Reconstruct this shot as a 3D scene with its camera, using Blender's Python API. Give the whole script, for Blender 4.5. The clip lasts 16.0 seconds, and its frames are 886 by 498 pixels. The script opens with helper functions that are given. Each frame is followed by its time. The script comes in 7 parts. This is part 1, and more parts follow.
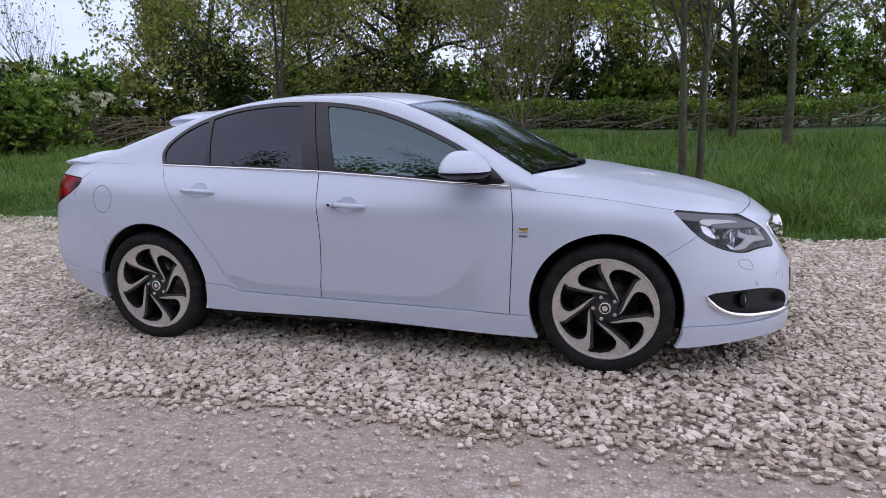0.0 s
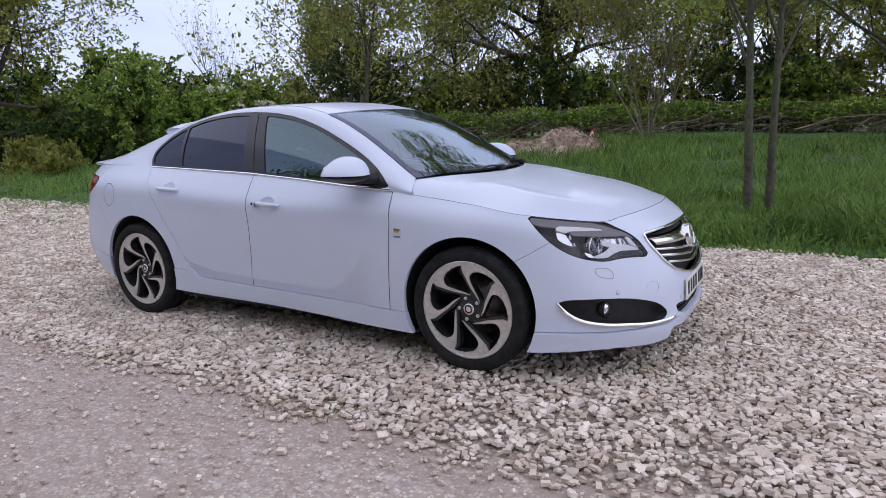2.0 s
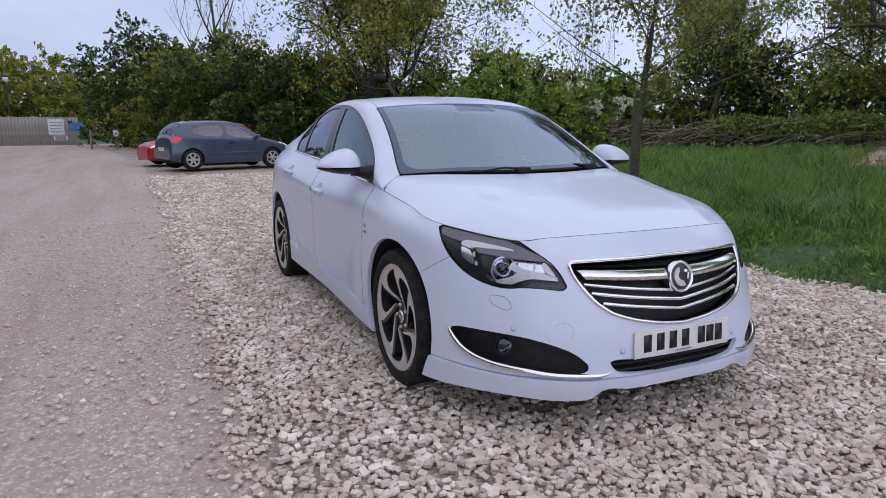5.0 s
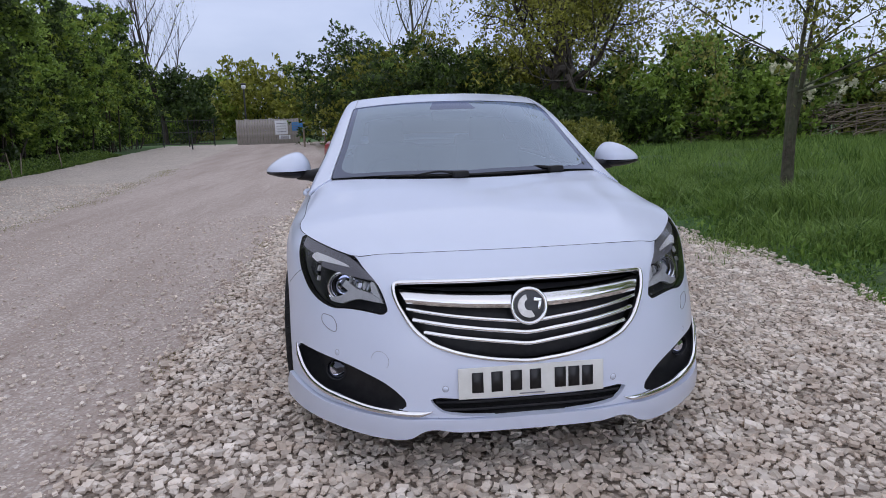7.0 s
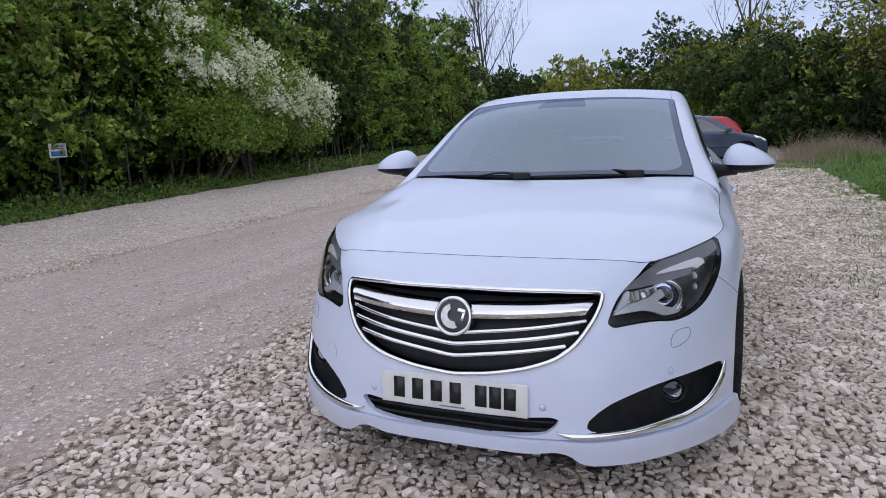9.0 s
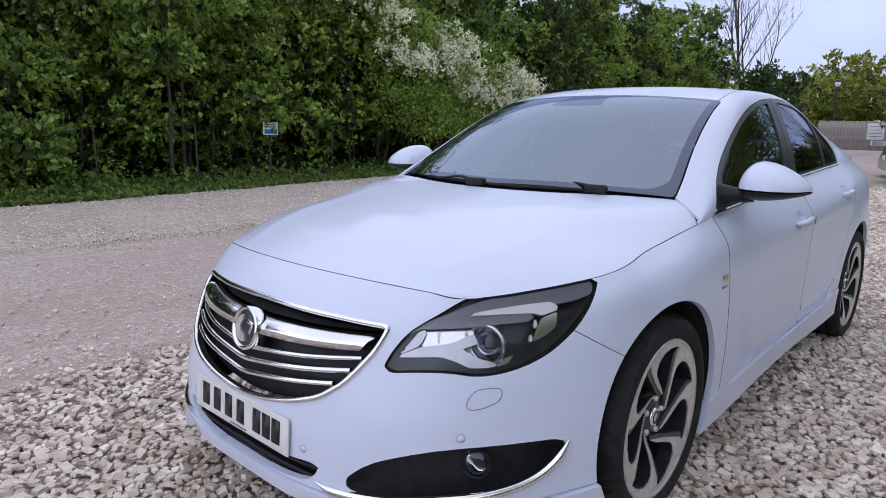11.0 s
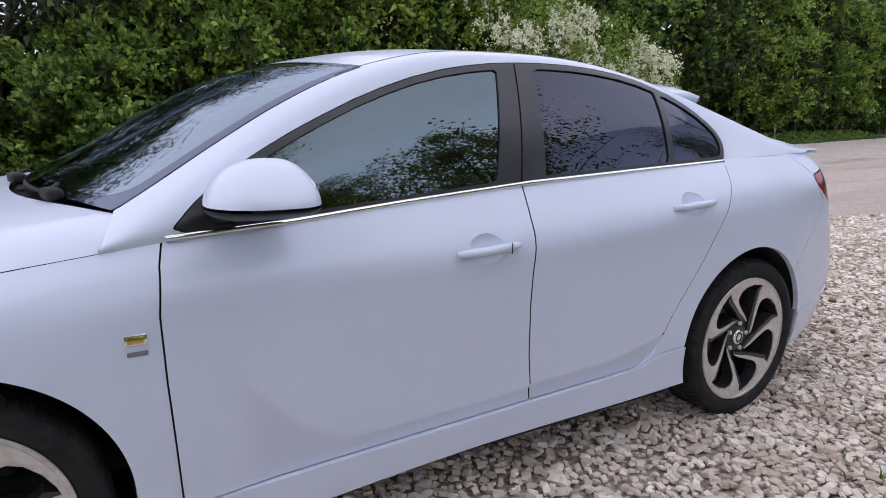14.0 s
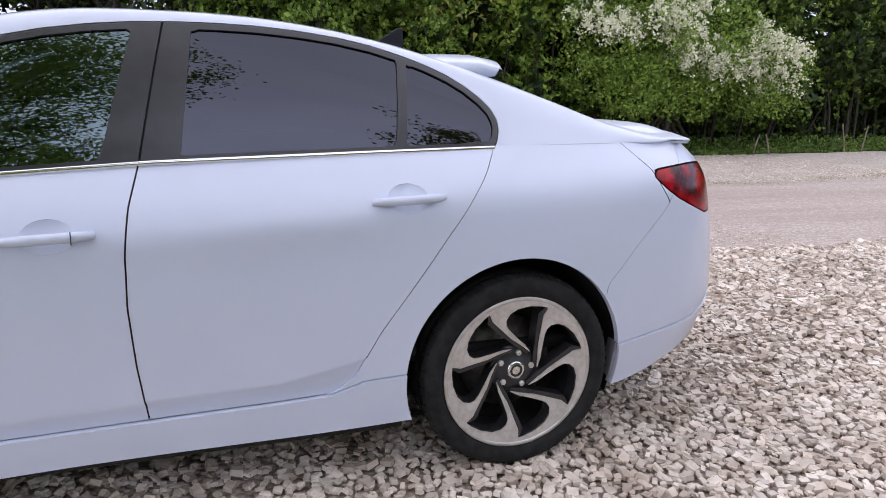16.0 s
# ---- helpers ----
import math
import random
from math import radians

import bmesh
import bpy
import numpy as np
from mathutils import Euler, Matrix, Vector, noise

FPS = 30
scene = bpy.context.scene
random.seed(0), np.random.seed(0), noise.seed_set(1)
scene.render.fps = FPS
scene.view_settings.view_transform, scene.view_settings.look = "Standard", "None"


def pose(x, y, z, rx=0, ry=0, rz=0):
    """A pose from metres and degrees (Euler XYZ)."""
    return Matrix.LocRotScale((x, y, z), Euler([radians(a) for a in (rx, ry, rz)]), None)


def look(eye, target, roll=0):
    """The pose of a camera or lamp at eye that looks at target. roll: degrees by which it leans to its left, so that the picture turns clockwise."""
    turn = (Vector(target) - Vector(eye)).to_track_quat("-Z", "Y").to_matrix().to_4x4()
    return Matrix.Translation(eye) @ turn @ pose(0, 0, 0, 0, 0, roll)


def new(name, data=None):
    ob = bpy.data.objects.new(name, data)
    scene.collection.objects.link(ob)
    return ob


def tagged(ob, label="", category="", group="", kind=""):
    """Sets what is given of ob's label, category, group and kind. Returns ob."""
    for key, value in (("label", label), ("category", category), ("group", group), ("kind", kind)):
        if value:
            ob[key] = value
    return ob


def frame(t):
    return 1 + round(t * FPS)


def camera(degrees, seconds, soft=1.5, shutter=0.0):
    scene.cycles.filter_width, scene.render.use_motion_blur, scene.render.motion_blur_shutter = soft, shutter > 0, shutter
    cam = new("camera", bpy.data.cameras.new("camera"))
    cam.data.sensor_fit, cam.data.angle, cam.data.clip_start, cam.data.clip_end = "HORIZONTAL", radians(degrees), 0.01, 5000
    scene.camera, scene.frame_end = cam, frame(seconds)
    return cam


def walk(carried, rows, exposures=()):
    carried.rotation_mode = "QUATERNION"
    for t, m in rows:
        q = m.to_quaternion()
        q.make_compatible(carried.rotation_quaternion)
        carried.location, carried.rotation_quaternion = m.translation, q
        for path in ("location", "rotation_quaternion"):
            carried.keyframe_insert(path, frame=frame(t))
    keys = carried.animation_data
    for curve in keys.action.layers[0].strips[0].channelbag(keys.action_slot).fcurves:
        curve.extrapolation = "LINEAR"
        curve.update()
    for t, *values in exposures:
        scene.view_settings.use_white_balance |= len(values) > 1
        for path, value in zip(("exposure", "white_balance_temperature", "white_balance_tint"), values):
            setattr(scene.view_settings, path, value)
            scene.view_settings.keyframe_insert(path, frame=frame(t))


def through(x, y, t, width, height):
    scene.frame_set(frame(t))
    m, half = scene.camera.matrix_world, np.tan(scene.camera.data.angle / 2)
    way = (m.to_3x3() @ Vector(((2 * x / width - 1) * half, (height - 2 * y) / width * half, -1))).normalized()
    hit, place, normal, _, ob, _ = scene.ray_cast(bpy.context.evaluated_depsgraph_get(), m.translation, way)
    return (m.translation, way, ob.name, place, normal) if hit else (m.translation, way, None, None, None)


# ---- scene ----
cam = camera(68.2, 16.0, soft=0.9)
PATH = [
    (0, (1.488, -4.201, 1.329), (0.936, -2.32, 0.93), -1.7),
    (0.5, (1.866, -4.177, 1.338), (1.251, -2.314, 0.951), -1.8),
    (1, (2.255, -4.061, 1.342), (1.541, -2.232, 0.96), -1.5),
    (1.5, (2.662, -3.998, 1.329), (1.783, -2.241, 0.955), -1.8),
    (2, (2.994, -3.822, 1.306), (1.98, -2.139, 0.933), -2.1),
    (2.5, (3.264, -3.562, 1.319), (2.082, -1.992, 0.95), -2.7),
    (3, (3.567, -3.312, 1.309), (2.225, -1.872, 0.957), -3.0),
    (3.5, (3.788, -3.009, 1.288), (2.341, -1.673, 0.936), -2.1),
    (4, (3.962, -2.65, 1.275), (2.402, -1.447, 0.926), -0.7),
    (4.5, (4.169, -2.342, 1.233), (2.478, -1.332, 0.885), -0.1),
    (4.7, (4.233, -2.225, 1.253), (2.502, -1.287, 0.9), -0.1),
    (6.8, (4.47, -0.684, 1.244), (2.526, -0.385, 0.882), -1.6),
    (7, (4.471, -0.549, 1.27), (2.519, -0.319, 0.902), -1.7),
    (7.5, (4.549, -0.198, 1.26), (2.582, -0.206, 0.899), -1.7),
    (8, (4.514, 0.109, 1.249), (2.557, -0.083, 0.887), -1.9),
    (8.5, (4.361, 0.433, 1.277), (2.434, 0.034, 0.923), -2.5),
    (9, (4.283, 0.752, 1.248), (2.453, 0.024, 0.899), -1.8),
    (9.2, (4.231, 0.874, 1.268), (2.445, 0.046, 0.911), -1.3),
    (11.3, (3.111, 1.779, 1.253), (1.726, 0.385, 0.878), 1.5),
    (11.5, (2.967, 1.817, 1.274), (1.643, 0.368, 0.89), 1.6),
    (12, (2.68, 1.978, 1.242), (1.552, 0.375, 0.847), 0.9),
    (12.5, (2.29, 2.142, 1.253), (1.214, 0.505, 0.848), 1.2),
    (13, (1.826, 2.212, 1.268), (0.76, 0.57, 0.858), 1.5),
    (13.5, (1.443, 2.375, 1.259), (0.385, 0.731, 0.84), 1.3),
    (14, (1.097, 2.494, 1.274), (0.08, 0.824, 0.854), 0.9),
    (14.5, (0.692, 2.548, 1.256), (-0.271, 0.846, 0.835), 1.6),
    (15, (0.329, 2.679, 1.224), (-0.531, 0.924, 0.798), 1.3),
    (15.5, (-0.052, 2.767, 1.215), (-0.801, 0.966, 0.776), 1.4),
    (16, (-0.465, 2.776, 1.226), (-1.082, 0.926, 0.784), 1.4),
]
walk(cam, [(t, look(eye, target, roll)) for t, eye, target, roll in PATH], [(0, 0.68, 6300, 15), (2, 0.70, 6300, 15), (4, 0.61, 6300, 15), (7, 0.54, 6250, 12), (9, 0.62, 6200, 12), (11.5, 0.80, 6150, 14), (12.5, 0.90, 6150, 14), (13.5, 0.97, 6400, 15), (14.5, 1.04, 6500, 15), (16, 1.22, 6550, 15)])

# ---- light: an overcast spring day ----
world = bpy.data.worlds.new("world")
scene.world = world
world.use_nodes = True
wt = world.node_tree
wt.nodes.clear()
w_out = wt.nodes.new("ShaderNodeOutputWorld")
w_bg = wt.nodes.new("ShaderNodeBackground")
w_sky = wt.nodes.new("ShaderNodeTexSky")
w_sky.sky_type = "NISHITA"
w_sky.sun_disc = False
w_sky.sun_elevation = radians(65)
w_sky.sun_rotation = radians(90)
w_sky.dust_density = 2.0
w_co = wt.nodes.new("ShaderNodeTexCoord")
w_map = wt.nodes.new("ShaderNodeMapping")
w_map.inputs["Scale"].default_value = (1.0, 1.0, 3.2)
w_noise = wt.nodes.new("ShaderNodeTexNoise")
w_noise.inputs["Scale"].default_value = 1.7
w_noise.inputs["Detail"].default_value = 6
w_noise.inputs["Roughness"].default_value = 0.55
w_ramp = wt.nodes.new("ShaderNodeValToRGB")
w_ramp.color_ramp.elements[0].position = 0.32
w_ramp.color_ramp.elements[0].color = (4.5, 5.05, 7.2, 1)
w_ramp.color_ramp.elements[1].position = 0.68
w_ramp.color_ramp.elements[1].color = (7.0, 7.45, 9.5, 1)
w_mix = wt.nodes.new("ShaderNodeMix")
w_mix.data_type = "RGBA"
w_mix.inputs["Factor"].default_value = 0.68
wt.links.new(w_co.outputs["Generated"], w_map.inputs["Vector"])
wt.links.new(w_map.outputs["Vector"], w_noise.inputs["Vector"])
wt.links.new(w_noise.outputs["Fac"], w_ramp.inputs["Fac"])
wt.links.new(w_sky.outputs["Color"], w_mix.inputs["A"])
wt.links.new(w_ramp.outputs["Color"], w_mix.inputs["B"])
# thicker cloud overhead than towards the horizon, and a little brighter over the open field
w_sep = wt.nodes.new("ShaderNodeSeparateXYZ")
w_high = wt.nodes.new("ShaderNodeMapRange")
w_high.interpolation_type = "SMOOTHSTEP"
w_open = wt.nodes.new("ShaderNodeMapRange")
for node, values in ((w_high, (0.35, 1.0, 1.0, 0.55)), (w_open, (-0.1, 1.0, 1.0, 1.35))):
    for key, value in zip(("From Min", "From Max", "To Min", "To Max"), values):
        node.inputs[key].default_value = value
w_both = wt.nodes.new("ShaderNodeMath")
w_both.operation = "MULTIPLY"
w_scale = wt.nodes.new("ShaderNodeVectorMath")
w_scale.operation = "SCALE"
wt.links.new(w_co.outputs["Generated"], w_sep.inputs["Vector"])
wt.links.new(w_sep.outputs["Z"], w_high.inputs["Value"])
wt.links.new(w_sep.outputs["Y"], w_open.inputs["Value"])
wt.links.new(w_high.outputs["Result"], w_both.inputs[0])
wt.links.new(w_open.outputs["Result"], w_both.inputs[1])
wt.links.new(w_mix.outputs["Result"], w_scale.inputs[0])
wt.links.new(w_both.outputs["Value"], w_scale.inputs["Scale"])
wt.links.new(w_scale.outputs["Vector"], w_bg.inputs["Color"])
w_bg.inputs["Strength"].default_value = 0.078
wt.links.new(w_bg.outputs["Background"], w_out.inputs["Surface"])

sun_data = bpy.data.lights.new("sun", "SUN")
sun_data.energy = 1.1
sun_data.angle = radians(170)
sun_data.color = (1.0, 0.985, 0.97)
sun = new("sun", sun_data)
sun.matrix_world = look((0, 0, 15), (-7, 0, 0))

# ---- materials ----
def material(name, color=(0.5, 0.5, 0.5), rough=0.5, metal=0.0, coat=0.0, vary=None, scale=8.0, bump=0.0, bump_scale=60.0, island=0.0, ior=1.5, second=None, second_scale=1.5, ramp=(0.4, 0.6)):
    """A principled material. vary: a second colour mixed in by noise of that scale; second: a third, in broad patches;
    island: how far loose pieces differ in brightness."""
    m = bpy.data.materials.new(name)
    m.use_nodes = True
    nt = m.node_tree
    b = nt.nodes["Principled BSDF"]
    b.inputs["Base Color"].default_value = (*color, 1)
    b.inputs["Roughness"].default_value = rough
    b.inputs["Metallic"].default_value = metal
    b.inputs["Coat Weight"].default_value = coat
    b.inputs["Coat Roughness"].default_value = 0.04
    b.inputs["IOR"].default_value = ior
    co = nt.nodes.new("ShaderNodeTexCoord")
    socket = None

    def mix(a, c, fac, mode="MIX"):
        n = nt.nodes.new("ShaderNodeMix")
        n.data_type = "RGBA"
        n.blend_type = mode
        for key, value in (("A", a), ("B", c), ("Factor", fac)):
            if hasattr(value, "is_linked"):
                nt.links.new(value, n.inputs[key])
            elif key == "Factor":
                n.inputs[key].default_value = value
            else:
                n.inputs[key].default_value = (*value, 1)
        return n.outputs["Result"]

    def fac_noise(sc, lo, hi, detail=5):
        n = nt.nodes.new("ShaderNodeTexNoise")
        n.inputs["Scale"].default_value = sc
        n.inputs["Detail"].default_value = detail
        n.inputs["Roughness"].default_value = 0.6
        nt.links.new(co.outputs["Object"], n.inputs["Vector"])
        r = nt.nodes.new("ShaderNodeMapRange")
        r.inputs["From Min"].default_value = lo
        r.inputs["From Max"].default_value = hi
        nt.links.new(n.outputs["Fac"], r.inputs["Value"])
        return r.outputs["Result"]

    if vary:
        socket = mix(color, vary, fac_noise(scale, *ramp))
    if second:
        socket = mix(socket if socket else color, second, fac_noise(second_scale, 0.42, 0.62, 4))
    if island:
        geo = nt.nodes.new("ShaderNodeNewGeometry")
        r = nt.nodes.new("ShaderNodeMapRange")
        r.inputs["To Min"].default_value = 1 - island
        r.inputs["To Max"].default_value = 1 + island
        nt.links.new(geo.outputs["Random Per Island"], r.inputs["Value"])
        v = nt.nodes.new("ShaderNodeCombineColor")
        for k in ("Red", "Green", "Blue"):
            nt.links.new(r.outputs["Result"], v.inputs[k])
        socket = mix(socket if socket else color, v.outputs["Color"], 1.0, "MULTIPLY")
    if socket:
        nt.links.new(socket, b.inputs["Base Color"])
    if bump:
        n = nt.nodes.new("ShaderNodeTexNoise")
        n.inputs["Scale"].default_value = bump_scale
        n.inputs["Detail"].default_value = 4
        nt.links.new(co.outputs["Object"], n.inputs["Vector"])
        p = nt.nodes.new("ShaderNodeBump")
        p.inputs["Strength"].default_value = 1.0
        p.inputs["Distance"].default_value = bump
        nt.links.new(n.outputs["Fac"], p.inputs["Height"])
        nt.links.new(p.outputs["Normal"], b.inputs["Normal"])
    return m


def leaf_material(name, dark, light, through=0.35, rough=0.5):
    """Leaves: colour from one to the other, leaf by leaf, with some light coming through."""
    m = bpy.data.materials.new(name)
    m.use_nodes = True
    nt = m.node_tree
    b = nt.nodes["Principled BSDF"]
    b.inputs["Roughness"].default_value = rough
    b.inputs["Specular IOR Level"].default_value = 0.3
    geo = nt.nodes.new("ShaderNodeNewGeometry")
    co = nt.nodes.new("ShaderNodeTexCoord")
    n = nt.nodes.new("ShaderNodeTexNoise")
    n.inputs["Scale"].default_value = 0.9
    n.inputs["Detail"].default_value = 3
    nt.links.new(co.outputs["Object"], n.inputs["Vector"])
    add = nt.nodes.new("ShaderNodeMath")
    add.operation = "ADD"
    nt.links.new(geo.outputs["Random Per Island"], add.inputs[0])
    nt.links.new(n.outputs["Fac"], add.inputs[1])
    r = nt.nodes.new("ShaderNodeMapRange")
    r.inputs["From Min"].default_value = 0.35
    r.inputs["From Max"].default_value = 1.4
    nt.links.new(add.outputs[0], r.inputs["Value"])
    mx = nt.nodes.new("ShaderNodeMix")
    mx.data_type = "RGBA"
    mx.inputs["A"].default_value = (*dark, 1)
    mx.inputs["B"].default_value = (*light, 1)
    nt.links.new(r.outputs["Result"], mx.inputs["Factor"])
    nt.links.new(mx.outputs["Result"], b.inputs["Base Color"])
    tr = nt.nodes.new("ShaderNodeBsdfTranslucent")
    nt.links.new(mx.outputs["Result"], tr.inputs["Color"])
    ms = nt.nodes.new("ShaderNodeMixShader")
    ms.inputs["Fac"].default_value = through
    nt.links.new(b.outputs["BSDF"], ms.inputs[1])
    nt.links.new(tr.outputs["BSDF"], ms.inputs[2])
    nt.links.new(ms.outputs["Shader"], nt.nodes["Material Output"].inputs["Surface"])
    return m


def pebble_ground(name, cols, cell, soil, depth, mossy=None, lanes=False):
    """Ground of small stones: cells with their own tone, dark between them, broad patches of soil."""
    m = bpy.data.materials.new(name)
    m.use_nodes = True
    nt = m.node_tree
    b = nt.nodes["Principled BSDF"]
    b.inputs["Roughness"].default_value = 0.9
    co = nt.nodes.new("ShaderNodeTexCoord")
    heights, colour = [], None
    for k, size in enumerate((cell, cell * 2.3)):
        v = nt.nodes.new("ShaderNodeTexVoronoi")
        v.inputs["Scale"].default_value = 1 / size
        nt.links.new(co.outputs["Object"], v.inputs["Vector"])
        ramp = nt.nodes.new("ShaderNodeValToRGB")
        el = ramp.color_ramp.elements
        el[0].color, el[1].color = (*cols[0], 1), (*cols[2], 1)
        mid = el.new(0.5)
        mid.color = (*cols[1], 1)
        sep = nt.nodes.new("ShaderNodeSeparateColor")
        nt.links.new(v.outputs["Color"], sep.inputs["Color"])
        nt.links.new(sep.outputs["Red"], ramp.inputs["Fac"])
        edge = nt.nodes.new("ShaderNodeMapRange")
        edge.inputs["From Min"].default_value = 0.30
        edge.inputs["From Max"].default_value = 0.62
        nt.links.new(v.outputs["Distance"], edge.inputs["Value"])
        mx = nt.nodes.new("ShaderNodeMix")
        mx.data_type = "RGBA"
        nt.links.new(edge.outputs["Result"], mx.inputs["Factor"])
        nt.links.new(ramp.outputs["Color"], mx.inputs["A"])
        mx.inputs["B"].default_value = (*soil, 1)
        heights.append(v.outputs["Distance"])
        if colour is None:
            colour = mx.outputs["Result"]
        else:
            m2 = nt.nodes.new("ShaderNodeMix")
            m2.data_type = "RGBA"
            m2.inputs["Factor"].default_value = 0.4
            nt.links.new(colour, m2.inputs["A"])
            nt.links.new(mx.outputs["Result"], m2.inputs["B"])
            colour = m2.outputs["Result"]
    n = nt.nodes.new("ShaderNodeTexNoise")
    n.inputs["Scale"].default_value = 0.8
    n.inputs["Detail"].default_value = 7
    n.inputs["Roughness"].default_value = 0.65
    along = nt.nodes.new("ShaderNodeMapping")
    along.inputs["Scale"].default_value = (0.16, 1.5, 1.0) if lanes else (1.0, 1.0, 1.0)
    nt.links.new(co.outputs["Object"], along.inputs["Vector"])
    nt.links.new(along.outputs["Vector"], n.inputs["Vector"])
    r = nt.nodes.new("ShaderNodeMapRange")
    r.inputs["From Min"].default_value = 0.42
    r.inputs["From Max"].default_value = 0.7
    r.inputs["To Max"].default_value = 0.75
    nt.links.new(n.outputs["Fac"], r.inputs["Value"])
    m3 = nt.nodes.new("ShaderNodeMix")
    m3.data_type = "RGBA"
    nt.links.new(r.outputs["Result"], m3.inputs["Factor"])
    nt.links.new(colour, m3.inputs["A"])
    m3.inputs["B"].default_value = (*(mossy or soil), 1)
    nt.links.new(m3.outputs["Result"], b.inputs["Base Color"])
    p = nt.nodes.new("ShaderNodeBump")
    p.invert = True
    p.inputs["Distance"].default_value = depth
    nt.links.new(heights[0], p.inputs["Height"])
    nt.links.new(p.outputs["Normal"], b.inputs["Normal"])
    return m


M_SOIL = material("grassy_soil", (0.040, 0.10, 0.020), 0.95, vary=(0.080, 0.165, 0.035), scale=5.0, bump=0.05, bump_scale=14, second=(0.075, 0.105, 0.040), second_scale=0.35)
M_SIDE = pebble_ground("side_gravel", ((0.48, 0.42, 0.36), (0.74, 0.66, 0.585), (0.88, 0.82, 0.74)), 0.030, (0.34, 0.285, 0.235), 0.02, mossy=(0.60, 0.525, 0.45))
M_GRAVEL = pebble_ground("gravel_bed", ((0.47, 0.40, 0.335), (0.68, 0.59, 0.50), (0.83, 0.745, 0.65)), 0.026, (0.30, 0.245, 0.20), 0.02)
M_TRACK = pebble_ground("compacted_track", ((0.30, 0.235, 0.20), (0.51, 0.43, 0.38), (0.86, 0.80, 0.74)), 0.017, (0.44, 0.36, 0.31), 0.007, mossy=(0.33, 0.255, 0.21), lanes=True)
M_STONE = material("limestone", (0.68, 0.585, 0.495), 0.85, vary=(0.83, 0.745, 0.655), scale=9, bump=0.003, bump_scale=90, island=0.20, second=(0.56, 0.46, 0.375), second_scale=5)
M_BARK = material("bark", (0.050, 0.043, 0.031), 0.95, vary=(0.115, 0.098, 0.072), scale=14, bump=0.015, bump_scale=30, second=(0.085, 0.10, 0.055), second_scale=2.2)
M_DARKBARK = material("dark_bark", (0.035, 0.028, 0.022), 0.95, vary=(0.075, 0.062, 0.048), scale=10, bump=0.03, bump_scale=16)
M_TWIG = material("dead_branch", (0.16, 0.125, 0.09), 0.9, vary=(0.27, 0.225, 0.17), scale=6, island=0.35)
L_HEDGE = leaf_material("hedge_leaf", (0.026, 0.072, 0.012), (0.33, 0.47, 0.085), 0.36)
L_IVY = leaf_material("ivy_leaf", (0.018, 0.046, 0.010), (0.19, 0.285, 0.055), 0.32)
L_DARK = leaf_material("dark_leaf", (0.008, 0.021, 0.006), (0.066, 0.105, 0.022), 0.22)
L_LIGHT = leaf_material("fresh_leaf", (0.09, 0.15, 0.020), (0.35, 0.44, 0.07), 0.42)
L_OAK = leaf_material("oak_leaf", (0.080, 0.095, 0.016), (0.32, 0.325, 0.052), 0.40)
L_OLIVE = leaf_material("olive_leaf", (0.085, 0.105, 0.023), (0.34, 0.345, 0.08), 0.40)
L_WHITE = leaf_material("blossom", (0.60, 0.60, 0.44), (0.90, 0.89, 0.70), 0.2)
L_GRASS = leaf_material("grass_blade", (0.030, 0.088, 0.015), (0.26, 0.385, 0.09), 0.35)
L_WEED = leaf_material("weed_leaf", (0.045, 0.115, 0.018), (0.22, 0.35, 0.065), 0.35)
L_MOSS = leaf_material("mossy_tuft", (0.16, 0.15, 0.06), (0.40, 0.37, 0.17), 0.25)
L_STRAW = leaf_material("dry_grass", (0.20, 0.155, 0.10), (0.42, 0.34, 0.24), 0.2)

# ---- shared builders ----
rng = np.random.default_rng(7)


def smooth(a, b, x):
    t = np.clip((np.asarray(x, float) - a) / (b - a), 0, 1)
    return t * t * (3 - 2 * t)


def level(x, y):
    """Height of the ground: flat where the car stands, rising gently behind it and towards the field."""
    x, y = np.asarray(x, float), np.asarray(y, float)
    back = 0.009 * np.clip(-x - 2, 0, 90)
    bank = np.clip(y - 3.2, 0, 13) * np.interp(x, [-22, -10, -2, 4, 10], [0.006, 0.030, 0.045, 0.027, 0.027])
    return back + bank


def mesh_from(name, verts, faces, mat, shade=False):
    """A mesh out of arrays; the faces all have the same number of corners."""
    verts, faces = np.asarray(verts, np.float32), np.asarray(faces, np.int32)
    me = bpy.data.meshes.new(name)
    k = faces.shape[1]
    me.vertices.add(len(verts))
    me.vertices.foreach_set("co", verts.ravel())
    me.loops.add(faces.size)
    me.loops.foreach_set("vertex_index", faces.ravel())
    me.polygons.add(len(faces))
    me.polygons.foreach_set("loop_start", np.arange(0, faces.size, k, dtype=np.int32))
    me.polygons.foreach_set("use_smooth", np.full(len(faces), shade))
    me.update(calc_edges=True)
    me.validate()
    if mat:
        me.materials.append(mat)
    return me


def thing(name, label, category, group="", kind="", at=(0, 0, 0)):
    e = new(name)
    e.location = at
    return tagged(e, label, category, group, kind)


def child(name, me, parent, label=""):
    ob = new(name, me)
    ob.parent = parent
    return tagged(ob, label)


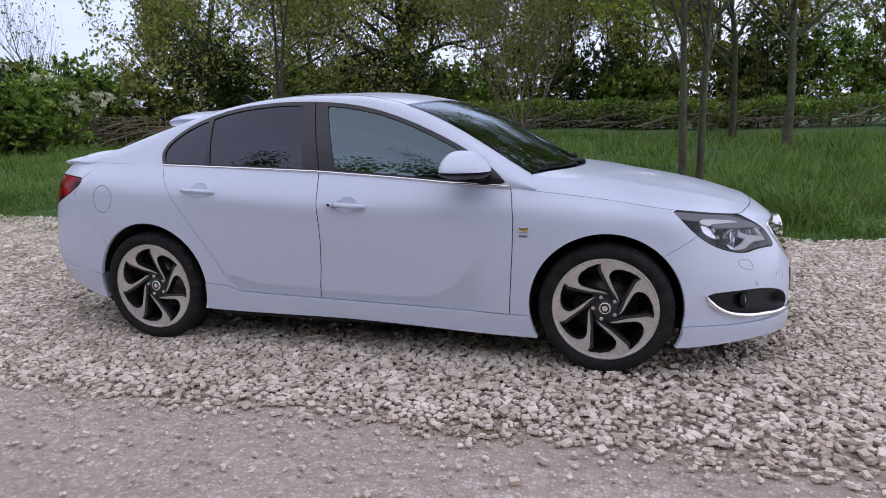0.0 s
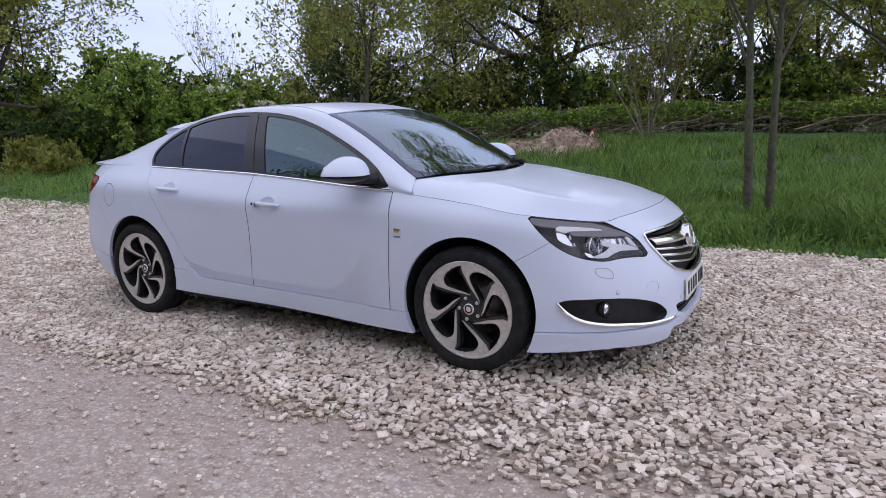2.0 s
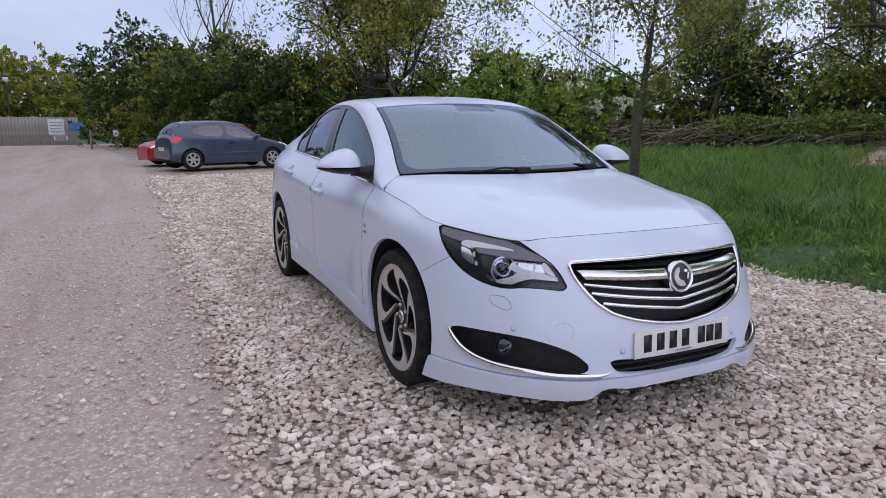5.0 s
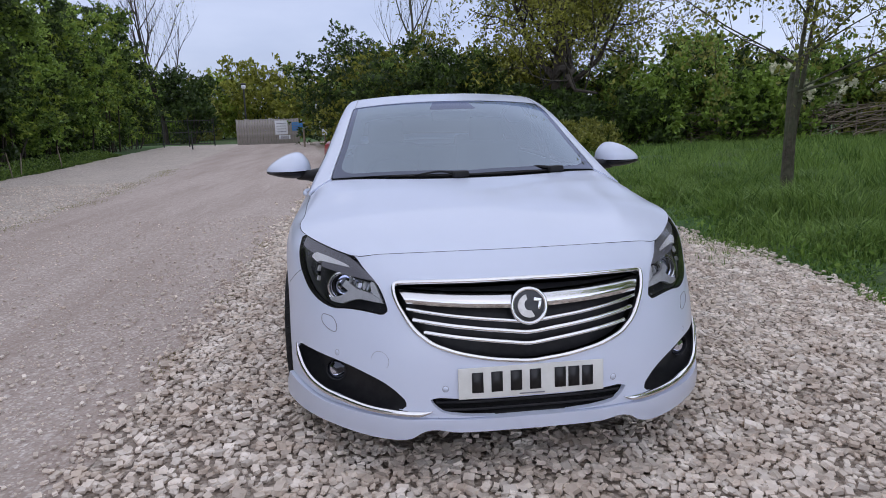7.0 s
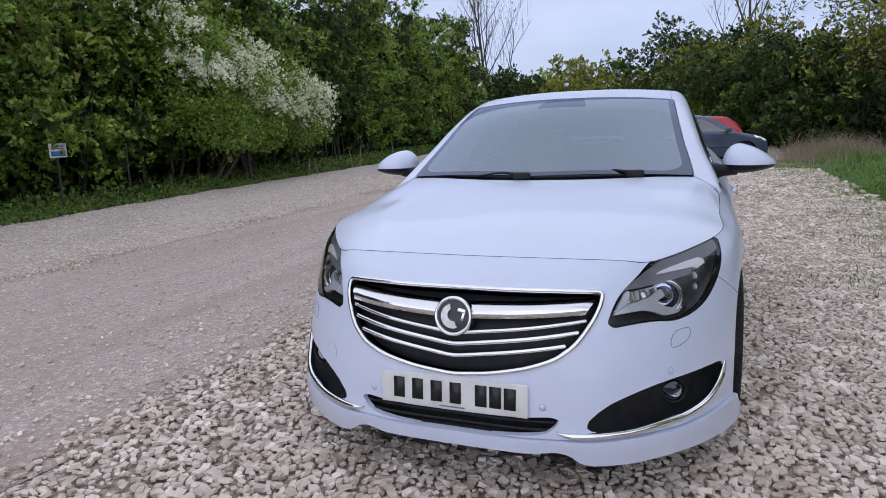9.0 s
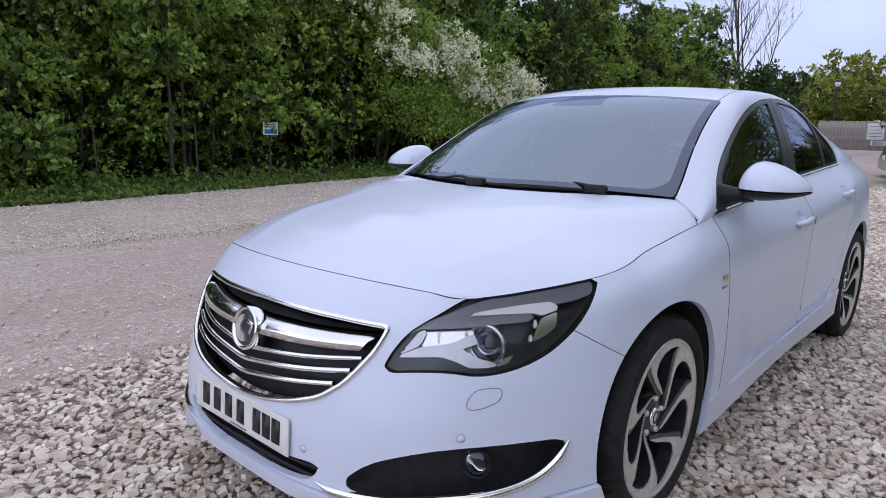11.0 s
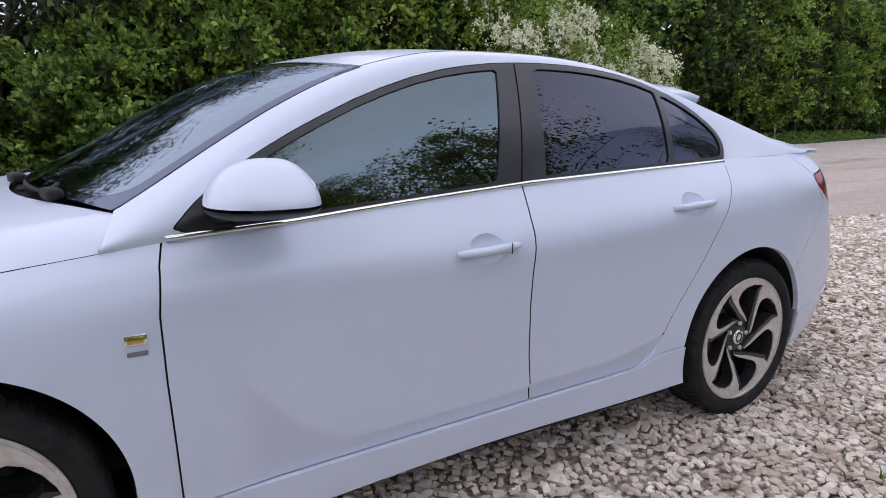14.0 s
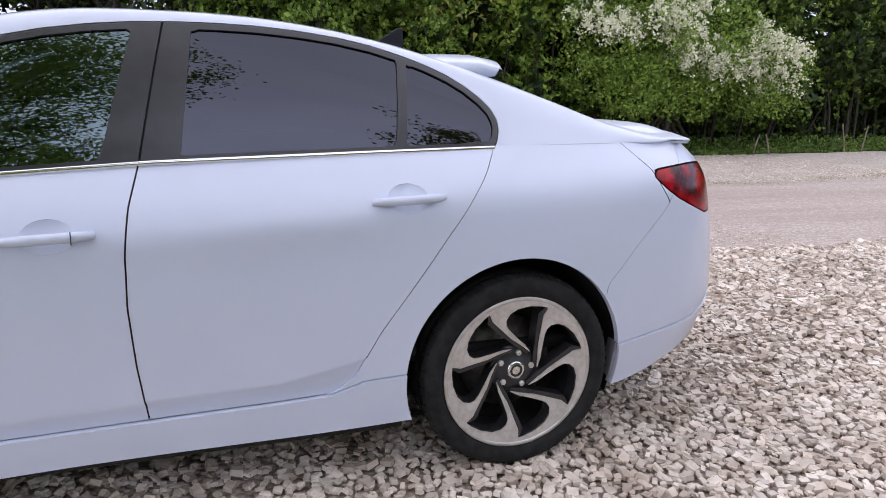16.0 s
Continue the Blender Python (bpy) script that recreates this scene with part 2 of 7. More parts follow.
def strip(name, low, high, x0, x1, nx, ny, lift, mat, label, category):
    """A piece of ground between two edges that are functions of x."""
    xs = np.linspace(x0, x1, nx)
    w = np.linspace(0, 1, ny)
    lo, hi = low(xs), high(xs)
    X = np.repeat(xs[:, None], ny, 1)
    Y = lo[:, None] + (hi - lo)[:, None] * w
    Z = level(X, Y) + lift
    v = np.stack([X, Y, Z], -1).reshape(-1, 3)
    i = np.arange((nx - 1) * ny).reshape(nx - 1, ny)[:, :-1].ravel()
    f = np.stack([i, i + ny, i + ny + 1, i + 1], -1)
    me = mesh_from(name, v, f, mat, True)
    return tagged(new(name, me), label, category, kind="structure")


def wobble(x, seed, amount):
    x = np.asarray(x, float)
    return amount * (np.sin(x * 2.1 + seed) + 0.7 * np.sin(x * 4.7 + 2 * seed) + 0.5 * np.sin(x * 9.3 + 3 * seed)) / 2.2


def edge_near(x):
    return np.interp(x, [-48, -20, -7, -2, 30], [-4.6, -1.75, -1.60, -1.64, -1.64]) + wobble(x, 1.0, 0.07)


def edge_far(x):
    return np.interp(x, [-48, -15, -8, 0, 30], [-9.6, -6.4, -5.7, -5.42, -5.42]) + wobble(x, 2.0, 0.10)


def edge_verge(x):
    return np.interp(x, [-48, -28, -20, -12, -7, -3, 2, 30], [-15.2, -12.6, -11.3, -10.6, -10.2, -9.75, -9.15, -9.15]) + wobble(x, 3.0, 0.12)


def edge_grass(x):
    return np.interp(x, [-48, -19, -12, -6, 0, 4, 30], [4.4, 3.35, 3.3, 3.2, 3.05, 3.0, 3.0]) + wobble(x, 4.0, 0.11)


# ---- ground ----
def ground_sheet():
    a = np.concatenate([-np.geomspace(900, 62, 12), np.linspace(-60, 40, 201), np.geomspace(42, 900, 12)])
    b = np.concatenate([-np.geomspace(900, 42, 12), np.linspace(-40, 45, 171), np.geomspace(47, 900, 12)])
    X, Y = np.meshgrid(a, b, indexing="ij")
    Z = level(X, Y)
    bare = (Y > edge_verge(X) - 0.1) & (Y < edge_grass(X) + 0.1) & (X > -48) & (X < 30)
    Z = Z - 0.06 * bare
    lumps = 0.05 * np.sin(X * 1.7 + np.cos(Y * 1.3)) * np.sin(Y * 1.9)
    Z = Z + np.where((Y > edge_grass(X) + 0.4) & (Y < 40), lumps + 0.03, 0)
    n = len(b)
    v = np.stack([X, Y, Z], -1).reshape(-1, 3)
    i = np.arange((len(a) - 1) * n).reshape(-1, n)[:, :-1].ravel()
    me = mesh_from("ground", v, np.stack([i, i + n, i + n + 1, i + 1], -1), M_SOIL, True)
    return tagged(new("ground", me), "rough green grass field rising gently to the hedges", "grass", kind="structure")


ground_sheet()
strip("gravel_bed", lambda x: edge_near(x) - 0.15, edge_grass, -48, 30, 320, 24, -0.015, M_GRAVEL, "pale limestone gravel parking strip", "gravel")
strip("gravel_bed_far", edge_verge, lambda x: edge_far(x) + 0.15, -48, 30, 320, 16, -0.015, M_SIDE, "pale gravel strip beside the hedge", "gravel")
strip("track", edge_far, edge_near, -48, 30, 320, 24, -0.011, M_TRACK, "worn grey-brown compacted stone track", "track")


def stone_shapes(n, fine):
    """Small angular stones: squashed and dented bodies of twenty or of twelve faces."""
    bm = bmesh.new()
    if fine:
        bmesh.ops.create_icosphere(bm, subdivisions=1, radius=0.95)
    else:
        bmesh.ops.create_cube(bm, size=1.25)
        bmesh.ops.triangulate(bm, faces=bm.faces)
    base = np.array([v.co[:] for v in bm.verts])
    tris = np.array([[v.index for v in f.verts] for f in bm.faces])
    bm.free()
    shapes = []
    for _ in range(n):
        p = base * (1 + rng.uniform(-0.13, 0.13, (len(base), 1))) * rng.uniform(0.9, 1.1, base.shape)
        p *= np.array([1.15, rng.uniform(0.70, 0.98), rng.uniform(0.42, 0.60)])
        shapes.append(p)
    return np.array(shapes), tris


def turns(n, tilt=0.5):
    """n random turns, upright but for the tilt."""
    a = rng.uniform(0, 2 * np.pi, n)
    b, c = rng.normal(0, tilt, n), rng.normal(0, tilt, n)
    ca, sa, cb, sb, cc, sc = np.cos(a), np.sin(a), np.cos(b), np.sin(b), np.cos(c), np.sin(c)
    R = np.empty((n, 3, 3))
    R[:, 0] = np.stack([ca * cb, ca * sb * sc - sa * cc, ca * sb * cc + sa * sc], -1)
    R[:, 1] = np.stack([sa * cb, sa * sb * sc + ca * cc, sa * sb * cc - ca * sc], -1)
    R[:, 2] = np.stack([-sb, cb * sc, cb * cc], -1)
    return R


def scatter_stones(name, x, y, size, sink, label, category="gravel", fine=False):
    shapes, tris = stone_shapes(24, fine)
    n = len(x)
    p = shapes[rng.integers(0, 24, n)] * size[:, None, None]
    p = np.einsum("nij,nkj->nki", turns(n, 0.24), p)
    at = np.stack([x, y, level(x, y) + size * sink], -1)
    v = (p + at[:, None]).reshape(-1, 3)
    f = (tris[None] + (np.arange(n) * shapes.shape[1])[:, None, None]).reshape(-1, 3)
    me = mesh_from(name, v, f, M_STONE)
    return tagged(new(name, me), label, category, kind="stuff")


def gravel():
    xs, ys = [], []
    for x0, x1, y0, y1, step in ((-3.4, 4.2, -2.1, 3.3, 0.0305), (-7.5, -3.4, -2.1, 3.3, 0.040), (4.2, 6.0, -1.7, 3.4, 0.050), (-14, -7.5, -2.3, 3.4, 0.075)):
        gx, gy = np.meshgrid(np.arange(x0, x1, step), np.arange(y0, y1, step))
        xs.append((gx + rng.uniform(-0.5, 0.5, gx.shape) * step).ravel())
        ys.append((gy + rng.uniform(-0.5, 0.5, gy.shape) * step).ravel())
    x, y = np.concatenate(xs), np.concatenate(ys)
    patch = np.sin(x * 1.3 + 2) * np.sin(y * 2.2 + x * 0.6)
    inside = np.minimum(y - edge_near(x), edge_grass(x) - y)
    keep = rng.uniform(0, 1, len(x)) < np.where(inside < 0, np.clip(0.55 + inside * 3.2, 0.012, 1), np.clip(0.5 + inside * 4, 0, 1)) * (1 - 0.25 * (patch > 0.55))
    hidden = (np.abs(x) < 2.0) & (np.abs(y) < 0.50)
    keep &= (inside > -0.45) & (y < edge_grass(x) + 0.12) & ~(hidden & (rng.uniform(0, 1, len(x)) < 0.9))
    x, y = x[keep], y[keep]
    size = np.clip(rng.lognormal(-3.98, 0.25, len(x)), 0.009, 0.031)
    size *= np.where((x < -3.4) | (x > 4.2), 1.22, 1.0) * np.where(x < -7.5, 1.5, 1.0)
    near = (x > -3.4) & (x < 4.2) & (rng.uniform(0, 1, len(x)) < 0.16)
    scatter_stones("gravel", x[near], y[near], size[near], 0.16, "loose pale angular limestone gravel", fine=True)
    scatter_stones("gravel", x[~near], y[~near], size[~near], 0.16, "loose pale chunky limestone gravel along the strip")
    # loose stones on the strip beside the hedge
    n = 8000
    x = rng.uniform(-13, 6, n)
    y = edge_verge(x) + (edge_far(x) + 0.1 - edge_verge(x)) * rng.uniform(0, 1, n) ** 0.9
    scatter_stones("side_gravel", x, y, rng.uniform(0.009, 0.021, n), 0.1, "loose pale stones on the strip beside the hedge")
    n = 6500
    x = rng.uniform(-5.5, 5.5, n)
    y = edge_near(x) - np.abs(np.where(rng.uniform(0, 1, n) < 0.5, rng.exponential(0.7, n), rng.uniform(0, 4, n)))
    keep = y > -5.4
    scatter_stones("track_grit", x[keep], y[keep], np.clip(rng.lognormal(-4.8, 0.4, keep.sum()), 0.004, 0.018), 0.1, "small loose stones on the track", "grit")


# ---- plants ----
def leaf_quads(at, size, up=0.3, long=1.5, out=None):
    """Leaves as bent diamonds of two triangles, large far ones as single triangles: verts and faces. out: directions that they lean to."""
    n = len(at)
    d = rng.normal(0, 1, (n, 3))
    if out is not None:
        d += out * 1.2
    d[:, 2] += up
    d /= np.linalg.norm(d, axis=1, keepdims=True) + 1e-9
    s = np.cross(d, rng.normal(0, 1, (n, 3)))
    s /= np.linalg.norm(s, axis=1, keepdims=True) + 1e-9
    nrm = np.cross(d, s)
    size = np.broadcast_to(size, n)[:, None]
    a = at - d * size * long * 0.5
    c = at + d * size * long * 0.5
    b = at + s * size * 0.5 + nrm * size * 0.12
    e = at - s * size * 0.5 + nrm * size * 0.12
    if size.mean() > 0.079:
        v = np.stack([a, c + (b - at), c - (b - at) * 0.6], 1).reshape(-1, 3)
        return v, np.arange(3 * n).reshape(n, 3)
    v = np.stack([a, b, c, e], 1).reshape(-1, 3)
    k = np.arange(n)[:, None] * 4
    f = np.concatenate([k + [[0, 1, 2]], k + [[0, 2, 3]]], 1).reshape(-1, 3)
    return v, f


def tubes(lines, sides=5):
    """Tapered tubes along polylines [(points, radii)]: verts and quads."""
    V, F, base = [], [], 0
    for p, r in lines:
        p, r = np.asarray(p, float), np.asarray(r, float)
        t = np.gradient(p, axis=0)
        t /= np.linalg.norm(t, axis=1, keepdims=True) + 1e-9
        ref = np.where(np.abs(t[:, 2:3]) > 0.9, [[1.0, 0, 0]], [[0, 0, 1.0]])
        u = np.cross(t, ref)
        u /= np.linalg.norm(u, axis=1, keepdims=True) + 1e-9
        w = np.cross(t, u)
        a = np.linspace(0, 2 * np.pi, sides, endpoint=False)
        ring = p[:, None] + r[:, None, None] * (np.cos(a)[None, :, None] * u[:, None] + np.sin(a)[None, :, None] * w[:, None])
        n = len(p)
        V.append(ring.reshape(-1, 3))
        i = base + np.arange((n - 1) * sides).reshape(n - 1, sides)
        j = np.roll(i, -1, 1)
        F.append(np.stack([i, j, j + sides, i + sides], -1).reshape(-1, 4))
        base += n * sides
    return np.concatenate(V), np.concatenate(F)


def grow(height, radius, spread, levels, kids, first=0.25, droop=0.0, wander=0.12, lean=(0, 0), up=0.25, reach=1.0, stout=0.45, taper=0.5):
    """A branching skeleton from the origin: a list of (points, radii, depth)."""
    out = []

    def branch(p0, d, length, r, depth):
        n = 7 if depth == 0 else 5
        pts, rad = [np.array(p0, float)], [r]
        d = np.array(d, float)
        for k in range(n):
            d = d + rng.normal(0, wander if depth else min(wander, 0.06), 3) + np.array([0, 0, up * 0.25 if depth else 0.02]) - np.array([0, 0, droop * depth * 0.08])
            d /= np.linalg.norm(d)
            pts.append(pts[-1] + d * length / n)
            rad.append(r * (1 - 0.82 * (k + 1) / n))
        out.append((np.array(pts), np.array(rad), depth))
        if depth >= levels:
            return
        m = kids[depth]
        for k in range(m):
            f = first + (1 - first) * (k + rng.uniform(0.1, 0.9)) / m if depth == 0 else 0.2 + 0.75 * (k + rng.uniform(0, 1)) / m
            i = min(int(f * n), n - 1)
            p = pts[i] + (pts[i + 1] - pts[i]) * (f * n - i)
            ang = rng.uniform(0, 2 * np.pi) if depth else k * 2.4 + rng.uniform(-0.5, 0.5)
            side = np.cross(d, [math.cos(ang), math.sin(ang), 0.3])
            side /= np.linalg.norm(side) + 1e-9
            nd = side * spread + d * (1 - spread) + np.array([0, 0, up])
            nd /= np.linalg.norm(nd)
            rr = max(rad[i] * rng.uniform(stout, stout + 0.25), 0.004)
            branch(p, nd, length * rng.uniform(0.42, 0.68) * ((1.15 - taper * f) * reach if depth == 0 else 1), rr, depth + 1)

    d0 = np.array([lean[0], lean[1], 1.0])
    branch((0, 0, -0.15), d0 / np.linalg.norm(d0), height, radius, 0)
    return out


def tree(name, label, x, y, skeleton, bark, leaf, leaves, size, spread=0.25, category="tree", group="", blossom=None, from_depth=2, bare=0.0):
    """A tree with a trunk of tapered limbs and a crown of single leaves along its twigs."""
    e = thing(name, label, category, group, at=(x, y, float(level(x, y))))
    parts = [tubes([(p, r) for p, r, d in skeleton if (d < 2) == thick], 7 if thick else 3) for thick in (True, False)]
    v = np.concatenate([parts[0][0], parts[1][0]])
    f = np.concatenate([parts[0][1], parts[1][1] + len(parts[0][0])])
    child("trunk", mesh_from("trunk", v, f, bark, True), e)
    tips = [(p, d) for p, r, d in skeleton if d >= from_depth and rng.uniform() >= bare]
    which = rng.integers(0, len(tips), leaves)
    P = np.array([t[0] for t in tips])
    u = rng.uniform(0.15, 1, leaves) * (P.shape[1] - 1)
    i = np.minimum(u.astype(int), P.shape[1] - 2)
    at = P[which, i] + (P[which, i + 1] - P[which, i]) * (u - i)[:, None] + rng.normal(0, spread, (leaves, 3))
    v, f = leaf_quads(at, rng.uniform(0.7, 1.3, leaves) * size)
    child("crown", mesh_from("crown", v, f, leaf), e)
    if blossom:
        b = at[rng.integers(0, leaves, leaves // 2)]
        v, f = leaf_quads(b + rng.normal(0, 0.06, b.shape), rng.uniform(0.6, 1.2, len(b)) * size * 0.7)
        child("blossom", mesh_from("blossom", v, f, blossom), e, "clusters of white blossom")
    return e


def bush(name, label, x, y, lx, ly, h, leaves, leaf, size, blobs=14, floor=0.0, category="bush", group="", turn=0.0, blossom=0.0, stems=7, bark=None, core=0.25, light=None, lobe=0.85, heart=26, under=0.0):
    """A bush: stems, and leaves round many uneven lobes of different size."""
    e = thing(name, label, category, group, at=(x, y, float(level(x, y))))
    e.rotation_euler = (0, 0, turn)
    c = np.stack([rng.uniform(-0.5, 0.5, blobs) * lx, rng.uniform(-0.5, 0.5, blobs) * ly, np.clip(rng.uniform(floor, 1, blobs), 0, 1) ** 0.8 * h], -1)
    c[:, 2] *= 1 - 0.45 * (np.abs(c[:, 0]) / (0.5 * lx + 1e-6)) ** 2
    c[:, 1] -= under * (1 - smooth(0.5, 2.2, c[:, 2]))
    r = rng.uniform(0.16, 0.34, blobs) * min(h, max(lx, ly)) * lobe
    on = 12
    tips = leaves // on
    w = rng.choice(blobs, tips, p=r ** 2 / (r ** 2).sum())
    d = rng.normal(0, 1, (tips, 3))
    d /= np.linalg.norm(d, axis=1, keepdims=True)
    lump = 1 + 0.28 * np.sin(d[:, 0] * 7 + w) * np.sin(d[:, 1] * 6 + 2 * w) + 0.22 * np.sin(d[:, 2] * 11 + w * 3)
    outer = np.where(rng.uniform(0, 1, tips) < core, rng.uniform(0.2, 0.9, tips), rng.normal(0.95, 0.13, tips))
    tip = c[w] + d * (r[w] * lump * outer)[:, None] * np.array([1.1, 1.0, 0.85])
    # leaves along short twigs that point outwards and level out
    run = d * np.array([1, 1, 0.45]) + rng.normal(0, 0.45, (tips, 3))
    run *= (rng.uniform(2.2, 6.0, tips) * size / (np.linalg.norm(run, axis=1) + 0.3))[:, None]
    t = rng.uniform(-0.25, 1, (tips, on, 1))
    at = (tip[:, None] + run[:, None] * t - np.array([0, 0, 0.9]) * size * t**2 + rng.normal(0, 0.42 * size, (tips, on, 3))).reshape(-1, 3)
    d, outer = np.repeat(d, on, 0), np.repeat(outer, on)
    # large leaves in the heart of each lobe, its shade put into their colour
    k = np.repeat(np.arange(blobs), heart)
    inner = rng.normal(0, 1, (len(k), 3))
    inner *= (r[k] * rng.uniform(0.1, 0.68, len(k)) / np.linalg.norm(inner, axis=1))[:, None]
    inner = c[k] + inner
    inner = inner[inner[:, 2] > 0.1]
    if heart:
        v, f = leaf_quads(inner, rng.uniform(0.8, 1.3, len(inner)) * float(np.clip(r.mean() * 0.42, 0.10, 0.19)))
        child("inner_leaves", mesh_from("inner_leaves", v, f, L_DARK), e, "dark leaves inside the bush, its shade put into their colour")
    keep = at[:, 2] > 0.03
    at, d = at[keep], d[keep]
    sz = rng.uniform(0.65, 1.35, len(at)) * size
    # outermost leaves take a lighter material, the light on them put into colour
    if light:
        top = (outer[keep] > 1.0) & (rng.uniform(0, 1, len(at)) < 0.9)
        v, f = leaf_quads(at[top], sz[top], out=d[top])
        child("lit_outer_leaves", mesh_from("lit_outer_leaves", v, f, light), e, "bright outer leaves, the light on them put into their colour")
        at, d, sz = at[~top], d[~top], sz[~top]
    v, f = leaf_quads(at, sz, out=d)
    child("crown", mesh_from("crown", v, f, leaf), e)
    if blossom:
        # drooping sprays of blossom on the outer and upper side
        pick = rng.permutation(len(at))
        high = smooth(0.25, 0.75, at[pick, 2] / h) * (np.abs(d[pick, 1]) + np.clip(d[pick, 2], 0, 1))
        patch = np.sin(at[pick, 0] * 1.9) + np.sin(at[pick, 2] * 2.3 + at[pick, 0]) > -0.9
        pick = pick[(rng.uniform(0, 0.8, len(pick)) < high) & patch][: int(blossom * 340)]
        t = rng.uniform(0, 1, (len(pick), 46))[..., None]
        ln = rng.uniform(0.2, 0.55, (len(pick), 1, 1))
        p = at[pick][:, None] + d[pick][:, None] * t * ln * 0.75 - np.array([0, 0, 0.6]) * ln * t**2 + rng.normal(0, 0.06, (len(pick), 46, 3))
        p = p.reshape(-1, 3)
        p = p[p[:, 2] > 0.2]
        v, f = leaf_quads(p, rng.uniform(0.6, 1.2, len(p)) * size, long=1.1)
        child("blossom", mesh_from("blossom", v, f, L_WHITE), e, "drooping sprays of white blossom")
    for _ in range(stems):
        t = c[rng.integers(0, blobs)]
        p0 = np.array([t[0] * 0.6 + rng.normal(0, 0.2), t[1] * 0.4, -0.1])
        k = np.linspace(0, 1, 6)[:, None]
        p = p0 + (t - p0) * k + rng.normal(0, 0.07, (6, 3)) * k
        v, f = tubes([(p, np.linspace(0.05, 0.012, 6))], 5)
        child("stem", mesh_from("stem", v, f, bark or M_DARKBARK, True), e)
    return e


def grass_field():
    """Tall rough grass as bent blades, in tufts, thick at the edge of the gravel."""
    def blades(x, y, h, w, mat, name, label, simple=False):
        n = len(x)
        a = rng.uniform(0, 2 * np.pi, n)
        b = 2.6 * np.sin(x * 1.7 + 1.1 * np.sin(y * 1.3)) + 2.2 * np.sin(y * 2.1 + x * 0.6) + rng.normal(0, 1.5, n)
        bend = rng.uniform(0.2, 0.95, n) * h
        base = np.stack([x, y, level(x, y) - 0.02], -1)
        side = np.stack([np.cos(a), np.sin(a), np.zeros(n)], -1) * w[:, None]
        lean = np.stack([np.cos(b), np.sin(b), np.zeros(n)], -1)
        up = np.array([0, 0, 1.0])
        m = base + lean * (bend * 0.25)[:, None] + up * (h * 0.6)[:, None]
        t = base + lean * bend[:, None] + up * (h * (1 - 0.15 * bend / h))[:, None]
        if simple:
            v = np.stack([base - side, base + side, t], 1).reshape(-1, 3)
            tagged(new(name, mesh_from(name, v, np.arange(3 * n).reshape(n, 3), mat)), label, "grass", kind="stuff")
            return
        v = np.stack([base - side, base + side, m + side * 0.7, m - side * 0.7, t], 1).reshape(-1, 3)
        k = np.arange(n)[:, None] * 5
        f = np.concatenate([k + [[0, 1, 2]], k + [[0, 2, 3]], k + [[3, 2, 4]]], 1).reshape(-1, 3)
        tagged(new(name, mesh_from(name, v, f, mat)), label, "grass", kind="stuff")

    n = 230000
    x = np.concatenate([rng.uniform(-9, 9, n // 2), rng.uniform(-20, 12, n // 2)])
    y = edge_grass(x) + np.concatenate([rng.exponential(2.2, n // 2) - 0.10, rng.uniform(0, 16, n // 2)])
    tuft = 0.5 + 0.5 * np.sin(x * 3.1 + 1.3 * np.sin(y * 2.1)) * np.sin(y * 2.7 + np.cos(x * 1.4))
    keep = (rng.uniform(0, 1, n) < 0.22 + 0.78 * tuft) & (y < 20)
    x, y, tuft = x[keep], y[keep], tuft[keep]
    inside = np.clip((y - edge_grass(x)) / 0.8, 0.18, 1)
    far = 1 + smooth(3, 14, y) * 0.9
    clump = 0.5 + 0.5 * np.sin(x * 0.9 + 2.0 * np.sin(y * 0.6)) * np.sin(y * 1.1 + 0.7 * np.cos(x * 0.8))
    h = rng.uniform(0.09, 0.30, len(x)) * (0.22 + 1.05 * tuft + 0.75 * clump) * inside
    wide = rng.uniform(0.003, 0.008, len(x)) * far * 1.45
    near = y < 6.5
    blades(x[near], y[near], h[near], wide[near], L_GRASS, "grass", "long lush green grass, tufted and bent")
    blades(x[~near], y[~near], h[~near], wide[~near] * 1.2, L_GRASS, "grass", "rough green grass farther up the field", True)
    # sparse tufts on the gravel beside the grass and, few and low, where the gravel meets the track
    for label, n, cx, off, hi, spread in (
        ("small grass tufts growing through the gravel", 15000, rng.uniform(-18, -1, 230), None, 0.085, 0.15),
        ("low mossy tufts where the gravel meets the track", 1500, rng.uniform(-5, 4.5, 16), edge_near, 0.035, 0.07),
        ("thin line of weeds along the far edge of the track", 6000, rng.uniform(-18, 4, 130), edge_far, 0.04, 0.22),
    ):
        cy = edge_grass(cx) - rng.exponential(0.60, len(cx)) if off is None else off(cx) + rng.normal(0.02, 0.09, len(cx))
        free = ~((np.abs(cx) < 2.5) & (np.abs(cy) < 1.05))
        cx, cy = cx[free], cy[free]
        w = rng.integers(0, len(cx), n)
        blades(cx[w] + rng.normal(0, spread, n), cy[w] + rng.normal(0, spread * 0.6, n), rng.uniform(0.3, 1.0, n) * hi, rng.uniform(0.002, 0.005, n), L_MOSS if off else L_WEED, "grass_tufts", label)
    # broad-leaved weeds among the grass
    m = 260
    cx = rng.uniform(-14, 8, m)
    cy = edge_grass(cx) + np.where(rng.uniform(0, 1, m) < 0.5, rng.exponential(0.5, m), rng.uniform(0, 9, m)) + 0.15
    w = rng.integers(0, m, 7000)
    lift = rng.uniform(0.02, 0.26, 7000) * rng.uniform(0.4, 1.0, m)[w]
    px, py = cx[w] + rng.normal(0, 0.16, 7000), cy[w] + rng.normal(0, 0.14, 7000)
    v, f = leaf_quads(np.stack([px, py, level(px, py) + lift], -1), rng.uniform(0.012, 0.034, 7000), up=0.7, long=2.6)
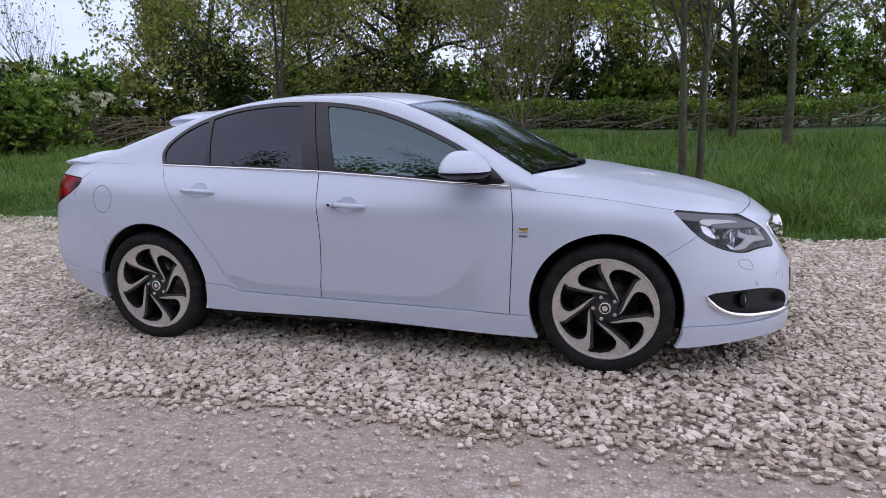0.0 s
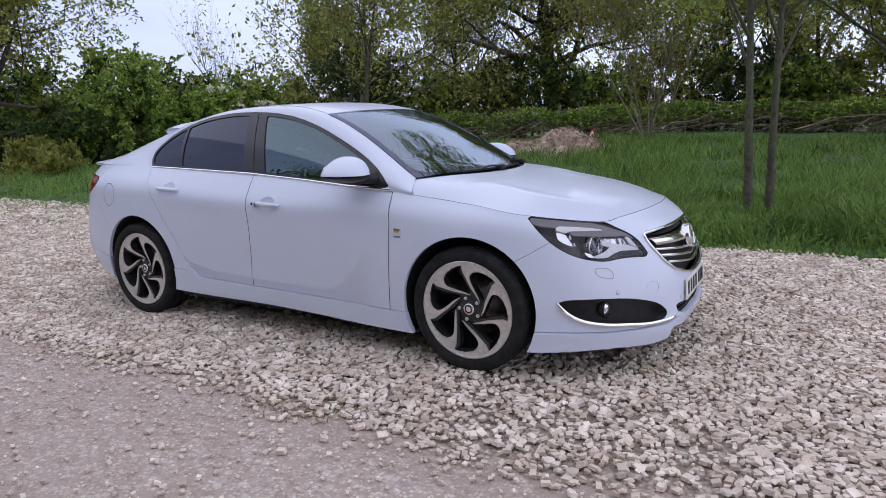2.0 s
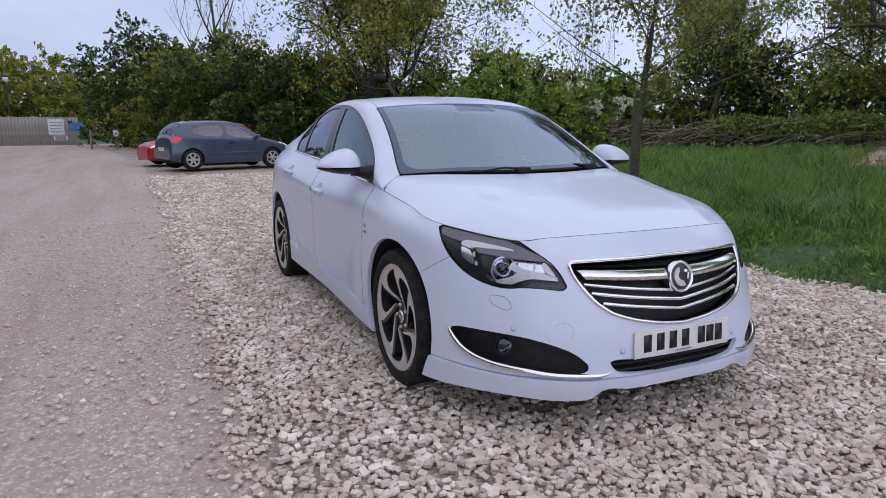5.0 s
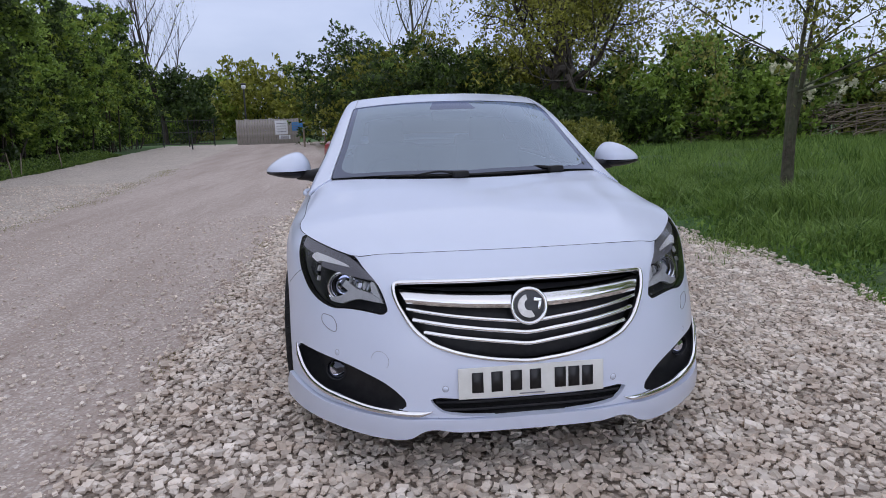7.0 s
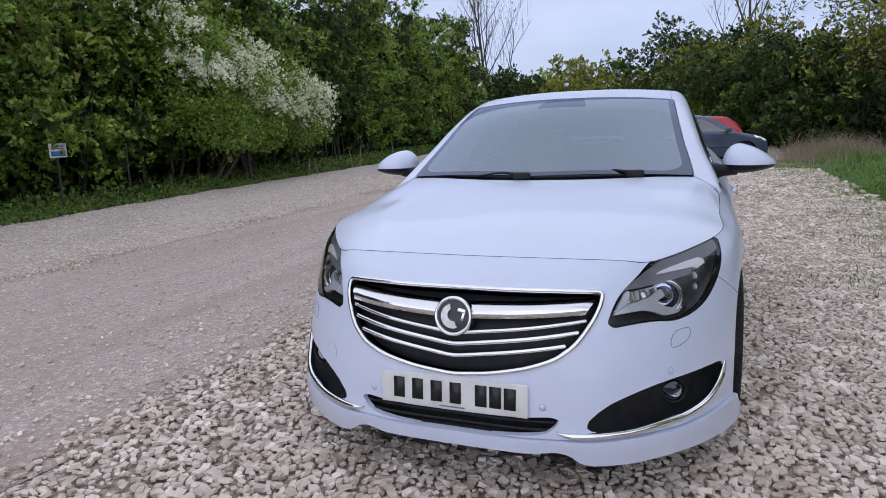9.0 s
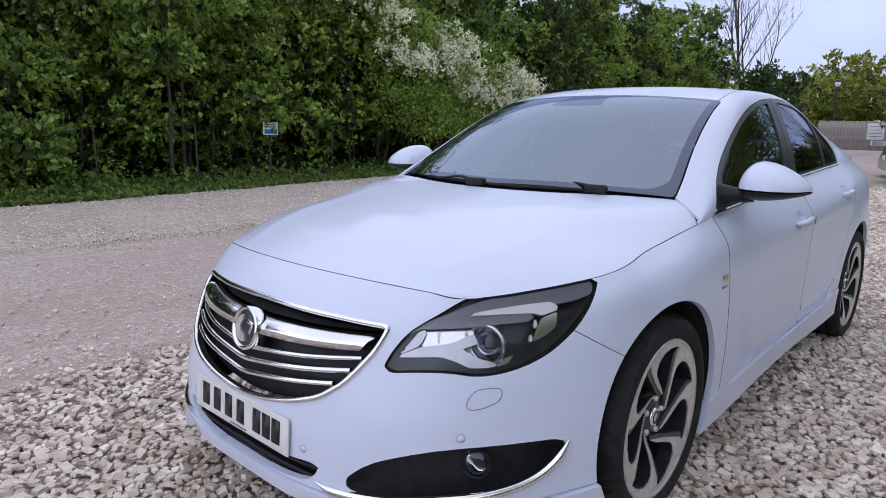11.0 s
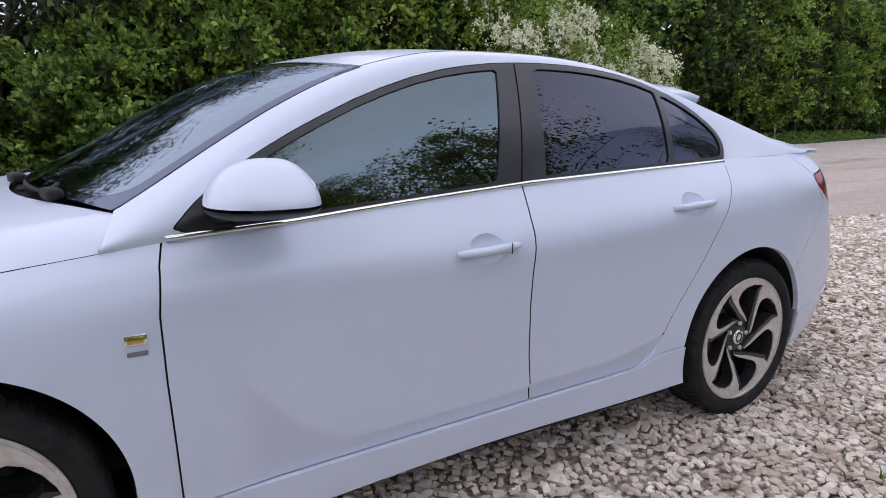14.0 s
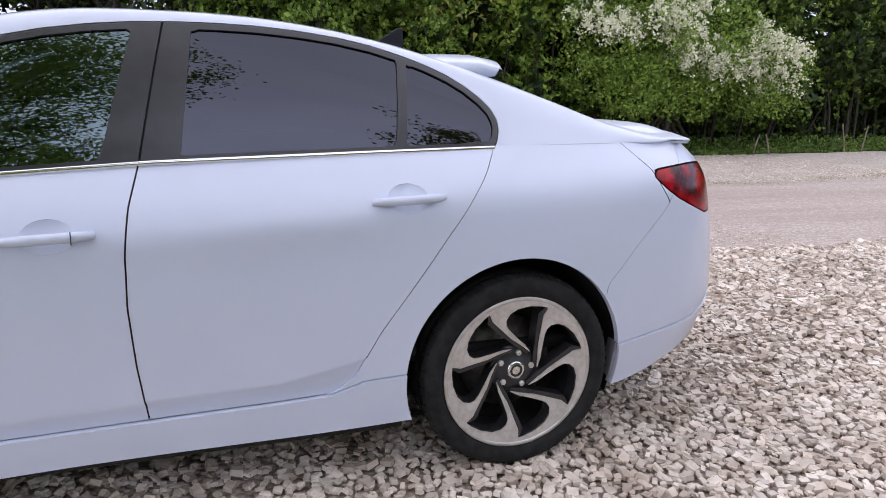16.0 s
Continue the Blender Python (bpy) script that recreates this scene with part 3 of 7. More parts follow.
    tagged(new("weeds", mesh_from("weeds", v, f, L_WEED)), "broad-leaved weeds growing in the grass", "weeds", kind="stuff")
    # dry stalks behind the parked cars
    n = 7500
    x = rng.normal(-20.5, 2.2, n)
    y = 4.8 - 0.22 * (x + 20.5) + rng.normal(0, 0.7, n)
    blades(x, y, np.clip(rng.lognormal(-0.75, 0.45, n), 0.15, 1.15) * (0.6 + 0.4 * np.sin(x * 2.3) * np.sin(y * 3.1 + x)), rng.uniform(0.003, 0.008, n), L_STRAW, "dry_grass", "tall dry straw-coloured grass stalks")


def verge():
    """Low ivy and nettles along the foot of the hedge."""
    n = 28000
    x = rng.uniform(-32, 10, n)
    y = edge_verge(x) - rng.exponential(0.55, n) + 0.08
    h = 0.03 + 0.32 * smooth(0, 1.0, edge_verge(x) - y) * rng.uniform(0, 1, n)
    at = np.stack([x, y, level(x, y) + h], -1)
    v, f = leaf_quads(at, rng.uniform(0.04, 0.09, n), up=0.8)
    tagged(new("verge_plants", mesh_from("verge_plants", v, f, L_IVY)), "low ivy and nettles at the foot of the hedge", "undergrowth", kind="stuff")


def hawthorn_in_flower(x0, x1, y0):
    """The hawthorn beside the track: a leafy body that hangs over the verge, hung with sprays of blossom."""
    e = thing("hawthorn", "hawthorn bush covered in white blossom beside the track", "bush", at=(x0, y0, float(level(x0, y0))))
    span = x1 - x0
    blobs = 46
    u = np.linspace(0, 1, blobs) + rng.normal(0, 0.03, blobs)
    top = np.interp(u, [0, 0.25, 0.6, 1], [4.5, 4.1, 3.5, 3.0])
    c = np.stack([u * span, rng.uniform(-1.9, 0.0, blobs), top * rng.uniform(0.35, 0.92, blobs)], -1)
    r = rng.uniform(0.42, 0.75, blobs)
    n = 26000
    w = rng.choice(blobs, n, p=r**2 / (r**2).sum())
    d = rng.normal(0, 1, (n, 3))
    d /= np.linalg.norm(d, axis=1, keepdims=True)
    at = c[w] + d * (r[w] * rng.normal(1, 0.14, n))[:, None] * np.array([1.1, 1.0, 0.9])
    keep = at[:, 2] > 0.3
    at, d = at[keep], d[keep]
    v, f = leaf_quads(at, rng.uniform(0.035, 0.075, len(at)), out=d)
    child("crown", mesh_from("crown", v, f, L_HEDGE), e)
    # arching sprays on the outer side, in bunches of small white flowers
    uu = at[:, 0] / span
    low = np.interp(uu, [0, 0.3, 0.7, 1], [2.7, 2.3, 1.9, 1.6])
    high = np.interp(uu, [0, 0.25, 0.6, 1], [4.6, 4.2, 3.6, 3.2])
    outer = (d[:, 1] + 0.8 * np.clip(d[:, 2], 0, 1) > 0.25) & (at[:, 2] > low) & (at[:, 2] < high + 0.3)
    bunch = np.sin(at[:, 0] * 2.3 + 1.0) + np.sin(at[:, 2] * 3.1 + at[:, 0] * 1.4) + rng.normal(0, 0.5, len(at))
    pick = np.flatnonzero(outer & (bunch > 0.1))
    pick = rng.permutation(pick)[:600]
    m = 6
    t = np.linspace(0.1, 1, m)[None, :, None] + rng.normal(0, 0.06, (len(pick), m, 1))
    ln = rng.uniform(0.16, 0.42, (len(pick), 1, 1))
    side = np.stack([rng.normal(0, 0.35, len(pick)), np.full(len(pick), 0.55), np.full(len(pick), 0.15)], -1)[:, None]
    p = at[pick][:, None] + (d[pick][:, None] * 0.4 + side) * t * ln - np.array([0, 0, 0.95]) * ln * t**2 + rng.normal(0, 0.03, (len(pick), m, 3))
    p = (p[:, :, None] + rng.normal(0, 0.028, (len(pick), m, 6, 3))).reshape(-1, 3)
    v, f = leaf_quads(p, rng.uniform(0.034, 0.062, len(p)), long=1.05)
    child("blossom", mesh_from("blossom", v, f, L_WHITE), e, "drooping sprays of white blossom")
    for k in range(9):
        b = c[rng.integers(0, blobs)]
        p0 = np.array([span * (0.2 + 0.07 * k), -1.2 + rng.normal(0, 0.25), -0.1])
        q = np.linspace(0, 1, 6)[:, None]
        v, f = tubes([(p0 + (b - p0) * q + rng.normal(0, 0.06, (6, 3)) * q, np.linspace(0.06, 0.014, 6))], 6)
        child("stem", mesh_from("stem", v, f, M_DARKBARK, True), e)


def hedge_south():
    """The tall wild hedge on the far side of the track, bush by bush, with a flowering hawthorn."""
    global rng
    rng = np.random.default_rng(5)
    xs = np.arange(9.5, -44, -2.6)
    for k, x in enumerate(xs):
        y = float(edge_verge(x)) - 2.3
        far = x < -20
        h = float(np.interp(x, [-40, -34, -22, -16, -8, -3, -0.5, 1.5, 6], [8.4, 8.6, 7.8, 6.4, 6.2, 5.2, 3.4, 2.6, 2.5])) + 0.4 * math.sin(k * 1.7)
        leaf = L_IVY if x > 0 else L_HEDGE if x > -12 else (L_IVY, L_HEDGE, L_DARK)[k % 3]
        y += 0.65 * math.sin(k * 2.9)
        n = 10000 if far else (17500 if -16 < x < 6 else 8000)
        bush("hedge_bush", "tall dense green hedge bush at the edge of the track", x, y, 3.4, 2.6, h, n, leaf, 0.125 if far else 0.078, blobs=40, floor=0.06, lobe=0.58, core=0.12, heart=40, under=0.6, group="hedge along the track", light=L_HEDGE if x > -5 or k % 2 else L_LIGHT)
    for k, x in enumerate(np.arange(11, -40, -2.6)):
        y = float(edge_verge(x)) - 5.0 - 0.8 * (k % 2)
        sk = grow(6.2 + 0.5 * (k % 3), 0.11 + 0.09 * float(smooth(-3, 2, x)), 0.62, 3, (9, 5, 3), first=0.1, wander=0.10)
        # backing row: near-black leaf colour stands in for shade deep in the hedge
        bush("hedge_bush", "tall bush backing the hedge, the hedge's deep shade put into its dark leaves", x - 1.2, y + (1.0 if x < 0 else -2.6), 3.8, 2.0, float(np.interp(x, [-20, -14, -2.5, 0.5], [6.5, 5.6, 4.6, 4.4])), 6500, L_DARK, 0.20, blobs=22, floor=-0.25, group="hedge along the track", stems=3, core=0.6)
        if x > -16:
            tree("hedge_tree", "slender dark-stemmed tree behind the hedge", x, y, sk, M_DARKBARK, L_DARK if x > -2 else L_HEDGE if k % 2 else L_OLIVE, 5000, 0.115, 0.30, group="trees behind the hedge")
    for k, x in enumerate(np.arange(-1.2, 9.5, 0.95)):
        sk = grow(6.5 + 0.4 * (k % 3), 0.09 + 0.05 * (k % 2), 0.6, 3, (8, 3, 3), first=0.22, wander=0.08)
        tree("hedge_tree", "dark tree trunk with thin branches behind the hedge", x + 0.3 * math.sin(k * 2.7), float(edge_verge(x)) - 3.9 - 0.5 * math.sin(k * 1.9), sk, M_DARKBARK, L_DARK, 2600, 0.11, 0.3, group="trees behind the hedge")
    hawthorn_in_flower(-8.0, -13.6, -10.1)
    for x, y, h, tilt in ((-16.5, -10.9, 0.75, 0.3), (-17.2, -11.0, 0.7, -0.2), (-21.0, -11.4, 0.8, 0.25), (-13.5, -10.45, 0.5, 0.4), (-13.0, -10.5, 0.5, -0.3), (-6.4, -10.7, 1.2, 0.0), (-3.0, -10.6, 1.2, 0.02), (-1.1, -10.5, 1.15, 0.03), (2.2, -10.1, 1.2, -0.02)):
        z = float(level(x, y))
        p = np.array([[x, y, z - 0.1], [x + tilt * h * 0.5, y, z + h * 0.5], [x + tilt * h, y, z + h]])
        v, f = tubes([(p, [0.018, 0.018, 0.016])], 8)
        tagged(new("fence_post", mesh_from("fence_post", v, f, M_DARKBARK if abs(tilt) < 0.1 else M_TWIG)), "weathered wooden fence post in the undergrowth", "post", "posts along the hedge")


def laid_hedge():
    """The low woven hedge of cut branches round the field, leaves sprouting along its top."""
    path = np.array([(-25, 10.5), (-19, 16.0), (-11, 21.5), (-2.9, 25.8), (10, 27.0), (26, 27.0)], float)
    seg = np.r_[0, np.cumsum(np.linalg.norm(np.diff(path, axis=0), axis=1))]
    e = thing("laid_hedge", "low laid hedge of woven cut branches around the field", "hedge")
    lines = []
    total = seg[-1]
    for s in np.arange(0, total, 0.09):
        px, py = np.interp(s, seg, path[:, 0]), np.interp(s, seg, path[:, 1])
        s2 = min(s + 2.0, total)
        qx, qy = np.interp(s2, seg, path[:, 0]), np.interp(s2, seg, path[:, 1])
        d = np.array([qx - px, qy - py])
        d /= np.linalg.norm(d) + 1e-9
        ln = rng.uniform(1.2, 3.2)
        h0 = rng.uniform(0.0, 0.9)
        h1 = np.clip(h0 + rng.uniform(-0.1, 0.7), 0.1, 1.25)
        k = np.linspace(0, 1, 6)
        off = rng.normal(0, 0.22)
        x = px + d[0] * ln * k - d[1] * (off + rng.normal(0, 0.05, 6))
        y = py + d[1] * ln * k + d[0] * (off + rng.normal(0, 0.05, 6))
        z = level(x, y) + h0 + (h1 - h0) * k + 0.18 * np.sin(k * np.pi) + rng.normal(0, 0.03, 6)
        lines.append((np.stack([x, y, z], -1), np.linspace(rng.uniform(0.014, 0.045), 0.008, 6)))
    for s in np.arange(0.3, total, 0.75):
        x, y = np.interp(s, seg, path[:, 0]), np.interp(s, seg, path[:, 1])
        z = float(level(x, y))
        lines.append((np.array([[x, y, z - 0.1], [x + 0.02, y, z + 0.7], [x + rng.normal(0, 0.05), y, z + rng.uniform(1.2, 1.5)]]), [0.03, 0.028, 0.022]))
    v, f = tubes(lines, 5)
    child("woven_branch", mesh_from("woven_branch", v, f, M_TWIG, True), e)
    n = 26000
    s = rng.uniform(13, total, n)
    x, y = np.interp(s, seg, path[:, 0]) + rng.normal(0, 0.28, n), np.interp(s, seg, path[:, 1]) + rng.normal(0, 0.28, n)
    z = level(x, y) + 0.35 + 0.95 * rng.beta(3, 1.6, n) + 0.12 * np.sin(s * 1.9)
    v, f = leaf_quads(np.stack([x, y, z], -1), rng.uniform(0.06, 0.13, n), up=0.6)
    child("leaves", mesh_from("leaves", v, f, L_HEDGE), e, "fresh green leaves sprouting along the top")
    # the dark wild hedge behind it
    for k, s in enumerate(np.arange(-3, total + 2, 2.7)):
        s_ = np.clip(s, 0, total)
        x, y = np.interp(s_, seg, path[:, 0]), np.interp(s_, seg, path[:, 1])
        i = min(max(np.searchsorted(seg, s_), 1), len(path) - 1)
        d = path[i] - path[i - 1]
        d /= np.linalg.norm(d)
        x, y = x - d[1] * 2.6 + (s - s_) * d[0], y + d[0] * 2.6 + (s - s_) * d[1]
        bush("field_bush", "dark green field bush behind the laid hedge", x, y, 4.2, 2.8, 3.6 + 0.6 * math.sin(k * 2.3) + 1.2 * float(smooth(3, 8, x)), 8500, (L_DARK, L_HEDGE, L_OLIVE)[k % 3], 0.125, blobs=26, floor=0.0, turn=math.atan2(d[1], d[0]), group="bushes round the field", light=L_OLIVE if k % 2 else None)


def trees():
    global rng
    rng = np.random.default_rng(21)
    # two old oaks
    for x, y, h, r, seed_label in ((-27.6, 8.8, 10.4, 0.44, "near the parked cars"), (-9.1, 27.6, 10.5, 0.46, "behind the field")):
        sk = grow(h, r, 0.80, 4, (17, 7, 5, 3), first=0.22, wander=0.22, up=0.22, reach=1.22, stout=0.42)
        tree("oak_tree", "old oak with twisted limbs and sparse leaves " + seed_label, x, y, sk, M_DARKBARK, L_OAK, 54000, 0.122, 0.24, from_depth=3, bare=0.28)
    # young trees in the grass
    for x, y, h, r, n, lean, leaf in ((2.12, 4.86, 6.0, 0.056, 16000, (0.11, 0.09), L_LIGHT), (2.33, 5.02, 5.8, 0.054, 15000, (0.14, 0.12), L_LIGHT), (4.93, 13.1, 6.8, 0.115, 14000, (0.02, 0), L_LIGHT), (4.3, 17.3, 7.2, 0.11, 11000, (0, 0), L_OLIVE), (8.1, 16.2, 7.2, 0.12, 13000, (0, 0.02), L_LIGHT), (-16.1, 19.7, 8.2, 0.13, 9000, (0, 0), L_LIGHT)):
        sk = grow(h, r, 0.62, 3, (15, 4, 3), first=0.30, wander=0.014 if r < 0.1 else 0.06, up=0.20)
        tree("young_tree", "slender young tree with pale bark in the grass", x, y, sk, M_BARK, leaf, n, 0.054 if r < 0.1 else 0.095, 0.17, group="young trees in the field")
    # a tree whose trunk parts in two
    stems = [(p + np.array([dx, 0, 0]), w_, d_) for dx in (-0.035, 0.045) for p, w_, d_ in grow(4.7, 0.046, 0.70, 3, (13, 5, 4), first=0.33, wander=0.05, up=0.05, lean=(dx * 1.1 - 0.01, 0.01), reach=1.15, stout=0.34, taper=1.0)]
    foot = (np.array([(0.01, 0, -0.15), (0.01, 0, 0.1), (0.01, 0, 0.6), (0.015, 0, 1.2), (0.01, 0, 1.6), (0.01, 0, 1.75)]), np.array([0.115, 0.088, 0.078, 0.074, 0.068, 0.040]), 0)
    tree("young_tree", "young tree with a twin trunk and sparse fine leaves", -3.95, 5.25, stems + [foot], M_BARK, L_OLIVE, 10000, 0.046, 0.10, group="young trees in the field")
    # a vase of thin stems from one foot
    sk = [b_ for k in range(7) for b_ in grow(5.4 + 0.4 * math.sin(k * 2.1), 0.029, 0.5, 3, (9, 4, 3), first=0.2, wander=0.06, up=0.22, lean=(0.44 * math.cos(k * 0.9), 0.44 * math.sin(k * 0.9)))]
    tree("young_tree", "small many-stemmed tree with pale bark in the grass", -1.82, 16.1, sk, M_TWIG, L_OLIVE, 14000, 0.064, 0.20, group="young trees in the field")
    # taller growth behind the field hedge
    for x, y, h in ((-20, 24, 6), (-15, 28, 7.0), (2, 32, 9), (9, 32, 8.5), (16, 32, 9), (24, 31, 9), (30, 26, 9), (5.5, 30, 8), (12.5, 30, 8.5), (20, 30, 8.5), (27, 29, 9), (-1.6, 30.5, 7.5), (0.6, 29.5, 7.0), (-4.5, 31.5, 8.0)):
        sk = grow(h, 0.16, 0.6, 3, (10, 5, 3), first=0.15, wander=0.10)
        tree("field_tree", "leafy tree behind the field hedge", x, y, sk, M_DARKBARK, (L_OLIVE, L_OAK, L_LIGHT, L_OLIVE)[int(abs(x)) % 4], 9500, 0.12, 0.26, group="trees behind the field")
    # growth behind the parked cars and at the end of the track
    for x, y, lx, h, leaf in ((-22.5, 9.6, 5, 2.4, L_DARK), (-25, 6.6, 6, 2.8, L_DARK), (-28, 4.4, 6, 4.4, L_DARK), (-31, 2.4, 6, 5.2, L_DARK), (-36, 1.8, 6, 5.0, L_HEDGE), (-21.2, 13.4, 4.5, 3.9, L_HEDGE), (-25.0, 15.2, 5, 4.9, L_LIGHT), (-43, 2.0, 6, 3.6, L_OLIVE), (-34, 6.5, 7, 4.6, L_HEDGE), (-31, 12.0, 7, 4.6, L_OAK), (-33, 3.6, 6, 5.8, L_OAK), (-31.5, 7.0, 6, 5.4, L_OAK), (-40.0, -1.0, 7, 6.6, L_DARK), (-39.0, 0.6, 6, 5.6, L_DARK), (-35.5, 0.8, 5, 5.2, L_OAK)):
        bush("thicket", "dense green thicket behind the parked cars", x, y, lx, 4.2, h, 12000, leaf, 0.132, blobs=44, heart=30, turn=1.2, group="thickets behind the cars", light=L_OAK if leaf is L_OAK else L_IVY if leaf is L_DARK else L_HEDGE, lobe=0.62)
    for x, y, h, leaf in ((-66, -10, 9, L_OAK), (-72, -15, 9, L_LIGHT), (-64, -19, 7.5, L_OLIVE), (-58, -21, 6, L_HEDGE), (-70, -4, 8.5, L_OAK), (-60, 4, 8, L_HEDGE), (-66, -27, 7, L_HEDGE), (-56, -29, 8, L_OLIVE), (-75, 6, 9, L_HEDGE), (-50, -25, 6, L_HEDGE)):
        bush("far_tree", "yellow-green trees beyond the end of the track", x, y, 9, 7, h - 2.0, 6500, leaf, 0.30, blobs=36, floor=0.0, group="trees beyond the track", category="tree")
    bush("conifer", "dark pointed evergreen beyond the hedge", -52.0, -14.6, 4.0, 4.0, 6.6, 5000, L_DARK, 0.22, blobs=26, floor=0.05, lobe=0.6, category="tree")
    sk = grow(12, 0.2, 0.5, 4, (12, 5, 4, 2), first=0.2, wander=0.07, up=0.4)
    tree("bare_tree", "tall bare tree with fine upright twigs", -52.5, -16.4, sk, M_DARKBARK, L_OLIVE, 400, 0.12, 0.2, from_depth=3)
    sk = grow(11, 0.16, 0.5, 4, (10, 5, 4, 2), first=0.2, wander=0.08, up=0.4)
    tree("bare_tree", "tall bare tree with fine upright twigs", -38, 2.9, sk, M_BARK, L_OLIVE, 300, 0.12, 0.2, from_depth=3)
    bush("hawthorn", "hawthorn flecked with white blossom behind the field", -20.6, 16.6, 4.5, 3, 2.9, 7000, L_HEDGE, 0.12, blobs=18, blossom=0.45, lobe=0.7)
    bush("hawthorn", "hawthorn flecked with white blossom behind the field", -24.0, 13.0, 4.5, 3, 2.6, 6000, L_LIGHT, 0.12, blobs=16, blossom=0.15, lobe=0.7)
    sk = grow(5.5, 0.07, 0.5, 3, (12, 6, 4), first=0.1, wander=0.09, up=0.5)
    tree("bare_tree", "small bare tree with fine upright twigs", -25.5, 21.0, sk, M_DARKBARK, L_OLIVE, 250, 0.1, 0.2)
    bush("bramble", "sprawling bramble mound beside the field", -18.6, 7.7, 4.6, 1.8, 1.0, 6500, L_OLIVE, 0.09, blobs=20, turn=-0.5, stems=14, lobe=0.7)


gravel()
grass_field()
verge()
hedge_south()
laid_hedge()
trees()

# ---- the saloon's surfaces ----
def hermite(t, p, q):
    """A smooth curve through the knots p at the parameters t, taken at q."""
    t, p, q = np.asarray(t, float), np.asarray(p, float), np.asarray(q, float)
    d = np.diff(p, axis=0) / np.diff(t)[:, None]
    h = np.diff(t)[:, None]
    m = np.empty_like(p)
    m[1:-1] = (d[:-1] * h[1:] + d[1:] * h[:-1]) / (h[1:] + h[:-1])
    m[0], m[-1] = d[0], d[-1]
    i = np.clip(np.searchsorted(t, q, side="right") - 1, 0, len(t) - 2)
    hh = (t[i + 1] - t[i])[:, None]
    u = ((q - t[i]) / (t[i + 1] - t[i]))[:, None]
    return (2 * u**3 - 3 * u**2 + 1) * p[i] + (u**3 - 2 * u**2 + u) * hh * m[i] + (3 * u**2 - 2 * u**3) * p[i + 1] + (u**3 - u**2) * hh * m[i + 1]


# Guide lines of the lower body from the middle of the nose round the left side to the middle of the tail, bottom to top.
RAILS = [
    [(2.335, 0, 0.205), (2.325, 0.28, 0.205), (2.262, 0.47, 0.19), (2.07, 0.72, 0.185), (1.78, 0.872, 0.166), (1.37, 0.915, 0.17), (0.95, 0.905, 0.168), (0.0, 0.893, 0.205), (-0.9, 0.903, 0.218), (-1.37, 0.91, 0.24), (-1.80, 0.875, 0.255), (-2.10, 0.785, 0.33), (-2.38, 0.5, 0.34), (-2.45, 0, 0.34)],
    [(2.345, 0, 0.26), (2.335, 0.28, 0.26), (2.28, 0.47, 0.255), (2.09, 0.72, 0.26), (1.79, 0.875, 0.262), (1.37, 0.928, 0.28), (0.95, 0.916, 0.286), (0.0, 0.905, 0.304), (-0.9, 0.914, 0.36), (-1.37, 0.93, 0.385), (-1.80, 0.893, 0.392), (-2.13, 0.805, 0.45), (-2.42, 0.5, 0.45), (-2.49, 0, 0.45)],
    [(2.350, 0, 0.43), (2.336, 0.28, 0.43), (2.262, 0.49, 0.43), (2.06, 0.725, 0.43), (1.79, 0.872, 0.44), (1.37, 0.938, 0.49), (0.95, 0.928, 0.50), (0.0, 0.912, 0.48), (-0.9, 0.918, 0.50), (-1.37, 0.936, 0.55), (-1.80, 0.896, 0.55), (-2.14, 0.81, 0.56), (-2.43, 0.5, 0.56), (-2.50, 0, 0.56)],
    [(2.318, 0, 0.62), (2.296, 0.28, 0.62), (2.205, 0.49, 0.615), (2.015, 0.71, 0.62), (1.77, 0.85, 0.64), (1.37, 0.932, 0.68), (0.95, 0.922, 0.72), (0.0, 0.922, 0.72), (-0.9, 0.917, 0.76), (-1.37, 0.924, 0.80), (-1.80, 0.882, 0.80), (-2.12, 0.79, 0.81), (-2.40, 0.5, 0.81), (-2.47, 0, 0.81)],
    [(2.222, 0, 0.755), (2.200, 0.28, 0.755), (2.135, 0.49, 0.745), (2.000, 0.655, 0.735), (1.735, 0.832, 0.775), (1.37, 0.893, 0.83), (0.95, 0.893, 0.865), (0.0, 0.905, 0.888), (-0.9, 0.893, 0.938), (-1.37, 0.872, 0.985), (-1.80, 0.832, 1.01), (-2.08, 0.745, 1.01), (-2.33, 0.5, 1.0), (-2.41, 0, 1.0)],
    [(2.135, 0, 0.818), (2.115, 0.28, 0.816), (2.065, 0.49, 0.808), (1.985, 0.615, 0.797), (1.690, 0.806, 0.840), (1.37, 0.828, 0.890), (0.95, 0.830, 0.940), (0.0, 0.803, 1.022), (-0.9, 0.776, 1.068), (-1.37, 0.762, 1.087), (-1.80, 0.735, 1.095), (-2.06, 0.665, 1.10), (-2.22, 0.45, 1.11), (-2.27, 0, 1.12)],
]
V_KNOTS = [0.0, 0.14, 0.36, 0.60, 0.84, 1.0]


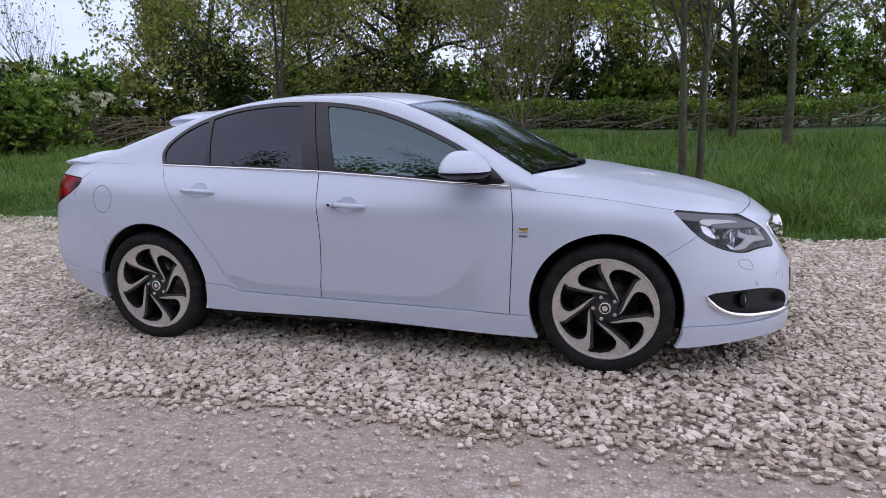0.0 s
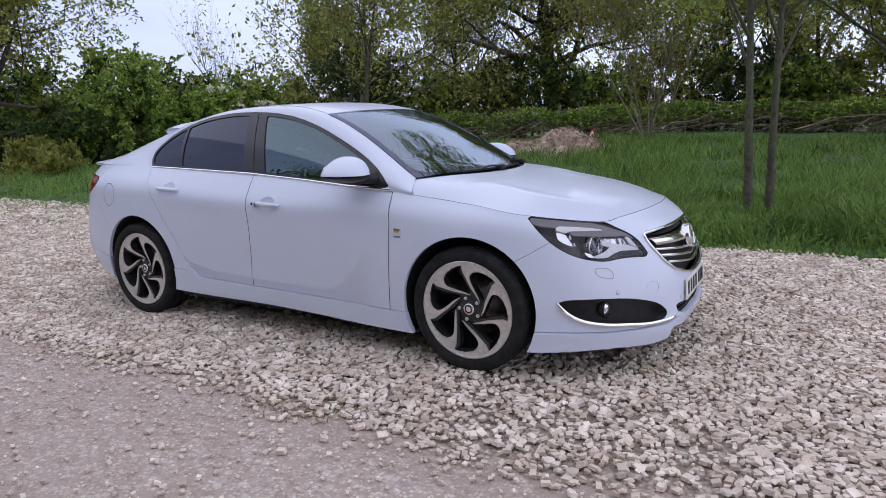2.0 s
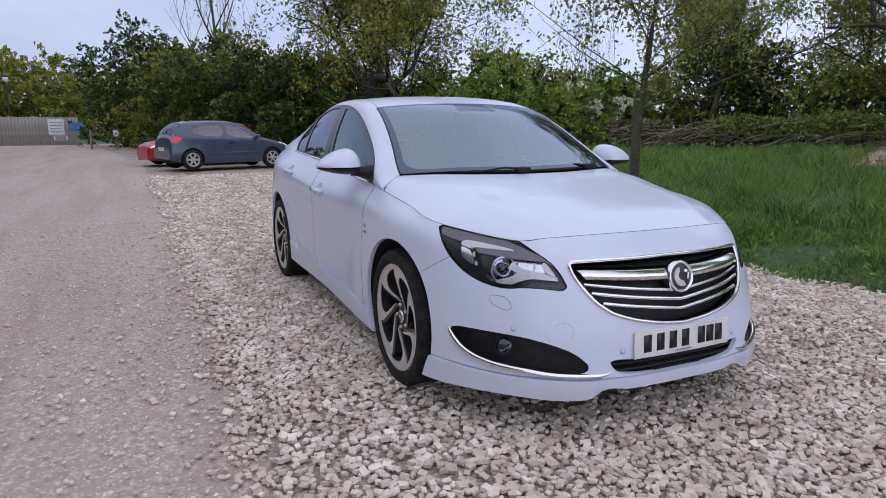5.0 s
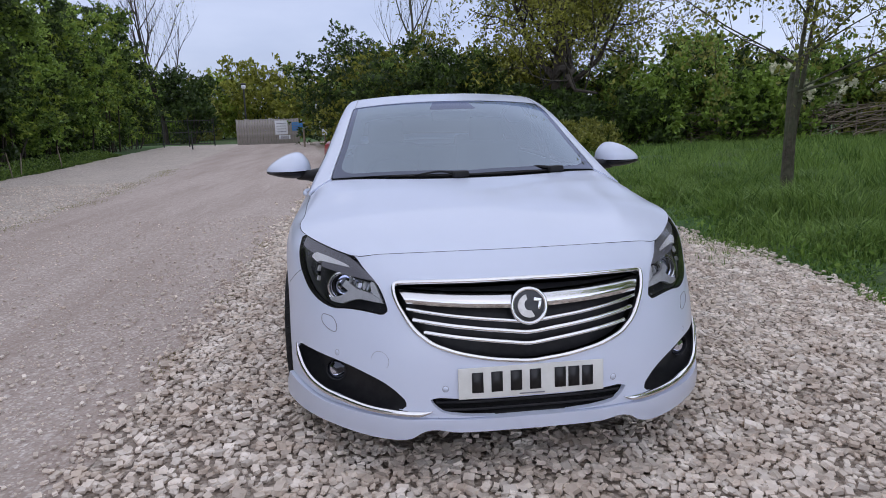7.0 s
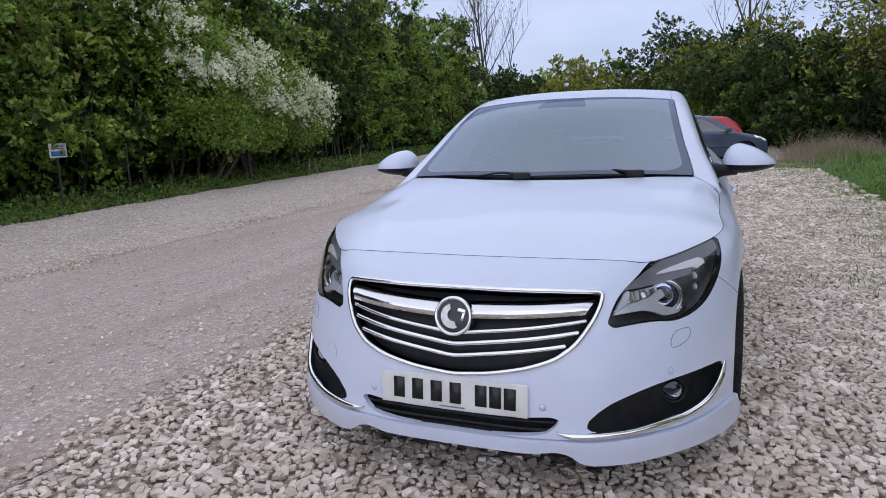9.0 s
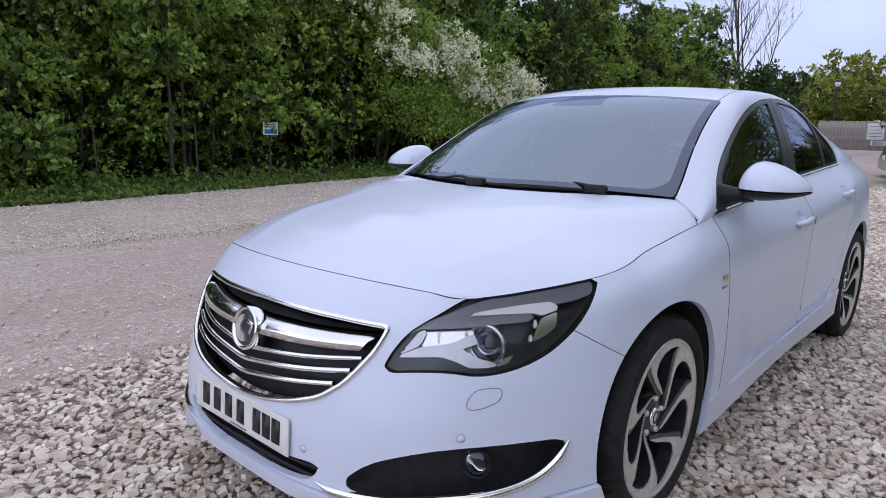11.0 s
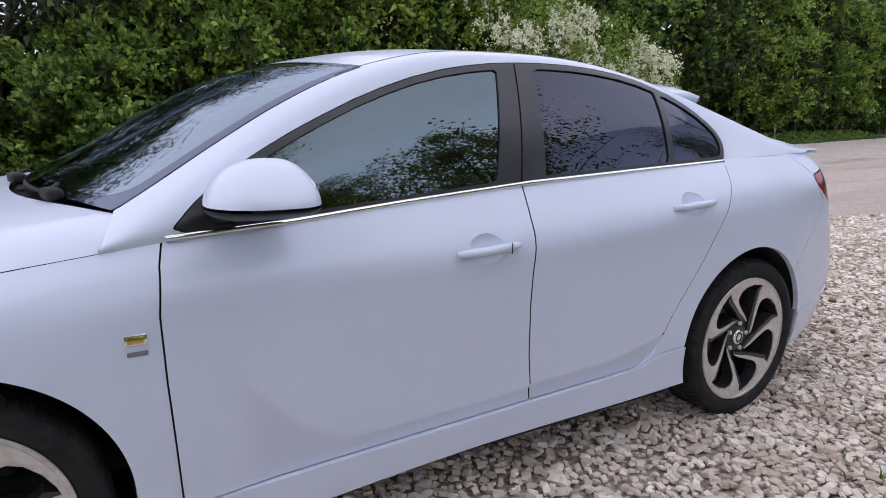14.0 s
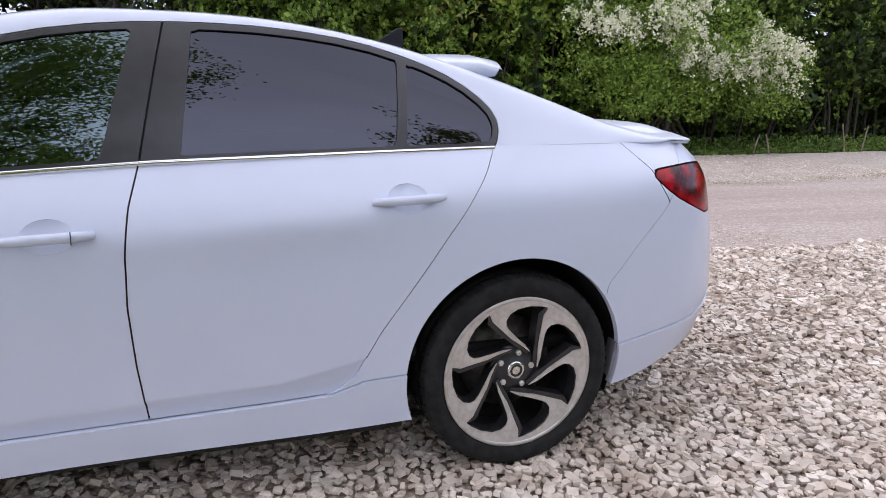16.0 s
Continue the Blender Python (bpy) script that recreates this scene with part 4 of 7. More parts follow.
def lower_body(ns=330, nv=60):
    """The grid of the lower body's left half: places, outward normals, arc length along it."""
    ghost = [[(k[1][0], -k[1][1], k[1][2])] + k + [(k[-2][0], -k[-2][1], k[-2][2])] for k in RAILS]
    mid = np.array(ghost[3])
    s = np.r_[0, np.cumsum(np.linalg.norm(np.diff(mid, axis=0), axis=1))]
    s -= s[1]
    q = np.linspace(0, s[-2], ns)
    lines = np.array([hermite(s, g, q) for g in ghost])
    v = np.linspace(0, 1, nv)
    P = np.stack([hermite(V_KNOTS, lines[:, i], v) for i in range(ns)])
    P[0, :, 1] = P[-1, :, 1] = 0.0
    ds, dv = np.gradient(P, axis=0), np.gradient(P, axis=1)
    ds[0, :, 0] = ds[0, :, 2] = ds[-1, :, 0] = ds[-1, :, 2] = 0
    N = np.cross(ds, dv)
    N /= np.linalg.norm(N, axis=2, keepdims=True)
    N *= np.sign((N * (P - [0, 0, 0.5]))[ns // 2].sum())
    return P, N, q


# Glasshouse: the cant rail (edge of roof and side), the middle line, stations matched one to one.
CANT = [(1.01, 0.800, 0.962), (0.86, 0.770, 1.050), (0.67, 0.722, 1.165), (0.48, 0.684, 1.272), (0.26, 0.650, 1.372), (0.02, 0.626, 1.437), (-0.32, 0.612, 1.462), (-0.70, 0.606, 1.445), (-1.02, 0.606, 1.390), (-1.30, 0.612, 1.315), (-1.58, 0.640, 1.228), (-1.82, 0.672, 1.150), (-2.02, 0.655, 1.118), (-2.16, 0.62, 1.115)]
MIDDLE = [(1.20, 0, 1.005), (1.04, 0, 1.095), (0.85, 0, 1.205), (0.655, 0, 1.315), (0.42, 0, 1.406), (0.10, 0, 1.474), (-0.30, 0, 1.491), (-0.70, 0, 1.479), (-1.05, 0, 1.429), (-1.38, 0, 1.350), (-1.68, 0, 1.250), (-1.92, 0, 1.168), (-2.08, 0, 1.150), (-2.24, 0, 1.140)]


def upper_body(nu=170, na=22, nt=30):
    """The grid of the glasshouse's left half, from the belt line up to the cant rail and on to the middle of the roof:
    places, normals, station and, across, 0 to 1 on the side and 1 to 2 on the roof."""
    c, m = np.array(CANT), np.array(MIDDLE)
    t = np.r_[0, np.cumsum(np.linalg.norm(np.diff(c, axis=0), axis=1))]
    q = np.linspace(0, t[-1], nu)
    C, M = hermite(t, c, q), hermite(t, m, q)
    top = np.array(RAILS[5][5:])
    bx = np.clip(C[:, 0], -2.05, 1.02)
    belt = hermite(-top[:8, 0], top[:8], np.clip(-bx, -1.02, 2.05))
    belt[:, 0] = C[:, 0]
    a = np.linspace(0, 1, na)
    w = np.linspace(0, 1, nt)
    P = np.empty((nu, na + nt - 1, 3))
    bow = 0.020 * np.sin(np.pi * a)
    for i in range(nu):
        side = belt[i] + (C[i] - belt[i]) * a[:, None]
        side[:, 1] += bow
        k = 1 - w
        roof = np.stack([M[i, 0] + (C[i, 0] - M[i, 0]) * k**2.2, C[i, 1] * k, M[i, 2] + (C[i, 2] - M[i, 2]) * k**2.4], -1)
        sec = np.concatenate([side, roof[1:]])
        for _ in range(4):
            mid = sec.copy()
            mid[1:-1] = 0.25 * sec[:-2] + 0.5 * sec[1:-1] + 0.25 * sec[2:]
            z = np.exp(-((np.arange(len(sec)) - (na - 1)) / 3.0) ** 2)[:, None]
            sec = sec * (1 - z) + mid * z
        P[i] = sec
    P[:, -1, 1] = 0
    du, dv = np.gradient(P, axis=0), np.gradient(P, axis=1)
    du[:, -1, 1] = 0
    N = np.cross(du, dv)
    N /= np.linalg.norm(N, axis=2, keepdims=True) + 1e-12
    N *= np.sign((N[nu // 2, 5, 1]))
    across = np.r_[a, 1 + w[1:]]
    return P, N, q, across


def bonnet_grid(nu=70, nw=60):
    """The bonnet's left half: rows from the leading edge back to the scuttle."""
    edge = np.array([(k[0], k[1], k[2]) for k in RAILS[5][3:7]] + [(1.02, 0.829, 0.931)])
    top = lower_body()[0][:, -1]
    top = top[(top[:, 0] < 1.97) & (top[:, 0] > 1.03) & (top[:, 1] > 0.5)]
    edge = np.vstack([edge[np.argmax(edge[:, 0])][None], top[np.argsort(-top[:, 0])], [(1.02, 0.829, 0.931)]])
    te = np.r_[0, np.cumsum(np.linalg.norm(np.diff(edge, axis=0), axis=1))]
    u = np.linspace(0, 1, nu)
    side = np.stack([np.interp(u * te[-1], te, edge[:, k]) for k in range(3)], -1)
    mk = np.array([(2.135, 0, 0.818), (1.98, 0, 0.872), (1.75, 0, 0.925), (1.5, 0, 0.970), (1.20, 0, 1.012)])
    tm = np.r_[0, np.cumsum(np.linalg.norm(np.diff(mk, axis=0), axis=1))]
    mid = hermite(tm, mk, u * tm[-1])
    lead = np.array(RAILS[5][:4])
    w = np.linspace(0, 1, nw)
    P = np.empty((nu, nw, 3))
    for i in range(nu):
        y = side[i, 1] * w
        back = smooth(0.55, 1.0, u[i])
        x = mid[i, 0] + (side[i, 0] - mid[i, 0]) * w**2.2
        reach = mid[i, 0] - 0.265 * (np.minimum(w, 0.9) / 0.9) ** 2.2 + np.clip((w - 0.9) / 0.1, 0, 1) * 0.075
        x = x + (reach - x) * smooth(0.80, 1.0, u[i])
        soft = 0.55 * w**2.0 + 0.45 * w**6
        hard = w**9 - 0.16 * w**2 * (1 - w**8)
        z = mid[i, 2] + (side[i, 2] - mid[i, 2]) * (soft + (hard - soft) * back)
        z = z + 0.012 * np.exp(-(((w - 0.90) / 0.085) ** 2)) * (1 - w**30) * smooth(0.78, 1.0, u[i])
        crease = 0.006 * np.exp(-(((w - 0.66) / 0.07) ** 2)) * np.sin(np.pi * min(1, u[i] * 1.2)) ** 0.5
        P[i] = np.stack([x, y, z + crease], -1)
    row = lower_body()[0][:, -1]
    row = row[(row[:, 0] > 1.9) & (row[:, 1] < lead[-1, 1])]
    row = np.vstack([row[np.argsort(row[:, 1])], lead[-1]])
    P[0] = np.stack([np.interp(lead[-1, 1] * w, row[:, 1], row[:, k]) for k in range(3)], -1)
    for i in range(1, 8):
        f = (1 - i / 8) ** 2
        P[i, :, 0] = P[i, :, 0] * (1 - f) + (P[0, :, 0] + mid[i, 0] - mid[0, 0]) * f
    du, dv = np.gradient(P, axis=0), np.gradient(P, axis=1)
    N = np.cross(du, dv)
    N /= np.linalg.norm(N, axis=2, keepdims=True) + 1e-12
    N *= np.sign(N[nu // 2, nw // 3, 2])
    return P, N

# ---- materials of vehicles ----
M_PAINT = material("white_paint", (0.655, 0.705, 0.845), 0.46, coat=0.6, vary=(0.63, 0.68, 0.815), scale=2.5, ramp=(0.35, 0.75))
M_BLACK = material("black_plastic", (0.010, 0.010, 0.012), 0.42, ior=1.36, vary=(0.017, 0.017, 0.019), scale=30)
M_PILLAR = material("satin_black_trim", (0.020, 0.019, 0.023), 0.34, coat=0.2, vary=(0.028, 0.027, 0.031), scale=12)
M_INNER = material("dark_inside", (0.008, 0.008, 0.009), 0.8, vary=(0.014, 0.014, 0.015), scale=20)
M_BOWL = material("lamp_housing", (0.022, 0.022, 0.026), 0.35, coat=0.3, vary=(0.032, 0.032, 0.037), scale=25)
M_RUBBER = material("tyre_rubber", (0.010, 0.010, 0.011), 0.78, vary=(0.021, 0.021, 0.021), scale=18, bump=0.002, bump_scale=120, ior=1.35)
M_CHROME = material("chrome", (0.82, 0.82, 0.84), 0.07, 1.0)
M_ALLOY = material("machined_alloy", (0.70, 0.68, 0.66), 0.30, 0.55, vary=(0.58, 0.555, 0.53), scale=30)
M_GUN = material("gunmetal_alloy", (0.030, 0.030, 0.034), 0.38, 0.4, coat=0.3, vary=(0.045, 0.045, 0.05), scale=14)
M_DISC = material("brake_steel", (0.24, 0.23, 0.22), 0.45, 0.9, vary=(0.14, 0.12, 0.11), scale=25)
M_SILVER = material("silver_reflector", (0.72, 0.73, 0.76), 0.16, 1.0)
M_SATIN = material("satin_silver", (0.74, 0.75, 0.78), 0.33, 0.35, vary=(0.66, 0.67, 0.70), scale=30)
M_GUIDE = material("milky_light_guide", (0.88, 0.88, 0.90), 0.30, coat=0.6)
M_GREYLAMP = material("grey_lamp_bezel", (0.22, 0.215, 0.245), 0.42, 0.2)
M_SEAT = material("charcoal_upholstery", (0.035, 0.035, 0.038), 0.85, vary=(0.055, 0.055, 0.058), scale=40, bump=0.002, bump_scale=200)
M_PLATE = material("plate_white", (0.74, 0.74, 0.71), 0.35, vary=(0.66, 0.655, 0.62), scale=9)
M_INK = material("plate_ink", (0.012, 0.012, 0.014), 0.4)
M_GOLD = material("gold_trim", (0.62, 0.47, 0.18), 0.25, 1.0)


def glass_material(name, tint, ior=1.5, rough=0.0, gloss=(1.0, 1.0, 1.0)):
    """Window glass: tinted, clear through, with mirror gloss that grows at a slant."""
    m = bpy.data.materials.new(name)
    m.use_nodes = True
    nt = m.node_tree
    nt.nodes.remove(nt.nodes["Principled BSDF"])
    tr = nt.nodes.new("ShaderNodeBsdfTransparent")
    tr.inputs["Color"].default_value = (*tint, 1)
    gl = nt.nodes.new("ShaderNodeBsdfGlossy")
    gl.inputs["Roughness"].default_value = rough
    gl.inputs["Color"].default_value = (*gloss, 1)
    fr = nt.nodes.new("ShaderNodeFresnel")
    fr.inputs["IOR"].default_value = ior
    mx = nt.nodes.new("ShaderNodeMixShader")
    nt.links.new(fr.outputs["Fac"], mx.inputs["Fac"])
    nt.links.new(tr.outputs["BSDF"], mx.inputs[1])
    nt.links.new(gl.outputs["BSDF"], mx.inputs[2])
    nt.links.new(mx.outputs["Shader"], nt.nodes["Material Output"].inputs["Surface"])
    return m


M_SCREEN = glass_material("windscreen_glass", (0.24, 0.32, 0.37), 3.6, gloss=(0.75, 0.87, 1.0))
M_BORDER = glass_material("printed_glass", (0.02, 0.02, 0.03), 2.75, 0.04, gloss=(0.58, 0.64, 0.82))
M_WINDOW = glass_material("window_glass", (0.12, 0.17, 0.18), 2.3, gloss=(0.68, 0.88, 0.95))
M_PRIVACY = glass_material("privacy_glass", (0.015, 0.015, 0.02), 1.72, gloss=(0.78, 0.82, 0.98))
M_LENS = glass_material("lamp_cover", (0.95, 0.95, 0.96), 1.40)
M_RED = material("red_lamp", (0.42, 0.004, 0.012), 0.18, coat=0.0, vary=(0.04, 0.001, 0.002), scale=11, ior=1.25)


# ---- cutting of curved panels ----
class Skin:
    """Triangles with columns: place, normal, two parameters."""

    def __init__(self, a, t):
        self.a, self.t = a, t

    @staticmethod
    def grid(P, N, p, q):
        n, m = P.shape[:2]
        a = np.concatenate([P, N, np.repeat(np.asarray(p)[:, None, None], m, 1), np.repeat(np.asarray(q)[None, :, None], n, 0)], 2).reshape(n * m, 8)
        i = np.arange(n * m).reshape(n, m)
        k = [i[:-1, :-1].ravel(), i[1:, :-1].ravel(), i[1:, 1:].ravel(), i[:-1, 1:].ravel()]
        t = np.concatenate([np.stack([k[0], k[1], k[2]], -1), np.stack([k[0], k[2], k[3]], -1)])
        return Skin(a, t)

    def keep(self, fn, gap=0.0):
        """The part where fn(columns) is over the gap, cut along a clean line."""
        f = fn(self.a) - gap
        pos = f > 0
        n = pos[self.t].sum(1)
        out = [self.t[n == 3]]
        extra, base = [], len(self.a)
        cross = self.t[(n == 1) | (n == 2)]
        if len(cross):
            e = np.concatenate([cross[:, [0, 1]], cross[:, [1, 2]], cross[:, [2, 0]]])
            e = np.sort(e[pos[e[:, 0]] != pos[e[:, 1]]], 1)
            e = np.unique(e, axis=0)
            k = f[e[:, 0]] / (f[e[:, 0]] - f[e[:, 1]])
            new_a = self.a[e[:, 0]] + (self.a[e[:, 1]] - self.a[e[:, 0]]) * k[:, None]
            nn = new_a[:, 3:6]
            nn /= np.linalg.norm(nn, axis=1, keepdims=True) + 1e-12
            key = {(int(x), int(y)): base + j for j, (x, y) in enumerate(e)}
            extra.append(new_a)
            for tri in cross:
                i, j, l = (int(x) for x in tri)
                while not (pos[i] != pos[j] and pos[i] != pos[l]):
                    i, j, l = j, l, i
                ij, il = key[(min(i, j), max(i, j))], key[(min(i, l), max(i, l))]
                if pos[i]:
                    out.append(np.array([[i, ij, il]]))
                else:
                    out.append(np.array([[ij, j, l], [ij, l, il]]))
        a = np.concatenate([self.a] + extra)
        t = np.concatenate(out)
        used, inv = np.unique(t, return_inverse=True)
        return Skin(a[used], inv.reshape(-1, 3))

    def moved(self, d):
        a = self.a.copy()
        a[:, :3] += a[:, 3:6] * d
        return Skin(a, self.t)

    def mirrored(self):
        a = self.a.copy()
        a[:, 1] *= -1
        a[:, 4] *= -1
        return Skin(a, self.t[:, ::-1])

    def plus(self, other):
        return Skin(np.concatenate([self.a, other.a]), np.concatenate([self.t, other.t + len(self.a)]))

    def rim(self):
        e = np.concatenate([self.t[:, [0, 1]], self.t[:, [1, 2]], self.t[:, [2, 0]]])
        s = np.sort(e, 1)
        _, first, count = np.unique(s, axis=0, return_index=True, return_counts=True)
        return e[first[count == 1]]

    def mesh(self, name, mat, flange=0.018):
        """A mesh object with an edge turned inwards, so that the panel has thickness."""
        a, t = self.a, self.t
        v, n = a[:, :3], a[:, 3:6]
        face_n = np.cross(v[t[:, 1]] - v[t[:, 0]], v[t[:, 2]] - v[t[:, 0]])
        if (face_n * n[t[:, 0]]).sum() < 0:
            t = t[:, ::-1]
        a_tris = t
        if flange:
            e = Skin(a, t).rim()
            e = e[~((np.abs(v[e[:, 0], 1]) < 1e-4) & (np.abs(v[e[:, 1], 1]) < 1e-4))]
            p, q = v[e[:, 0]], v[e[:, 1]]
            pn, qn = n[e[:, 0]], n[e[:, 1]]
            out_n = np.cross(q - p, pn)
            out_n /= np.linalg.norm(out_n, axis=1, keepdims=True) + 1e-12
            m = len(v)
            k = len(e)
            v = np.concatenate([v, p, q, q - qn * flange, p - pn * flange])
            n = np.concatenate([n, out_n, out_n, out_n, out_n])
            j = np.arange(k)
            t = np.concatenate([t, np.stack([m + k + j, m + j, m + 3 * k + j], -1), np.stack([m + k + j, m + 3 * k + j, m + 2 * k + j], -1)])
        me = mesh_from(name, v, t, mat, True)
        if flange and mat is M_PAINT and name not in ("side_skirt", "bumper_lip", "rear_valance", "roof"):
            # panel-gap edges dark, shade put into their colour; painted ones round the wheel arches
            c = v[t].mean(1)
            arch = np.minimum(np.hypot(c[:, 0] - 1.3685, c[:, 2] - 0.347), np.hypot(c[:, 0] + 1.364, c[:, 2] - 0.35)) < 0.40
            me.materials.append(M_INNER)
            me.polygons.foreach_set("material_index", ((np.arange(len(t)) >= len(a_tris)) & ~arch & ~((c[:, 2] > 1.04) & (c[:, 0] < -1.29)) & ~((c[:, 2] < 0.45) & ((c[:, 0] < -0.72) | (c[:, 0] > 0.9)))).astype(np.int32))
        me.normals_split_custom_set_from_vertices([tuple(x) for x in n.astype(float)])
        return me


def inside(poly, rounds=2):
    """A function of points (k, 2): how far inside a closed outline, which is rounded a little."""
    p = np.asarray(poly, float)
    for _ in range(rounds):
        q = np.roll(p, -1, 0)
        p = np.stack([0.75 * p + 0.25 * q, 0.25 * p + 0.75 * q], 1).reshape(-1, 2)
    a, b = p, np.roll(p, -1, 0)

    def f(x):
        best = np.full(len(x), 1e9)
        odd = np.zeros(len(x), bool)
        for (ax, ay), (bx, by) in zip(a, b):
            d = np.array([bx - ax, by - ay])
            k = np.clip(((x[:, 0] - ax) * d[0] + (x[:, 1] - ay) * d[1]) / (d @ d + 1e-15), 0, 1)
            best = np.minimum(best, np.hypot(x[:, 0] - ax - k * d[0], x[:, 1] - ay - k * d[1]))
            if ay != by:
                c = (ay > x[:, 1]) != (by > x[:, 1])
                odd ^= c & (x[:, 0] < (bx - ax) * (x[:, 1] - ay) / (by - ay) + ax)
        return np.where(odd, best, -best)

    return f


def tube_mesh(name, lines, mat, sides=8):
    v, f = tubes(lines, sides)
    return mesh_from(name, v, f, mat, True)


def lathe(name, profile, mat, n=64, axis="y"):
    """A turned body about the y axis from (radius, y) pairs."""
    pr = np.array(profile, float)
    a = np.linspace(0, 2 * np.pi, n, endpoint=False)
    v = np.stack([pr[:, None, 0] * np.cos(a), np.repeat(pr[:, 1][:, None], n, 1), pr[:, None, 0] * np.sin(a)], -1).reshape(-1, 3)
    m = len(pr)
    i = np.arange((m - 1) * n).reshape(m - 1, n)
    j = (i // n) * n + (i + 1) % n
    return mesh_from(name, v, np.stack([i, i + n, j + n, j], -1).reshape(-1, 4), mat, True)


def plate_mesh(name, outline, thick, mat, bevel=0.0):
    """A flat body in the xz plane, from y = 0 to y = thick, out of an outline of (x, z)."""
    bm = bmesh.new()
    vs = [bm.verts.new((x, 0, z)) for x, z in outline]
    f = bm.faces.new(vs)
    r = bmesh.ops.extrude_face_region(bm, geom=[f])
    for g in r["geom"]:
        if isinstance(g, bmesh.types.BMVert):
            g.co.y += thick
    bmesh.ops.recalc_face_normals(bm, faces=bm.faces)
    if bevel:
        bmesh.ops.bevel(bm, geom=[e for e in bm.edges], offset=bevel, segments=2, affect="EDGES", profile=0.6)
    me = bpy.data.meshes.new(name)
    bm.to_mesh(me)
    bm.free()
    me.materials.append(mat)
    return me


def block(name, size, at, mat, bevel=0.02, turn=(0, 0, 0), seg=3):
    """A rounded block."""
    bm = bmesh.new()
    bmesh.ops.create_cube(bm, size=1)
    bmesh.ops.scale(bm, vec=size, verts=bm.verts)
    if bevel:
        bmesh.ops.bevel(bm, geom=list(bm.edges), offset=bevel, segments=seg, affect="EDGES", profile=0.5)
    bmesh.ops.transform(bm, matrix=pose(*at, *turn), verts=bm.verts)
    me = bpy.data.meshes.new(name)
    bm.to_mesh(me)
    bm.free()
    for p in me.polygons:
        p.use_smooth = True
    me.materials.append(mat)
    return me


def ball(name, at, radii, mat, flat=None, seg=28):
    """An egg-shaped body; flat: (axis, value) beyond which it is cut flat."""
    bm = bmesh.new()
    bmesh.ops.create_uvsphere(bm, u_segments=seg, v_segments=seg // 2, radius=1)
    for v in bm.verts:
        v.co = Vector((v.co.x * radii[0], v.co.y * radii[1], v.co.z * radii[2]))
        if flat and v.co[flat[0]] * flat[2] > flat[1] * flat[2]:
            v.co[flat[0]] = flat[1]
        v.co += Vector(at)
    me = bpy.data.meshes.new(name)
    bm.to_mesh(me)
    bm.free()
    for p in me.polygons:
        p.use_smooth = True
    me.materials.append(mat)
    return me


def mirror_shell(name, x, y, z, side, height, sink, mat):
    """Half a mirror housing: a domed shell over a flat joint, cut straight at the back."""
    n, m = 36, 12
    v = []
    for j in range(m + 1):
        e = j / m * math.pi / 2
        for i in range(n):
            a = i / n * 2 * math.pi
            cx, cy = math.cos(a), math.sin(a)
            k = math.cos(e) ** 0.85
            px = 0.150 * cx if cx > 0 else -0.114 * abs(cx) ** 0.6
            py = math.copysign(abs(cy) ** 0.9, cy) * 0.122 * k
            qx = px * (k if cx > 0 else math.cos(e) ** 0.6)
            top = math.sin(e) * height * (1.0 - 0.58 * max(0.0, (py / 0.122 + 0.55) / 1.55) ** 1.35)
            v.append((x + qx, y + side * (py - 0.010 * (1 - k)), z + top - sink))
    f = [[j * n + i, j * n + (i + 1) % n, (j + 1) * n + (i + 1) % n, (j + 1) * n + i] for j in range(m) for i in range(n)]
    return mesh_from(name, v, f, mat, True)


